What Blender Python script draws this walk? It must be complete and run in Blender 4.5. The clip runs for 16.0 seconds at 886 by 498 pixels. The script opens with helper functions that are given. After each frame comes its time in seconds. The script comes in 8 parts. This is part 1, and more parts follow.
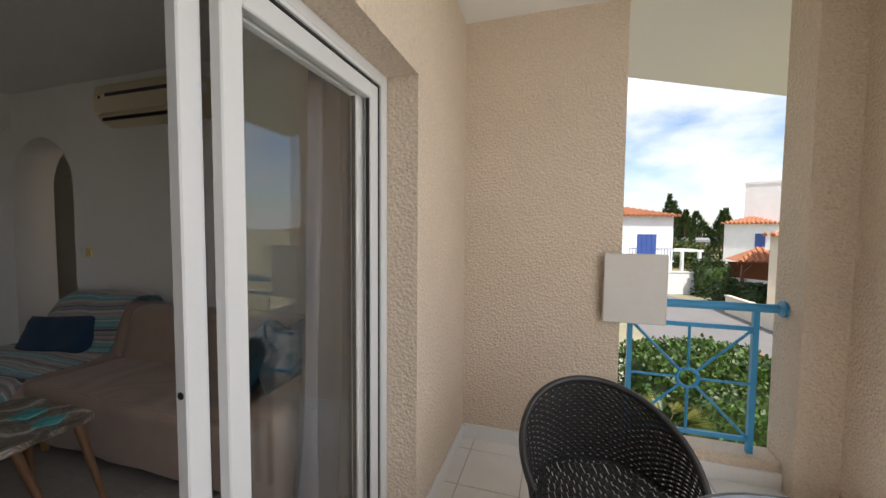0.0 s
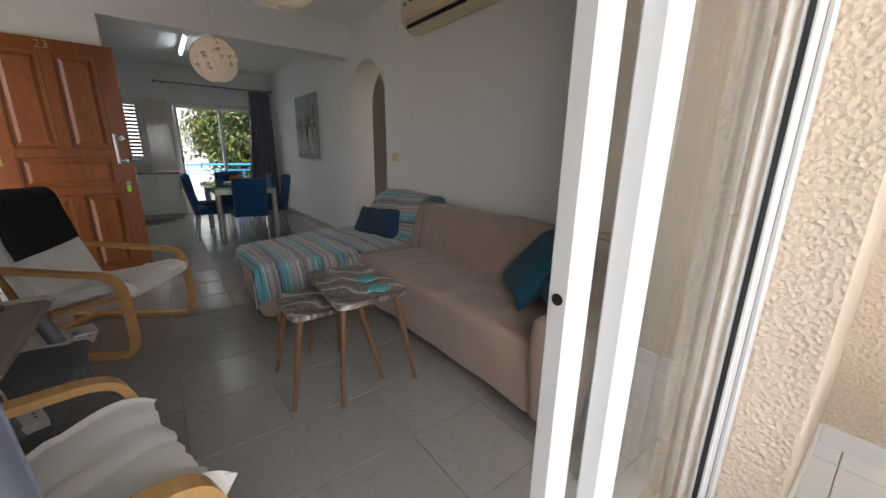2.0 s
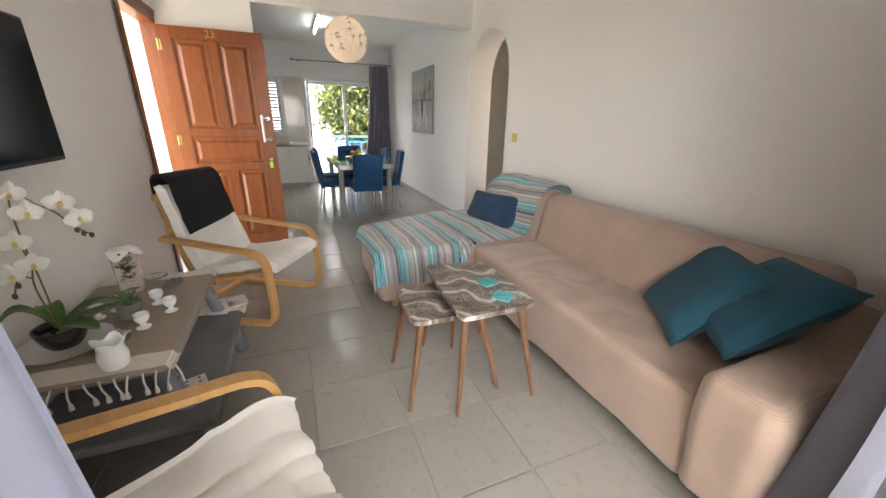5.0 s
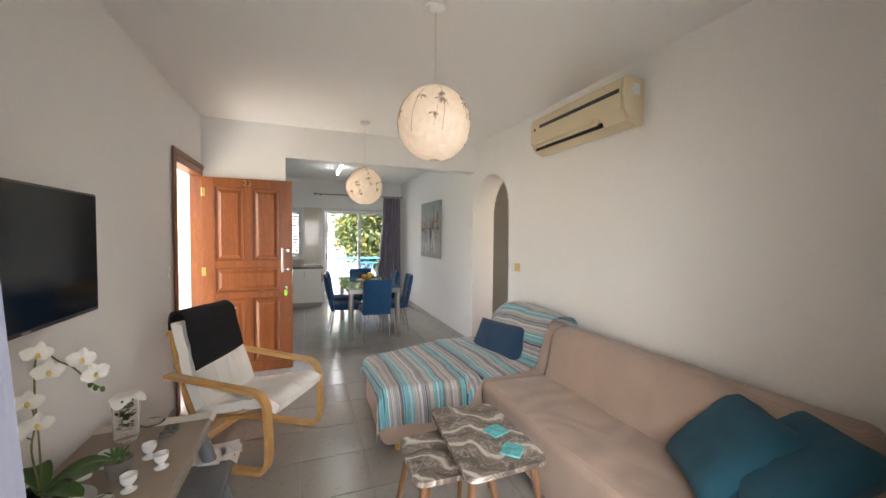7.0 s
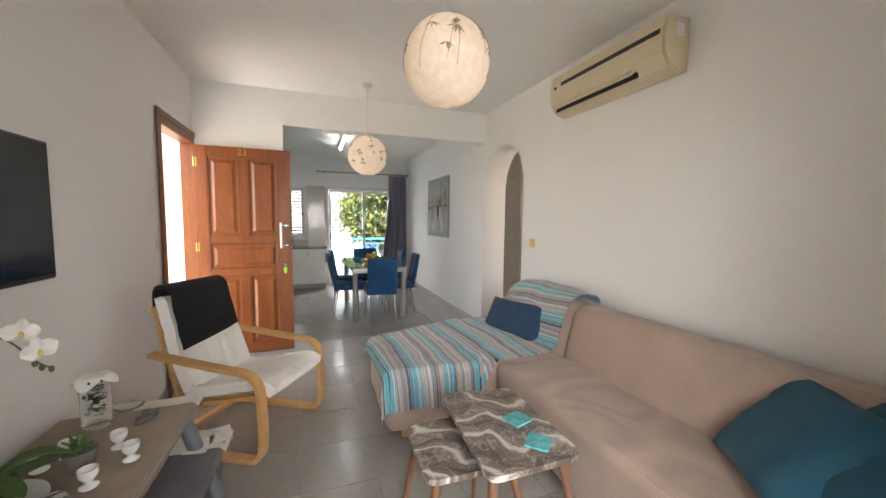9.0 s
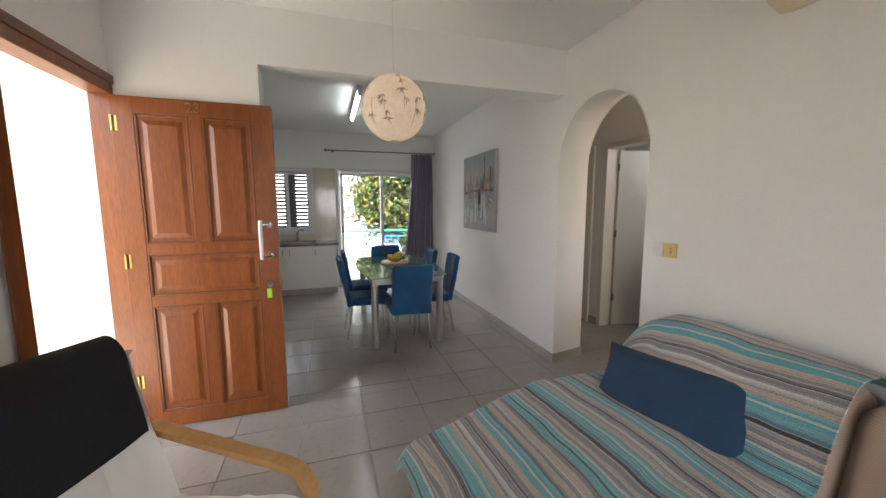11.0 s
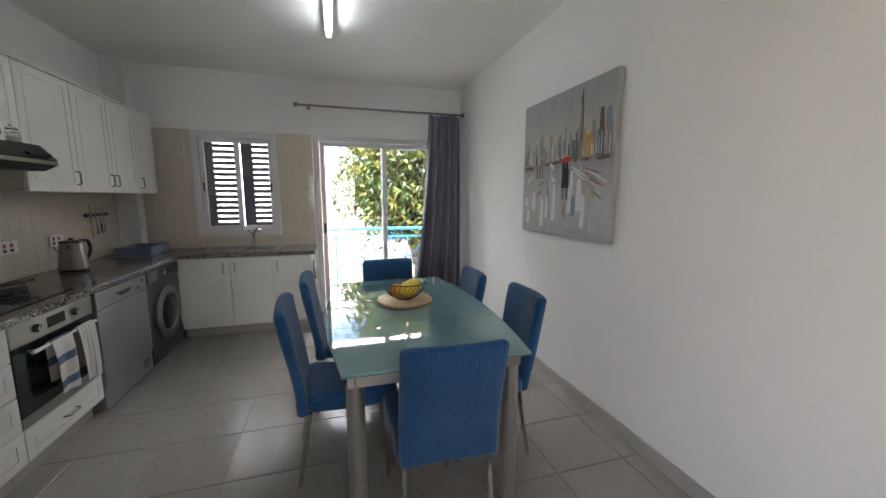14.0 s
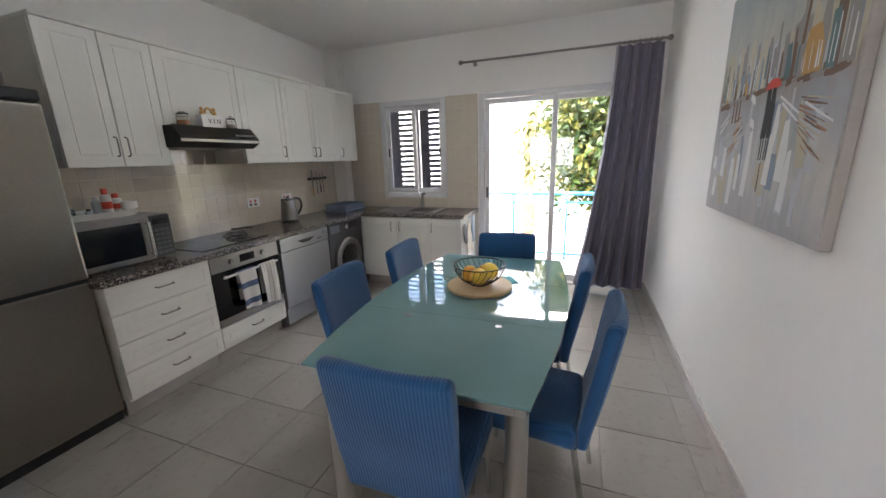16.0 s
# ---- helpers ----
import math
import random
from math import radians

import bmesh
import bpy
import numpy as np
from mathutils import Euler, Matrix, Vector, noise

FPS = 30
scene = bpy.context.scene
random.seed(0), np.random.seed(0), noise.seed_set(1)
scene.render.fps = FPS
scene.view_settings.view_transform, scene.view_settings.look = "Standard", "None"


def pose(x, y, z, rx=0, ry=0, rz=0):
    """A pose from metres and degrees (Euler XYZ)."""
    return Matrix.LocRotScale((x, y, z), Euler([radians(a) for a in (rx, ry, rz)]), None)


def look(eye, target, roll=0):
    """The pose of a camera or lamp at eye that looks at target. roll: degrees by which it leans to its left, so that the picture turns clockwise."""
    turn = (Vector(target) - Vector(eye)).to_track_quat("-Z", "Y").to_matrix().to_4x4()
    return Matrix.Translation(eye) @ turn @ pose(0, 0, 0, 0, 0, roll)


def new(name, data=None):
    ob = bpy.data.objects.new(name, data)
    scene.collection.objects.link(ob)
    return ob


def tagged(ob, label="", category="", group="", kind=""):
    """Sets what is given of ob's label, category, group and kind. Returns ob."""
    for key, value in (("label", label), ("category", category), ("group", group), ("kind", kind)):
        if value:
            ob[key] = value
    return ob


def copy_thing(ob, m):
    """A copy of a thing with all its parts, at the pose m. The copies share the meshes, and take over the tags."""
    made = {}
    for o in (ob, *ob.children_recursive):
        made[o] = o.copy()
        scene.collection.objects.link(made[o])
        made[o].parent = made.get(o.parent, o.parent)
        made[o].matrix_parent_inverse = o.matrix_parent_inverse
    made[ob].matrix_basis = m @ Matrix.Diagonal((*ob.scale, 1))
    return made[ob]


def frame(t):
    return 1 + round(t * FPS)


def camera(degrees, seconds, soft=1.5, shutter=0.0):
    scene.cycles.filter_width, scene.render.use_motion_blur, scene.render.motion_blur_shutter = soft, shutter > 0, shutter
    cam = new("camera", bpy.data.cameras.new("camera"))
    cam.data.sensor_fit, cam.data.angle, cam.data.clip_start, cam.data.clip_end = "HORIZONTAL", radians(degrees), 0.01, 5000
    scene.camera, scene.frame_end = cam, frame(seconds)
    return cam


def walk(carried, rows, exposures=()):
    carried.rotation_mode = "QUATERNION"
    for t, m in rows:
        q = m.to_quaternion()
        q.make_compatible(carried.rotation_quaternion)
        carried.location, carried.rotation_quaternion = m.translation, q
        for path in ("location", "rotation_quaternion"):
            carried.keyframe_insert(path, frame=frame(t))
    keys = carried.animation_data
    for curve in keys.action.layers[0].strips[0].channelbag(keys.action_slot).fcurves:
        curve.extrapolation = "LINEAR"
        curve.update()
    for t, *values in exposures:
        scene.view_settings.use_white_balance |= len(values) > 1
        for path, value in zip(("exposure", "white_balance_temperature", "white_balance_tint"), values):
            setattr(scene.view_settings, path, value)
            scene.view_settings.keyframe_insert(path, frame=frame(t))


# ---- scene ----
cam = camera(101.2, 16.0)
PATH = [
    (0, (0.124, 0.175, 1.398), (-0.464, 2.084, 1.292), 0.5),
    (0.5, (0.085, 0.16, 1.392), (-0.927, 1.881, 1.278), 0.9),
    (0.7, (0.065, 0.149, 1.378), (-1.073, 1.79, 1.256), 0.8),
    (1, (0.015, 0.181, 1.339), (-1.297, 1.685, 1.212), 1.0),
    (1.5, (-0.176, 0.239, 1.279), (-1.633, 1.579, 1.001), 0.9),
    (2, (-0.387, 0.341, 1.219), (-1.921, 1.52, 0.709), 0.9),
    (2.5, (-0.528, 0.364, 1.17), (-2.146, 1.321, 0.486), 0.6),
    (3, (-0.638, 0.318, 1.146), (-2.257, 1.178, 0.348), 1.3),
    (3.2, (-0.668, 0.299, 1.147), (-2.288, 1.135, 0.324), 1.3),
    (5.3, (-0.66, 0.308, 1.368), (-2.438, 0.994, 0.764), 0.9),
    (5.5, (-0.649, 0.31, 1.392), (-2.448, 0.996, 0.851), 0.8),
    (6, (-0.64, 0.309, 1.426), (-2.475, 1.003, 1.037), 0.9),
    (6.5, (-0.634, 0.308, 1.463), (-2.493, 1.008, 1.234), 0.7),
    (7, (-0.624, 0.303, 1.494), (-2.495, 1.007, 1.42), 0.6),
    (7.5, (-0.615, 0.297, 1.511), (-2.487, 0.999, 1.565), 0.5),
    (8, (-0.639, 0.305, 1.473), (-2.511, 1.005, 1.554), 0.6),
    (8.5, (-0.685, 0.289, 1.426), (-2.56, 0.985, 1.408), 0.7),
    (9, (-0.877, 0.361, 1.382), (-2.753, 1.035, 1.224), 0.6),
    (9.2, (-0.97, 0.419, 1.4), (-2.86, 1.053, 1.238), 0.6),
    (11.3, (-2.652, 0.485, 1.434), (-4.546, 1.08, 1.192), -0.2),
    (11.5, (-2.887, 0.46, 1.405), (-4.772, 1.083, 1.166), 0.6),
    (12, (-3.276, 0.56, 1.404), (-5.162, 1.177, 1.156), 0.7),
    (12.5, (-3.645, 0.588, 1.402), (-5.534, 1.201, 1.161), 0.7),
    (13, (-4.004, 0.688, 1.398), (-5.893, 1.298, 1.153), 0.6),
    (13.5, (-4.333, 0.718, 1.388), (-6.223, 1.31, 1.112), 0.5),
    (14, (-4.507, 0.848, 1.376), (-6.407, 1.407, 1.093), 0.1),
    (14.5, (-4.661, 1.114, 1.351), (-6.599, 1.451, 0.987), -0.3),
    (15, (-4.858, 1.298, 1.36), (-6.812, 1.315, 0.934), -0.8),
    (15.5, (-4.964, 1.514, 1.38), (-6.882, 1.187, 0.915), -1.3),
    (16, (-4.917, 1.703, 1.398), (-6.734, 1.021, 0.916), -1.7),
]
EXPOSURES = [(0.0, 0.45, 6600, 12), (0.5, 0.5, 6600, 12), (1.0, 1.25, 6400, 12), (1.5, 1.45, 6500, 12), (2.0, 1.7, 6450, 12), (2.5, 2.28, 6500, 12), (3.0, 3.02, 6600, 13), (5.3, 3.24, 6800, 13), (9.2, 3.20, 6700, 13), (11.3, 2.82, 6700, 13), (12.5, 3.08, 6600, 14), (14.0, 3.0, 6550, 15), (16.0, 3.38, 6550, 17)]
walk(cam, [(t, look(eye, target, roll)) for t, eye, target, roll in PATH], EXPOSURES)

# ---- world, sun, the daylight at the openings and two added fill lamps ----
SUN_FROM = Vector((0.45, -0.40, 1.0)).normalized()
world = bpy.data.worlds.new("sky")
scene.world = world
world.use_nodes = True
wn, wl = world.node_tree.nodes, world.node_tree.links
wn.clear()
sky = wn.new("ShaderNodeTexSky")
sky.sky_type, sky.sun_disc = "NISHITA", False
sky.sun_elevation = math.asin(SUN_FROM.z)
sky.sun_rotation = math.atan2(SUN_FROM.x, SUN_FROM.y)
# broken white cloud over the blue
wtc = wn.new("ShaderNodeTexCoord")
wmap = wn.new("ShaderNodeMapping")
wmap.inputs["Scale"].default_value = (1.0, 1.0, 2.2)
wl.new(wtc.outputs["Generated"], wmap.inputs["Vector"])
wno = wn.new("ShaderNodeTexNoise")
wno.inputs["Scale"].default_value, wno.inputs["Detail"].default_value, wno.inputs["Roughness"].default_value = 2.6, 8.0, 0.55
wl.new(wmap.outputs["Vector"], wno.inputs["Vector"])
wra = wn.new("ShaderNodeValToRGB")
wra.color_ramp.elements[0].position, wra.color_ramp.elements[1].position = 0.40, 0.60
wl.new(wno.outputs["Fac"], wra.inputs["Fac"])
wmix = wn.new("ShaderNodeMix")
wmix.data_type = "RGBA"
wl.new(wra.outputs["Color"], wmix.inputs["Factor"])
wl.new(sky.outputs["Color"], wmix.inputs["A"])
wmix.inputs["B"].default_value = (6.0, 6.2, 6.6, 1)
wbg = wn.new("ShaderNodeBackground")
wbg.inputs["Strength"].default_value = 0.15
wl.new(wmix.outputs["Result"], wbg.inputs["Color"])
wout = wn.new("ShaderNodeOutputWorld")
wl.new(wbg.outputs["Background"], wout.inputs["Surface"])

sun = new("sun", bpy.data.lights.new("sun", "SUN"))
sun.data.energy, sun.data.angle, sun.data.color = 4.6, radians(0.5), (1.0, 0.95, 0.87)
sun.matrix_world = look(SUN_FROM * 40, (0, 0, 0))


def area_light(name, eye, target, width, height, watts, colour=(1.0, 0.98, 0.95)):
    """An area lamp: the sky's light that comes in through one opening, or an added fill."""
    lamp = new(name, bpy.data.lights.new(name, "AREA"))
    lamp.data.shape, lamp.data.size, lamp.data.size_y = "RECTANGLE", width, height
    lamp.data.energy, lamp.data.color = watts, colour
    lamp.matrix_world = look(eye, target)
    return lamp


area_light("daylight_balcony_front", (1.50, 0.45, 1.78), (-3.0, -0.45, 0.9), 2.8, 1.5, 19)
area_light("daylight_patio_door", (-10.3, 1.42, 2.66), (-7.2, 1.42, 1.55), 1.5, 0.5, 9)
area_light("daylight_entrance", (-4.58, -1.45, 2.75), (-4.5, 0.5, 0.2), 0.75, 0.6, 0.75, (1.0, 0.96, 0.9))
# unseen source, added to brighten and warm the hall
area_light("fill_light_hall_end", (-2.78, 2.95, 1.6), (-5.0, 3.45, 2.0), 0.28, 1.1, 1.3, (1.0, 0.74, 0.48))
# fill lamp added inside the windowless bathroom to light the door leaf
area_light("fill_light_bathroom", (-4.62, 4.55, 2.1), (-5.7, 3.95, 1.1), 0.5, 0.5, 0.85)

# ---- materials ----
def nodes_of(name):
    m = bpy.data.materials.new(name)
    m.use_nodes = True
    t = m.node_tree
    return m, t.nodes, t.links, t.nodes["Principled BSDF"]


def coords(n, l, scale=(1, 1, 1), rot=(0, 0, 0), shift=False):
    """Object coordinates in metres, scaled; shift: moved at random from piece to piece."""
    tc = n.new("ShaderNodeTexCoord")
    mp = n.new("ShaderNodeMapping")
    mp.inputs["Scale"].default_value = scale
    mp.inputs["Rotation"].default_value = rot
    l.new(tc.outputs["Object"], mp.inputs["Vector"])
    if shift:
        oi = n.new("ShaderNodeObjectInfo")
        mu = n.new("ShaderNodeMath")
        mu.operation, mu.inputs[1].default_value = "MULTIPLY", 57.0
        l.new(oi.outputs["Random"], mu.inputs[0])
        cb = n.new("ShaderNodeCombineXYZ")
        l.new(mu.outputs[0], cb.inputs[0])
        l.new(mu.outputs[0], cb.inputs[1])
        l.new(cb.outputs[0], mp.inputs["Location"])
    return mp.outputs["Vector"]


def noise_tex(n, l, vec, scale, detail=4.0, rough=0.55, distort=0.0):
    t = n.new("ShaderNodeTexNoise")
    t.inputs["Scale"].default_value, t.inputs["Detail"].default_value = scale, detail
    t.inputs["Roughness"].default_value, t.inputs["Distortion"].default_value = rough, distort
    l.new(vec, t.inputs["Vector"])
    return t.outputs["Fac"]


def ramp(n, l, fac, stops):
    r = n.new("ShaderNodeValToRGB")
    e = r.color_ramp.elements
    while len(e) < len(stops):
        e.new(0.5)
    for el, (p, c) in zip(e, stops):
        el.position, el.color = p, (*c, 1)
    l.new(fac, r.inputs["Fac"])
    return r.outputs["Color"]


def mixc(n, l, fac, a, b, mode="MIX"):
    m = n.new("ShaderNodeMix")
    m.data_type, m.blend_type = "RGBA", mode
    for sock, v in (("Factor", fac), ("A", a), ("B", b)):
        if isinstance(v, (int, float)):
            m.inputs[sock].default_value = v
        elif isinstance(v, tuple):
            m.inputs[sock].default_value = (*v, 1)
        else:
            l.new(v, m.inputs[sock])
    return m.outputs["Result"]


def bumped(n, l, b, height, strength, dist):
    bp = n.new("ShaderNodeBump")
    bp.inputs["Strength"].default_value, bp.inputs["Distance"].default_value = strength, dist
    l.new(height, bp.inputs["Height"])
    l.new(bp.outputs["Normal"], b.inputs["Normal"])


def shade(c, k):
    return tuple(min(1.0, v * k) for v in c)


def mat(name, col, rough=0.5, metal=0.0, var=0.12, big=3.0, fine=60.0, bump=0.15, dist=0.001, coat=0.0, shift=False, stretch=(1, 1, 1), sheen=0.0):
    """A surface with colour that drifts at two scales, uneven gloss and fine relief."""
    m, n, l, b = nodes_of(name)
    v = coords(n, l, stretch, shift=shift)
    f1, f2 = noise_tex(n, l, v, big), noise_tex(n, l, v, fine, 3.0)
    c = ramp(n, l, f1, [(0.3, shade(col, 1 - var)), (0.7, shade(col, 1 + var * 0.6))])
    c = mixc(n, l, 0.35, c, ramp(n, l, f2, [(0.3, shade(col, 1 - var)), (0.7, shade(col, 1 + var))]))
    l.new(c, b.inputs["Base Color"])
    r = n.new("ShaderNodeMapRange")
    r.inputs["To Min"].default_value, r.inputs["To Max"].default_value = max(0.02, rough - 0.08), min(1.0, rough + 0.08)
    l.new(f1, r.inputs["Value"])
    l.new(r.outputs["Result"], b.inputs["Roughness"])
    b.inputs["Metallic"].default_value = metal
    b.inputs["Coat Weight"].default_value = coat
    b.inputs["Sheen Weight"].default_value = sheen
    if bump:
        bumped(n, l, b, f2, bump, dist)
    return m


def stucco(name, col, cell=62.0, strength=0.9, dist=0.008):
    m, n, l, b = nodes_of(name)
    v = coords(n, l)
    vo = n.new("ShaderNodeTexVoronoi")
    vo.feature = "F1"
    vo.inputs["Scale"].default_value = cell
    warp = noise_tex(n, l, v, 30.0, 3.0)
    vm = n.new("ShaderNodeVectorMath")
    vm.operation = "MULTIPLY_ADD"
    cb = n.new("ShaderNodeCombineXYZ")
    for k in range(3):
        l.new(warp, cb.inputs[k])
    l.new(cb.outputs[0], vm.inputs[0])
    vm.inputs[1].default_value = (0.012, 0.012, 0.012)
    l.new(v, vm.inputs[2])
    l.new(vm.outputs[0], vo.inputs["Vector"])
    add = n.new("ShaderNodeMath")
    add.operation = "MULTIPLY_ADD"
    l.new(noise_tex(n, l, v, 120.0, 4.0), add.inputs[0])
    add.inputs[1].default_value = 0.5
    l.new(vo.outputs["Distance"], add.inputs[2])
    f1 = noise_tex(n, l, v, 1.6, 6.0)
    c = ramp(n, l, f1, [(0.3, shade(col, 0.88)), (0.7, shade(col, 1.06))])
    c = mixc(n, l, 0.5, c, ramp(n, l, noise_tex(n, l, v, 90.0, 3.0), [(0.35, shade(col, 0.86)), (0.65, shade(col, 1.1))]))
    l.new(c, b.inputs["Base Color"])
    b.inputs["Roughness"].default_value = 0.92
    bumped(n, l, b, add.outputs[0], strength, dist)
    return m


def wood(name, dark, light, rough=0.4, grain=(1, 14, 14), coat=0.0, scale=2.2, bump=0.1):
    m, n, l, b = nodes_of(name)
    v = coords(n, l, grain)
    f = noise_tex(n, l, v, scale, 7.0, 0.62, 0.8)
    v2 = coords(n, l, tuple(g * 4 for g in grain))
    f2 = noise_tex(n, l, v2, scale * 2.5, 4.0)
    c = ramp(n, l, f, [(0.28, dark), (0.55, tuple((a + c2) / 2 for a, c2 in zip(dark, light))), (0.75, light)])
    c = mixc(n, l, 0.35, c, ramp(n, l, f2, [(0.35, dark), (0.65, light)]))
    l.new(c, b.inputs["Base Color"])
    b.inputs["Roughness"].default_value, b.inputs["Coat Weight"].default_value = rough, coat
    bumped(n, l, b, f2, bump, 0.0008)
    return m


def glass_mat(name, col=(1, 1, 1), rough=0.0, ior=1.45):
    m, n, l, b = nodes_of(name)
    b.inputs["Base Color"].default_value = (*col, 1)
    b.inputs["Roughness"].default_value, b.inputs["Transmission Weight"].default_value, b.inputs["IOR"].default_value = rough, 1.0, ior
    return m


def glow(name, col, strength):
    m, n, l, b = nodes_of(name)
    b.inputs["Base Color"].default_value = (*col, 1)
    b.inputs["Emission Color"].default_value = (*col, 1)
    b.inputs["Emission Strength"].default_value = strength
    return m


def ribbed(name, col, axis=0, pitch=0.006, depth=0.002, var=0.1, groove_shade=0.75):
    """Cloth knitted in fine ribs that run across one axis."""
    m, n, l, b = nodes_of(name)
    v = coords(n, l)
    w = n.new("ShaderNodeTexWave")
    w.bands_direction = "XYZ"[axis]
    w.inputs["Scale"].default_value = 0.314 / pitch
    w.inputs["Distortion"].default_value, w.inputs["Detail"].default_value, w.inputs["Detail Scale"].default_value = 1.2, 2.0, 3.0
    l.new(v, w.inputs["Vector"])
    f1 = noise_tex(n, l, v, 4.0, 5.0)
    c = ramp(n, l, f1, [(0.3, shade(col, 1 - var)), (0.7, shade(col, 1 + var))])
    # shade between the ribs is put into the colour, along the bump's wave
    c = mixc(n, l, w.outputs["Fac"], mixc(n, l, groove_shade, (0, 0, 0), c), c)
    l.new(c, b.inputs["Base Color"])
    b.inputs["Roughness"].default_value, b.inputs["Sheen Weight"].default_value = 0.9, 0.25
    bumped(n, l, b, w.outputs["Fac"], 0.7, depth)
    return m


def striped(name, pitch):
    """Woven blanket: thin bands of turquoise, grey, sand and black of uneven width, laid by the cloth's own length."""
    m, n, l, b = nodes_of(name)
    v = coords(n, l)
    uv = n.new("ShaderNodeUVMap")
    uv.uv_map = "cloth"
    sx = n.new("ShaderNodeSeparateXYZ")
    l.new(uv.outputs[0], sx.inputs[0])
    wob = n.new("ShaderNodeMath")
    wob.operation = "MULTIPLY_ADD"
    l.new(noise_tex(n, l, v, 3.5, 2.0), wob.inputs[0])
    wob.inputs[1].default_value = 0.028
    l.new(sx.outputs[1], wob.inputs[2])
    dv = n.new("ShaderNodeMath")
    dv.operation, dv.inputs[1].default_value = "DIVIDE", pitch
    l.new(wob.outputs[0], dv.inputs[0])
    fr = n.new("ShaderNodeMath")
    fr.operation = "FRACT"
    l.new(dv.outputs[0], fr.inputs[0])
    T, G, S, K, D, W = (0.085, 0.33, 0.39), (0.20, 0.205, 0.22), (0.40, 0.33, 0.29), (0.022, 0.03, 0.04), (0.06, 0.19, 0.26), (0.47, 0.47, 0.46)
    order = [T, K, T, W, G, S, G, S, K, D, T, W, T, S, G, W, G, K, G, S, T, W, T, D, K, S, G, W, S, G, K]
    widths = [4, 1, 3, 1, 2, 2, 3, 1, 2, 2, 4, 1, 2, 3, 1, 2, 3, 1, 2, 3, 3, 1, 3, 1, 1, 3, 2, 1, 3, 2, 1]
    r = n.new("ShaderNodeValToRGB")
    r.color_ramp.interpolation = "CONSTANT"
    e = r.color_ramp.elements
    while len(e) < len(order):
        e.new(0.5)
    total, at = sum(widths), 0
    for el, c, w in zip(e, order, widths):
        el.position, el.color = at / total, (*c, 1)
        at += w
    l.new(fr.outputs[0], r.inputs["Fac"])
    # single threads of another colour between the bands
    mu = n.new("ShaderNodeMath")
    mu.operation, mu.inputs[1].default_value = "MULTIPLY", 150.0
    l.new(wob.outputs[0], mu.inputs[0])
    th = n.new("ShaderNodeTexNoise")
    th.noise_dimensions = "1D"
    th.inputs["Scale"].default_value, th.inputs["Detail"].default_value = 1.0, 2.0
    l.new(mu.outputs[0], th.inputs["W"])
    c = mixc(n, l, ramp(n, l, th.outputs["Fac"], [(0.54, (0, 0, 0)), (0.64, (0.55, 0.55, 0.55))]), r.outputs["Color"], (0.50, 0.47, 0.45))
    c = mixc(n, l, ramp(n, l, th.outputs["Fac"], [(0.34, (0.5, 0.5, 0.5)), (0.42, (0, 0, 0))]), c, (0.16, 0.19, 0.22))
    weave = noise_tex(n, l, coords(n, l, (1, 1, 1)), 260.0, 3.0)
    c = mixc(n, l, 0.4, c, ramp(n, l, weave, [(0.35, (0.25, 0.25, 0.25)), (0.65, (0.9, 0.9, 0.9))]), "OVERLAY")
    l.new(c, b.inputs["Base Color"])
    b.inputs["Roughness"].default_value, b.inputs["Sheen Weight"].default_value = 0.95, 0.3
    bumped(n, l, b, weave, 0.6, 0.002)
    return m


def sheer(m, share, col):
    """Lets part of the light through a cloth."""
    n, l = m.node_tree.nodes, m.node_tree.links
    b = n["Principled BSDF"]
    tr = n.new("ShaderNodeBsdfTranslucent")
    tr.inputs["Color"].default_value = (*col, 1)
    mx = n.new("ShaderNodeMixShader")
    mx.inputs[0].default_value = share
    l.new(b.outputs[0], mx.inputs[1])
    l.new(tr.outputs[0], mx.inputs[2])
    l.new(mx.outputs[0], n["Material Output"].inputs["Surface"])
    return m


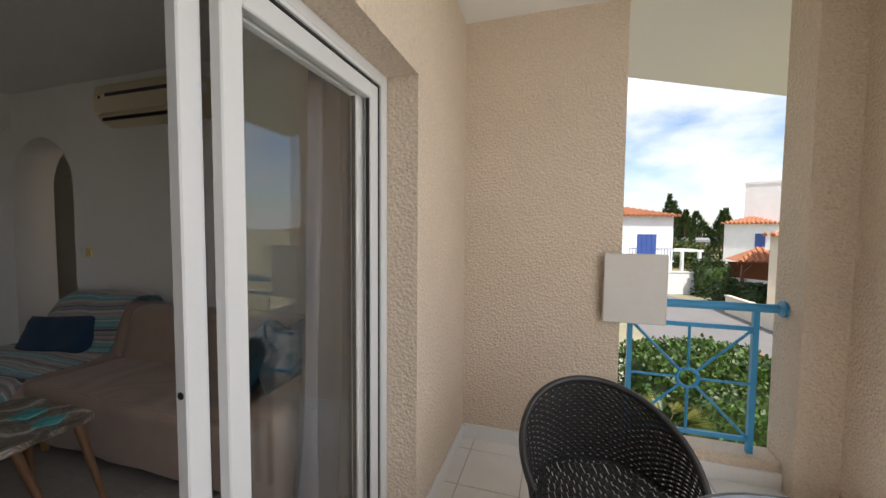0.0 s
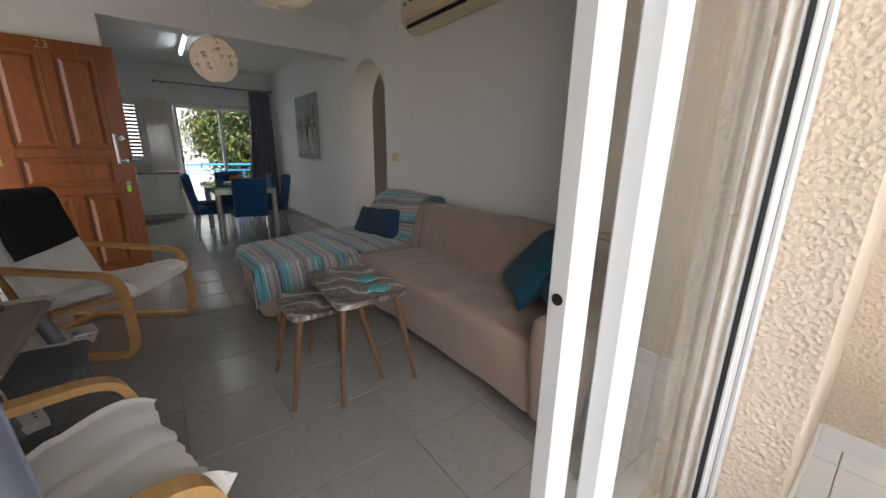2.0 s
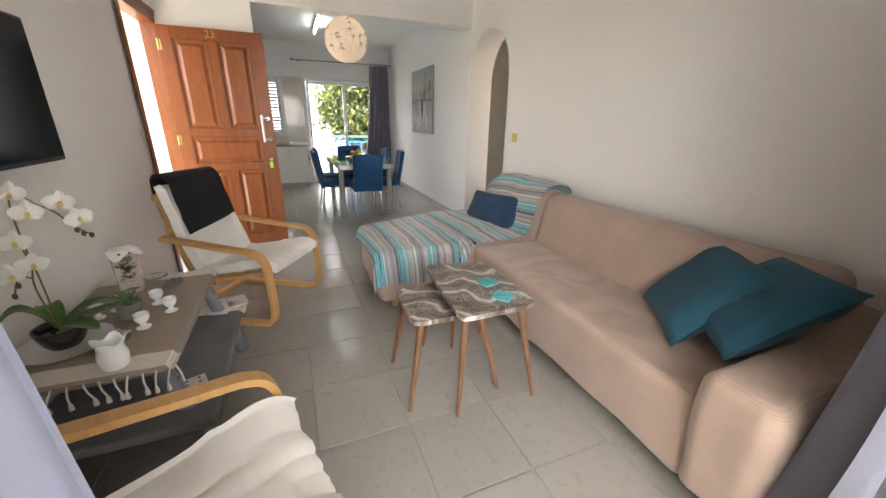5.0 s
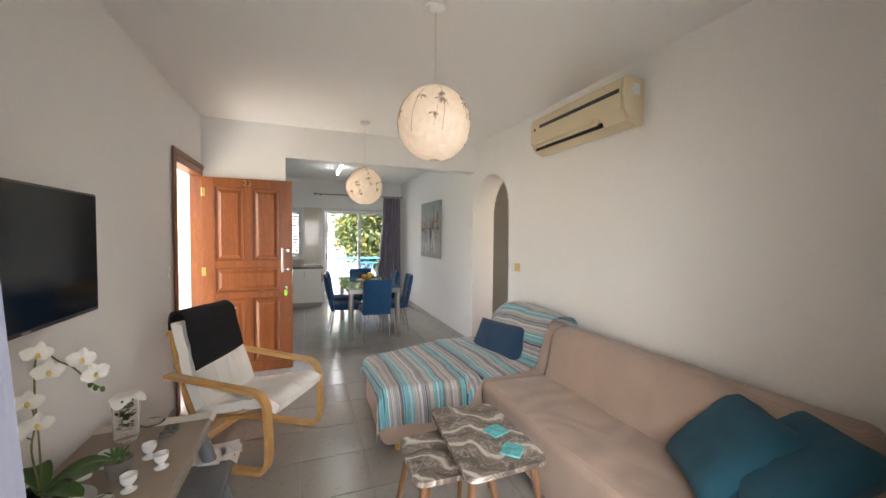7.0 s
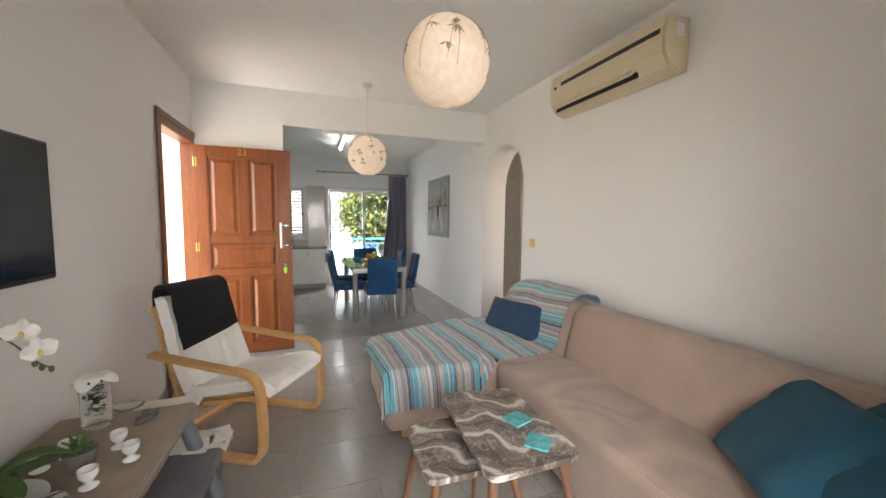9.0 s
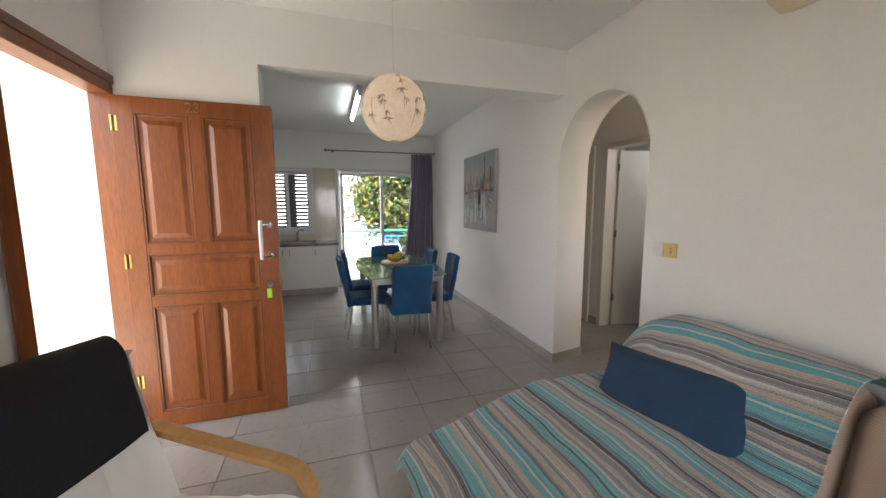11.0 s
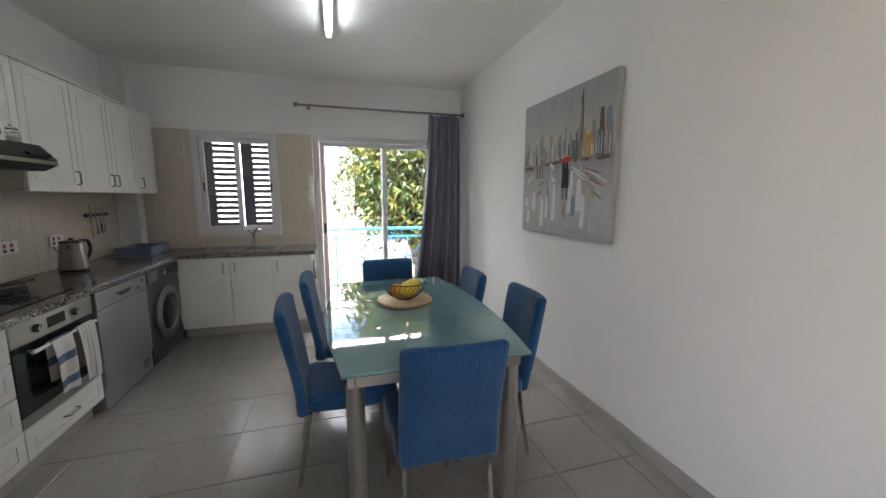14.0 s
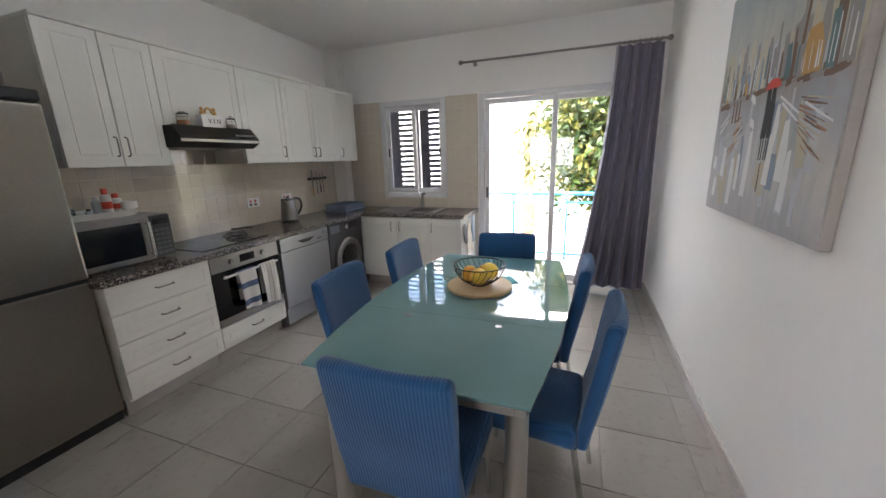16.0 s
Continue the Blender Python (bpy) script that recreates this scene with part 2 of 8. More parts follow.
def marble(name):
    """Grey-brown marble print: bands that flow and fold, with thin pale veins."""
    m, n, l, b = nodes_of(name)
    v = coords(n, l, (1, 1, 1), (0, 0, 0.5), True)
    wn2 = n.new("ShaderNodeTexNoise")
    wn2.inputs["Scale"].default_value, wn2.inputs["Detail"].default_value = 4.5, 2.0
    l.new(v, wn2.inputs["Vector"])
    vm = n.new("ShaderNodeVectorMath")
    vm.operation = "MULTIPLY_ADD"
    l.new(wn2.outputs["Color"], vm.inputs[0])
    vm.inputs[1].default_value = (0.34, 0.34, 0.34)
    l.new(v, vm.inputs[2])
    warp = vm.outputs[0]
    w = n.new("ShaderNodeTexWave")
    w.inputs["Scale"].default_value, w.inputs["Distortion"].default_value = 1.9, 3.2
    w.inputs["Detail"].default_value, w.inputs["Detail Scale"].default_value, w.inputs["Detail Roughness"].default_value = 6.0, 2.2, 0.62
    l.new(warp, w.inputs["Vector"])
    c = ramp(n, l, w.outputs["Fac"], [(0.0, (0.085, 0.066, 0.055)), (0.20, (0.19, 0.15, 0.125)), (0.34, (0.10, 0.078, 0.064)), (0.52, (0.24, 0.19, 0.155)), (0.66, (0.14, 0.105, 0.085)), (0.84, (0.20, 0.16, 0.13)), (0.93, (0.36, 0.32, 0.28)), (0.985, (0.60, 0.57, 0.52))])
    v2 = noise_tex(n, l, warp, 9.0, 5.0, 0.6, 1.2)
    c = mixc(n, l, ramp(n, l, v2, [(0.475, (0.0, 0.0, 0.0)), (0.50, (0.6, 0.6, 0.6)), (0.525, (0.0, 0.0, 0.0))]), c, (0.52, 0.48, 0.44))
    c = mixc(n, l, ramp(n, l, noise_tex(n, l, warp, 16.0, 5.0, 0.6, 0.8), [(0.58, (0.0, 0.0, 0.0)), (0.70, (0.5, 0.5, 0.5))]), c, (0.075, 0.062, 0.055))
    l.new(c, b.inputs["Base Color"])
    b.inputs["Roughness"].default_value, b.inputs["Coat Weight"].default_value = 0.28, 0.2
    return m


def tile_stone(name, col):
    """Pale stone-look ceramic: even ground with small grey flecks, a little darker or lighter from tile to tile."""
    m, n, l, b = nodes_of(name)
    v = coords(n, l, shift=True)
    oi = n.new("ShaderNodeObjectInfo")
    c = ramp(n, l, oi.outputs["Random"], [(0.0, shade(col, 0.95)), (1.0, shade(col, 1.05))])
    fleck = noise_tex(n, l, v, 26.0, 6.0, 0.65, 0.6)
    c = mixc(n, l, ramp(n, l, fleck, [(0.28, (0.55, 0.55, 0.55)), (0.46, (0.0, 0.0, 0.0))]), c, shade(col, 0.62))
    c = mixc(n, l, ramp(n, l, noise_tex(n, l, v, 5.0, 5.0), [(0.4, (0.0, 0.0, 0.0)), (0.75, (0.35, 0.35, 0.35))]), c, shade(col, 0.86))
    l.new(c, b.inputs["Base Color"])
    b.inputs["Roughness"].default_value = 0.20
    bumped(n, l, b, noise_tex(n, l, v, 12.0, 3.0), 0.04, 0.001)
    return m


def granite(name):
    m, n, l, b = nodes_of(name)
    v = coords(n, l)
    vo = n.new("ShaderNodeTexVoronoi")
    vo.inputs["Scale"].default_value = 130.0
    l.new(v, vo.inputs["Vector"])
    sep = n.new("ShaderNodeSeparateColor")
    l.new(vo.outputs["Color"], sep.inputs[0])
    c = ramp(n, l, sep.outputs[0], [(0.15, (0.02, 0.02, 0.02)), (0.45, (0.10, 0.09, 0.085)), (0.75, (0.20, 0.17, 0.15)), (0.95, (0.38, 0.33, 0.29))])
    l.new(c, b.inputs["Base Color"])
    b.inputs["Roughness"].default_value = 0.16
    return m


WALL = mat("wall_paint", (0.80, 0.785, 0.765), 0.75, var=0.025, big=1.2, fine=45.0, bump=0.12, dist=0.002)
CEIL = mat("ceiling_paint", (0.82, 0.81, 0.79), 0.85, var=0.02, big=0.9, fine=60.0, bump=0.08)
FLOOR_TILE = tile_stone("floor_tile_ceramic", (0.325, 0.305, 0.28))
GROUT = mat("grout", (0.33, 0.31, 0.285), 0.9, var=0.2)
BASE_TILE = mat("skirting_tile", (0.40, 0.37, 0.345), 0.4, var=0.12)
WHITE_TILE = mat("balcony_tile", (0.72, 0.71, 0.69), 0.35, var=0.08, big=4.0, shift=True)
SPLASH = mat("splash_tile_cream", (0.60, 0.535, 0.44), 0.09, var=0.07, big=4.0, fine=20.0, bump=0.04, shift=True)
STUCCO = stucco("stucco_sand", (0.645, 0.535, 0.425))
STUCCO_OUT = stucco("stucco_pale", (0.70, 0.64, 0.55), 45.0)
ALU = mat("white_aluminium", (0.64, 0.645, 0.65), 0.35, var=0.03, bump=0.02)
RUBBER = mat("black_rubber", (0.015, 0.015, 0.016), 0.6)
GLASS = glass_mat("window_glass", (0.97, 0.985, 0.98))
DOOR_WOOD = wood("varnished_mahogany", (0.130, 0.031, 0.0065), (0.29, 0.086, 0.0155), 0.36, (6, 6, 0.8), 0.08)
DOOR_DARK = wood("varnished_mahogany_dark", (0.10, 0.028, 0.01), (0.22, 0.07, 0.02), 0.4, (14, 14, 1), 0.2)
BIRCH = wood("bent_birch", (0.46, 0.25, 0.085), (0.64, 0.38, 0.15), 0.38, (2, 12, 12), 0.2)
WALNUT = wood("turned_walnut", (0.12, 0.055, 0.026), (0.22, 0.115, 0.06), 0.42, (14, 14, 1.2))
BRASS = mat("brass", (0.55, 0.40, 0.14), 0.3, 1.0)
CHROME = mat("chrome", (0.62, 0.62, 0.62), 0.16, 1.0, var=0.05, bump=0.02)
FRIDGE_STEEL = mat("warm_brushed_steel", (0.30, 0.275, 0.235), 0.32, 1.0, var=0.12, big=1.5, fine=80, bump=0.02)
STEEL = mat("brushed_steel", (0.27, 0.26, 0.245), 0.36, 1.0, var=0.1, fine=30, stretch=(1, 1, 25), bump=0.05)
SILVER = mat("silver_enamel", (0.34, 0.34, 0.345), 0.34, 0.7, var=0.05, bump=0.03)
DARKSILVER = mat("graphite_enamel", (0.10, 0.10, 0.105), 0.33, 0.6, var=0.05, bump=0.03)
GREYMETAL = mat("grey_lacquered_metal", (0.22, 0.24, 0.265), 0.32, 0.5, var=0.06)
BLACK = mat("black_plastic", (0.016, 0.016, 0.017), 0.35, var=0.1)
BLACKGLASS = mat("black_glass", (0.006, 0.006, 0.007), 0.12, var=0.05, bump=0.0)
IVORY = mat("ivory_plastic", (0.66, 0.56, 0.38), 0.42, var=0.04, bump=0.02)
YELLOWED = mat("yellowed_plastic", (0.70, 0.55, 0.22), 0.45, var=0.05)
WHITE = mat("white_plastic", (0.74, 0.74, 0.73), 0.4, var=0.03)
CERAMIC = mat("white_ceramic", (0.80, 0.80, 0.78), 0.15, var=0.03, bump=0.02)
LACQUER = mat("white_cabinet_foil", (0.74, 0.73, 0.68), 0.38, var=0.03, bump=0.04)
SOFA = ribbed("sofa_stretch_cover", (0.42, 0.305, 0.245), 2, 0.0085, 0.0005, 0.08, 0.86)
TEAL = mat("teal_cotton", (0.011, 0.078, 0.125), 0.9, var=0.15, fine=300, bump=0.35, sheen=0.06)
NAVY = mat("navy_velour", (0.010, 0.042, 0.098), 0.85, var=0.25, big=9.0, fine=200, bump=0.3, sheen=0.08)
BLANKET = striped("striped_blanket", 0.60)
CREAM = mat("cream_cushion_cotton", (0.78, 0.75, 0.70), 0.9, var=0.06, big=5, fine=250, bump=0.35, dist=0.002, sheen=0.2)
BLACKKNIT = mat("black_knit_throw", (0.007, 0.007, 0.009), 0.95, var=0.4, fine=180, bump=0.6, dist=0.003, sheen=0.03)
GREYFAB = mat("grey_woven_bench", (0.175, 0.175, 0.18), 0.95, var=0.45, fine=330, bump=0.5, dist=0.002)
LINEN = mat("taupe_linen", (0.34, 0.27, 0.21), 0.95, var=0.12, fine=220, bump=0.4)
LINEN_W = mat("cream_linen", (0.66, 0.61, 0.53), 0.95, var=0.08, fine=220, bump=0.4)
CURTAIN = mat("grey_satin_curtain", (0.165, 0.152, 0.205), 0.55, var=0.12, big=6, fine=240, bump=0.2, stretch=(1, 1, 0.25), sheen=0.3)
CURTAIN_L = sheer(mat("lilac_grey_curtain", (0.085, 0.09, 0.12), 0.75, var=0.12, big=7, fine=90, bump=0.25, stretch=(1, 1, 3)), 0.24, (0.26, 0.27, 0.33))
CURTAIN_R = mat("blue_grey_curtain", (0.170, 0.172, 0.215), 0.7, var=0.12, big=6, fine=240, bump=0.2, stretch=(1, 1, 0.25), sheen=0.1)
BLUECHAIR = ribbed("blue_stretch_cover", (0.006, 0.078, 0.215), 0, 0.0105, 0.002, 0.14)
BLUERAIL = mat("blue_painted_steel", (0.035, 0.27, 0.52), 0.38, var=0.08)
MARBLE = marble("brown_marble_top")
GRANITE = granite("speckled_granite")
PAPER = mat("rice_paper", (0.82, 0.76, 0.68), 0.9, var=0.05, bump=0.2)
INK = mat("grey_ink", (0.30, 0.25, 0.20), 0.9)
WIRE = mat("white_cable", (0.7, 0.7, 0.68), 0.5)
LEAF = mat("green_leaf", (0.055, 0.12, 0.028), 0.4, var=0.35, big=6, fine=30, shift=True)
PETAL = mat("white_petal", (0.80, 0.79, 0.74), 0.6, var=0.05)
STEM = mat("plant_stem", (0.14, 0.15, 0.05), 0.6)


# ---- mesh helpers ----
def part(name, bm, material, parent=None, label="", smooth=False):
    """Links a bmesh as one mesh object under a thing or a part."""
    me = bpy.data.meshes.new(name)
    bmesh.ops.recalc_face_normals(bm, faces=bm.faces)
    bm.to_mesh(me)
    bm.free()
    me.materials.append(material)
    if smooth:
        me.shade_smooth()
        me.set_sharp_from_angle(angle=radians(40))
    ob = new(name, me)
    if parent:
        ob.parent = parent
    if label:
        ob["label"] = label
    return ob


def thing(name, label, category, at=(0, 0, 0), rz=0, group=""):
    ob = new(name)
    ob.empty_display_size = 0.1
    ob.matrix_world = pose(*at, 0, 0, rz)
    return tagged(ob, label, category, group)


def setting(ob, label, category):
    return tagged(ob, label, category, kind="structure")


def B():
    return bmesh.new()


def box(bm, x0, x1, y0, y1, z0, z1, r=0.0, seg=2):
    """A box between two corners, its edges rounded by r."""
    geo = bmesh.ops.create_cube(bm, size=1.0)["verts"]
    for v in geo:
        v.co = Vector(((x0 + x1) / 2 + v.co.x * (x1 - x0), (y0 + y1) / 2 + v.co.y * (y1 - y0), (z0 + z1) / 2 + v.co.z * (z1 - z0)))
    if r:
        edges = list({e for v in geo for e in v.link_edges})
        bmesh.ops.bevel(bm, geom=edges, offset=r, segments=seg, profile=0.5, affect="EDGES")
    return bm


def rod(bm, a, b, r0, r1=None, n=12):
    """A round bar from a to b."""
    a, b = Vector(a), Vector(b)
    r1 = r0 if r1 is None else r1
    q = (b - a).to_track_quat("Z", "Y")
    rings = []
    for p, r in ((a, r0), (b, r1)):
        rings.append([bm.verts.new(p + q @ Vector((r * math.cos(2 * math.pi * k / n), r * math.sin(2 * math.pi * k / n), 0))) for k in range(n)])
    for k in range(n):
        bm.faces.new((rings[0][k], rings[0][(k + 1) % n], rings[1][(k + 1) % n], rings[1][k]))
    bm.faces.new(rings[0][::-1])
    bm.faces.new(rings[1])
    return bm


def sweep(bm, pts, r, n=8, closed=False):
    """A round tube along points; r a number or a function of 0..1."""
    pts = [Vector(p) for p in pts]
    rings, m = [], len(pts)
    for i, p in enumerate(pts):
        if closed:
            d = pts[(i + 1) % m] - pts[i - 1]
        else:
            d = pts[min(i + 1, m - 1)] - pts[max(i - 1, 0)]
        q = d.to_track_quat("Z", "Y")
        rr = r(i / (m - 1)) if callable(r) else r
        rings.append([bm.verts.new(p + q @ Vector((rr * math.cos(2 * math.pi * k / n), rr * math.sin(2 * math.pi * k / n), 0))) for k in range(n)])
    for i in range(m if closed else m - 1):
        a, b = rings[i], rings[(i + 1) % m]
        off = min(range(n), key=lambda s: (a[0].co - b[s].co).length)
        for k in range(n):
            bm.faces.new((a[k], a[(k + 1) % n], b[(k + 1 + off) % n], b[(k + off) % n]))
    if not closed:
        bm.faces.new(rings[0][::-1])
        bm.faces.new(rings[-1])
    return bm


def strip(bm, path, width, thick, x0):
    """A bent lath: path of (y, z) points, its breadth along x from x0, its thickness across the path."""
    path = [Vector((0, *p)) for p in path]
    rings, m = [], len(path)
    for i, p in enumerate(path):
        d = (path[min(i + 1, m - 1)] - path[max(i - 1, 0)]).normalized()
        nrm = Vector((0, -d.z, d.y)) * thick / 2
        rings.append([bm.verts.new(p + nrm + Vector((x0, 0, 0))), bm.verts.new(p + nrm + Vector((x0 + width, 0, 0))), bm.verts.new(p - nrm + Vector((x0 + width, 0, 0))), bm.verts.new(p - nrm + Vector((x0, 0, 0)))])
    for a, b in zip(rings, rings[1:]):
        for k in range(4):
            bm.faces.new((a[k], a[(k + 1) % 4], b[(k + 1) % 4], b[k]))
    bm.faces.new(rings[0][::-1])
    bm.faces.new(rings[-1])
    return bm


def smooth_path(pts, n=6):
    """Catmull-Rom through points."""
    pts = [Vector(p) for p in pts]
    out = []
    for i in range(len(pts) - 1):
        p0, p1, p2, p3 = pts[max(i - 1, 0)], pts[i], pts[i + 1], pts[min(i + 2, len(pts) - 1)]
        for k in range(n):
            t = k / n
            out.append(0.5 * ((2 * p1) + (p2 - p0) * t + (2 * p0 - 5 * p1 + 4 * p2 - p3) * t * t + (3 * p1 - p0 - 3 * p2 + p3) * t ** 3))
    return out + [pts[-1]]


def lathe(bm, profile, n=20, at=(0, 0, 0)):
    rings = []
    for r, z in profile:
        rings.append([bm.verts.new((at[0] + max(r, 1e-4) * math.cos(2 * math.pi * k / n), at[1] + max(r, 1e-4) * math.sin(2 * math.pi * k / n), at[2] + z)) for k in range(n)])
    for a, b in zip(rings, rings[1:]):
        for k in range(n):
            bm.faces.new((a[k], a[(k + 1) % n], b[(k + 1) % n], b[k]))
    bm.faces.new(rings[0][::-1])
    bm.faces.new(rings[-1])
    return bm


def sheet(bm, nu, nv, f, thick=0.0):
    """A surface f(u, v), u and v from 0 to 1; thick: a second skin below along the normal."""
    P = [[Vector(f(i / nu, j / nv)) for j in range(nv + 1)] for i in range(nu + 1)]
    top = [[bm.verts.new(p) for p in row] for row in P]
    for i in range(nu):
        for j in range(nv):
            bm.faces.new((top[i][j], top[i + 1][j], top[i + 1][j + 1], top[i][j + 1]))
    if thick:
        low = []
        for i in range(nu + 1):
            row = []
            for j in range(nv + 1):
                du = P[min(i + 1, nu)][j] - P[max(i - 1, 0)][j]
                dv = P[i][min(j + 1, nv)] - P[i][max(j - 1, 0)]
                nr = du.cross(dv)
                row.append(bm.verts.new(P[i][j] - (nr.normalized() if nr.length > 1e-9 else Vector((0, 0, 1))) * thick))
            low.append(row)
        for i in range(nu):
            for j in range(nv):
                bm.faces.new((low[i][j], low[i][j + 1], low[i + 1][j + 1], low[i + 1][j]))
        for i in range(nu):
            bm.faces.new((top[i][0], low[i][0], low[i + 1][0], top[i + 1][0]))
            bm.faces.new((top[i][nv], top[i + 1][nv], low[i + 1][nv], low[i][nv]))
        for j in range(nv):
            bm.faces.new((top[0][j], top[0][j + 1], low[0][j + 1], low[0][j]))
            bm.faces.new((top[nu][j], low[nu][j], low[nu][j + 1], top[nu][j + 1]))
    return bm


def prism(bm, outline, z0, z1):
    """An outline of (x, y) raised from z0 to z1."""
    a = [bm.verts.new((x, y, z0)) for x, y in outline]
    b = [bm.verts.new((x, y, z1)) for x, y in outline]
    for k in range(len(a)):
        j = (k + 1) % len(a)
        bm.faces.new((a[k], a[j], b[j], b[k]))
    bm.faces.new(a[::-1])
    bm.faces.new(b)
    return bm


def round_outline(pts, r, n=5):
    """Corner points (x, y) with every corner rounded."""
    out, m = [], len(pts)
    for i in range(m):
        p, a, b = Vector(pts[i]), Vector(pts[i - 1]), Vector(pts[(i + 1) % m])
        s, e = p + (a - p).normalized() * r, p + (b - p).normalized() * r
        for k in range(n + 1):
            t = k / n
            q = s * (1 - t) ** 2 + p * 2 * t * (1 - t) + e * t * t
            out.append((q.x, q.y))
    return out


def lettering(name, text, size, material, parent, m, depth=0.002):
    """Letters cut from the built-in font as a mesh, lying in the plane of m."""
    cu = bpy.data.curves.new(name, "FONT")
    cu.body, cu.size, cu.extrude, cu.align_x, cu.align_y = text, size, depth, "CENTER", "CENTER"
    tmp = bpy.data.objects.new(name, cu)
    me = bpy.data.meshes.new_from_object(tmp)
    bpy.data.objects.remove(tmp)
    me.materials.append(material)
    ob = new(name, me)
    ob.parent, ob.matrix_basis = parent, m
    return ob


def wall(name, axis, a0, a1, t0, t1, z0, z1, holes, material, label, category="wall"):
    """A wall along an axis from a0 to a1, thick from t0 to t1, with holes (b0, b1, zlow, zhigh) cut through."""
    bm = B()
    cuts = sorted({a0, a1, *[h[0] for h in holes], *[h[1] for h in holes]})
    for p, q in zip(cuts, cuts[1:]):
        mine = sorted([h for h in holes if h[0] <= p + 1e-6 and h[1] >= q - 1e-6], key=lambda h: h[2])
        lo = z0
        spans = []
        for h in mine:
            if h[2] > lo:
                spans.append((lo, h[2]))
            lo = h[3]
        if lo < z1:
            spans.append((lo, z1))
        for s0, s1 in spans:
            if axis == "x":
                box(bm, p, q, t0, t1, s0, s1)
            else:
                box(bm, t0, t1, p, q, s0, s1)
    return setting(part(name, bm, material), label, category)


# ---- the flat's shell ----
# living room: x -5.0 to -0.75, y -0.70 to 2.39; kitchen: x -9.0 to -5.2, y -1.22 to 2.39
H = 2.68
setting(part("floor", box(B(), -9.15, -0.60, -1.35, 4.9, -0.25, -0.006), GROUT), "grout bed under pale grey ceramic floor tiles", "floor")
setting(part("ceiling", box(B(), -9.15, -0.625, -1.35, 4.9, H, H + 0.15), CEIL), "plain white painted ceiling", "ceiling")

# sofa and picture wall, pierced by the arch
AX0, AX1, ARCH_TOP, RAD = -5.045, -4.12, 2.24, 0.47
AXB, BACK_TOP = -5.115, 2.285
bm = B()
prism(bm, [(-9.0, 2.39), (AX0, 2.39), (AXB, 2.74), (-9.0, 2.74)], 0, H)
box(bm, AX1, -0.62, 2.39, 2.74, 0, H)
N = 28
SPRING = ARCH_TOP - RAD
ring = []
for k in range(N + 1):
    a = math.pi * (1 - k / N)
    x, z = (AX0 + AX1) / 2 + (AX1 - AX0) / 2 * math.cos(a), SPRING + RAD * math.sin(a)
    xb, zb = (AXB + AX1) / 2 + (AX1 - AXB) / 2 * math.cos(a), SPRING + (BACK_TOP - SPRING) * math.sin(a)
    ring.append([bm.verts.new((x, 2.39, z)), bm.verts.new((xb, 2.74, zb)), bm.verts.new((xb, 2.74, H)), bm.verts.new((x, 2.39, H))])
for p, q in zip(ring, ring[1:]):
    for k in range(4):
        bm.faces.new((p[k], p[(k + 1) % 4], q[(k + 1) % 4], q[k]))
setting(part("wall_sofa", bm, WALL), "white painted wall with a round-topped arch", "wall")

wall("wall_television", "x", -5.2, -0.60, -0.82, -0.70, 0, H, [(-4.98, -4.20, 0, 2.10)], WALL, "white painted wall with the entrance door opening")
bm = B()
box(bm, -5.2, -5.0, -0.70, 0.09, 0, H)
box(bm, -5.2, -5.0, 0.09, 2.39, 2.33, H)
setting(part("wall_kitchen_partition", bm, WALL), "white painted stub wall and beam between rooms", "wall")
wall("wall_kitchen_left", "x", -9.0, -5.2, -1.35, -1.22, 0, H, [], WALL, "white painted kitchen wall behind the cupboards")
setting(part("wall_kitchen_return", box(B(), -5.2, -5.07, -1.22, -0.821, 0, H), WALL), "white painted return wall beside the refrigerator", "wall")
setting(part("wall_pilaster", box(B(), -9.0, -8.86, -1.22, -1.04, 0, H), WALL), "narrow white pilaster in the kitchen corner", "wall")
wall("wall_kitchen_end", "y", -1.35, 2.74, -9.15, -9.0, 0, H, [(-0.57, 0.256, 0.95, 2.06), (0.64, 2.20, 0, 2.06)], WALL, "white painted end wall with window and glass door")
# facade to the balcony: plastered inside, stucco outside
wall("wall_balcony_inner", "y", -0.95, 2.39, -0.75, -0.62, 0, H, [(-0.32, 1.66, 0, 2.06)], WALL, "white painted inner face of the balcony wall")
wall("wall_balcony_outer", "y", -3.2, 2.52, -0.62, -0.45, -0.2, 2.72, [(-0.32, 1.66, 0, 2.06)], STUCCO, "sand-coloured rough stucco facade with the sliding door opening")

# hall behind the arch, bathroom door on its far wall
wall("wall_hall", "x", -7.0, -2.6, 3.52, 3.64, 0, H, [(-5.745, -5.105, 0, 2.06)], WALL, "white hall wall with the bathroom door opening")
# unseen end wall; the window hole is added for the hall's fill lamp
wall("wall_hall_end", "y", 2.74, 3.52, -2.72, -2.6, 0, H, [(2.85, 3.4, 0.8, 2.0)], WALL, "unseen white wall closing the hall, with an added window opening")
setting(part("wall_hall_far_end", box(B(), -7.0, -6.88, 2.74, 3.52, 0, H), WALL), "white wall at the far end of the hall", "wall")
setting(part("wall_bathroom_back", box(B(), -7.0, -4.2, 4.8, 4.9, 0, H), WALL), "bathroom back wall", "wall")
setting(part("wall_bathroom_left", box(B(), -6.95, -6.85, 3.64, 4.8, 0, H), WALL), "bathroom side wall", "wall")
setting(part("wall_bathroom_right", box(B(), -4.4, -4.3, 3.64, 4.8, 0, H), WALL), "bathroom side wall", "wall")

# skirting tiles
SK = 0.085


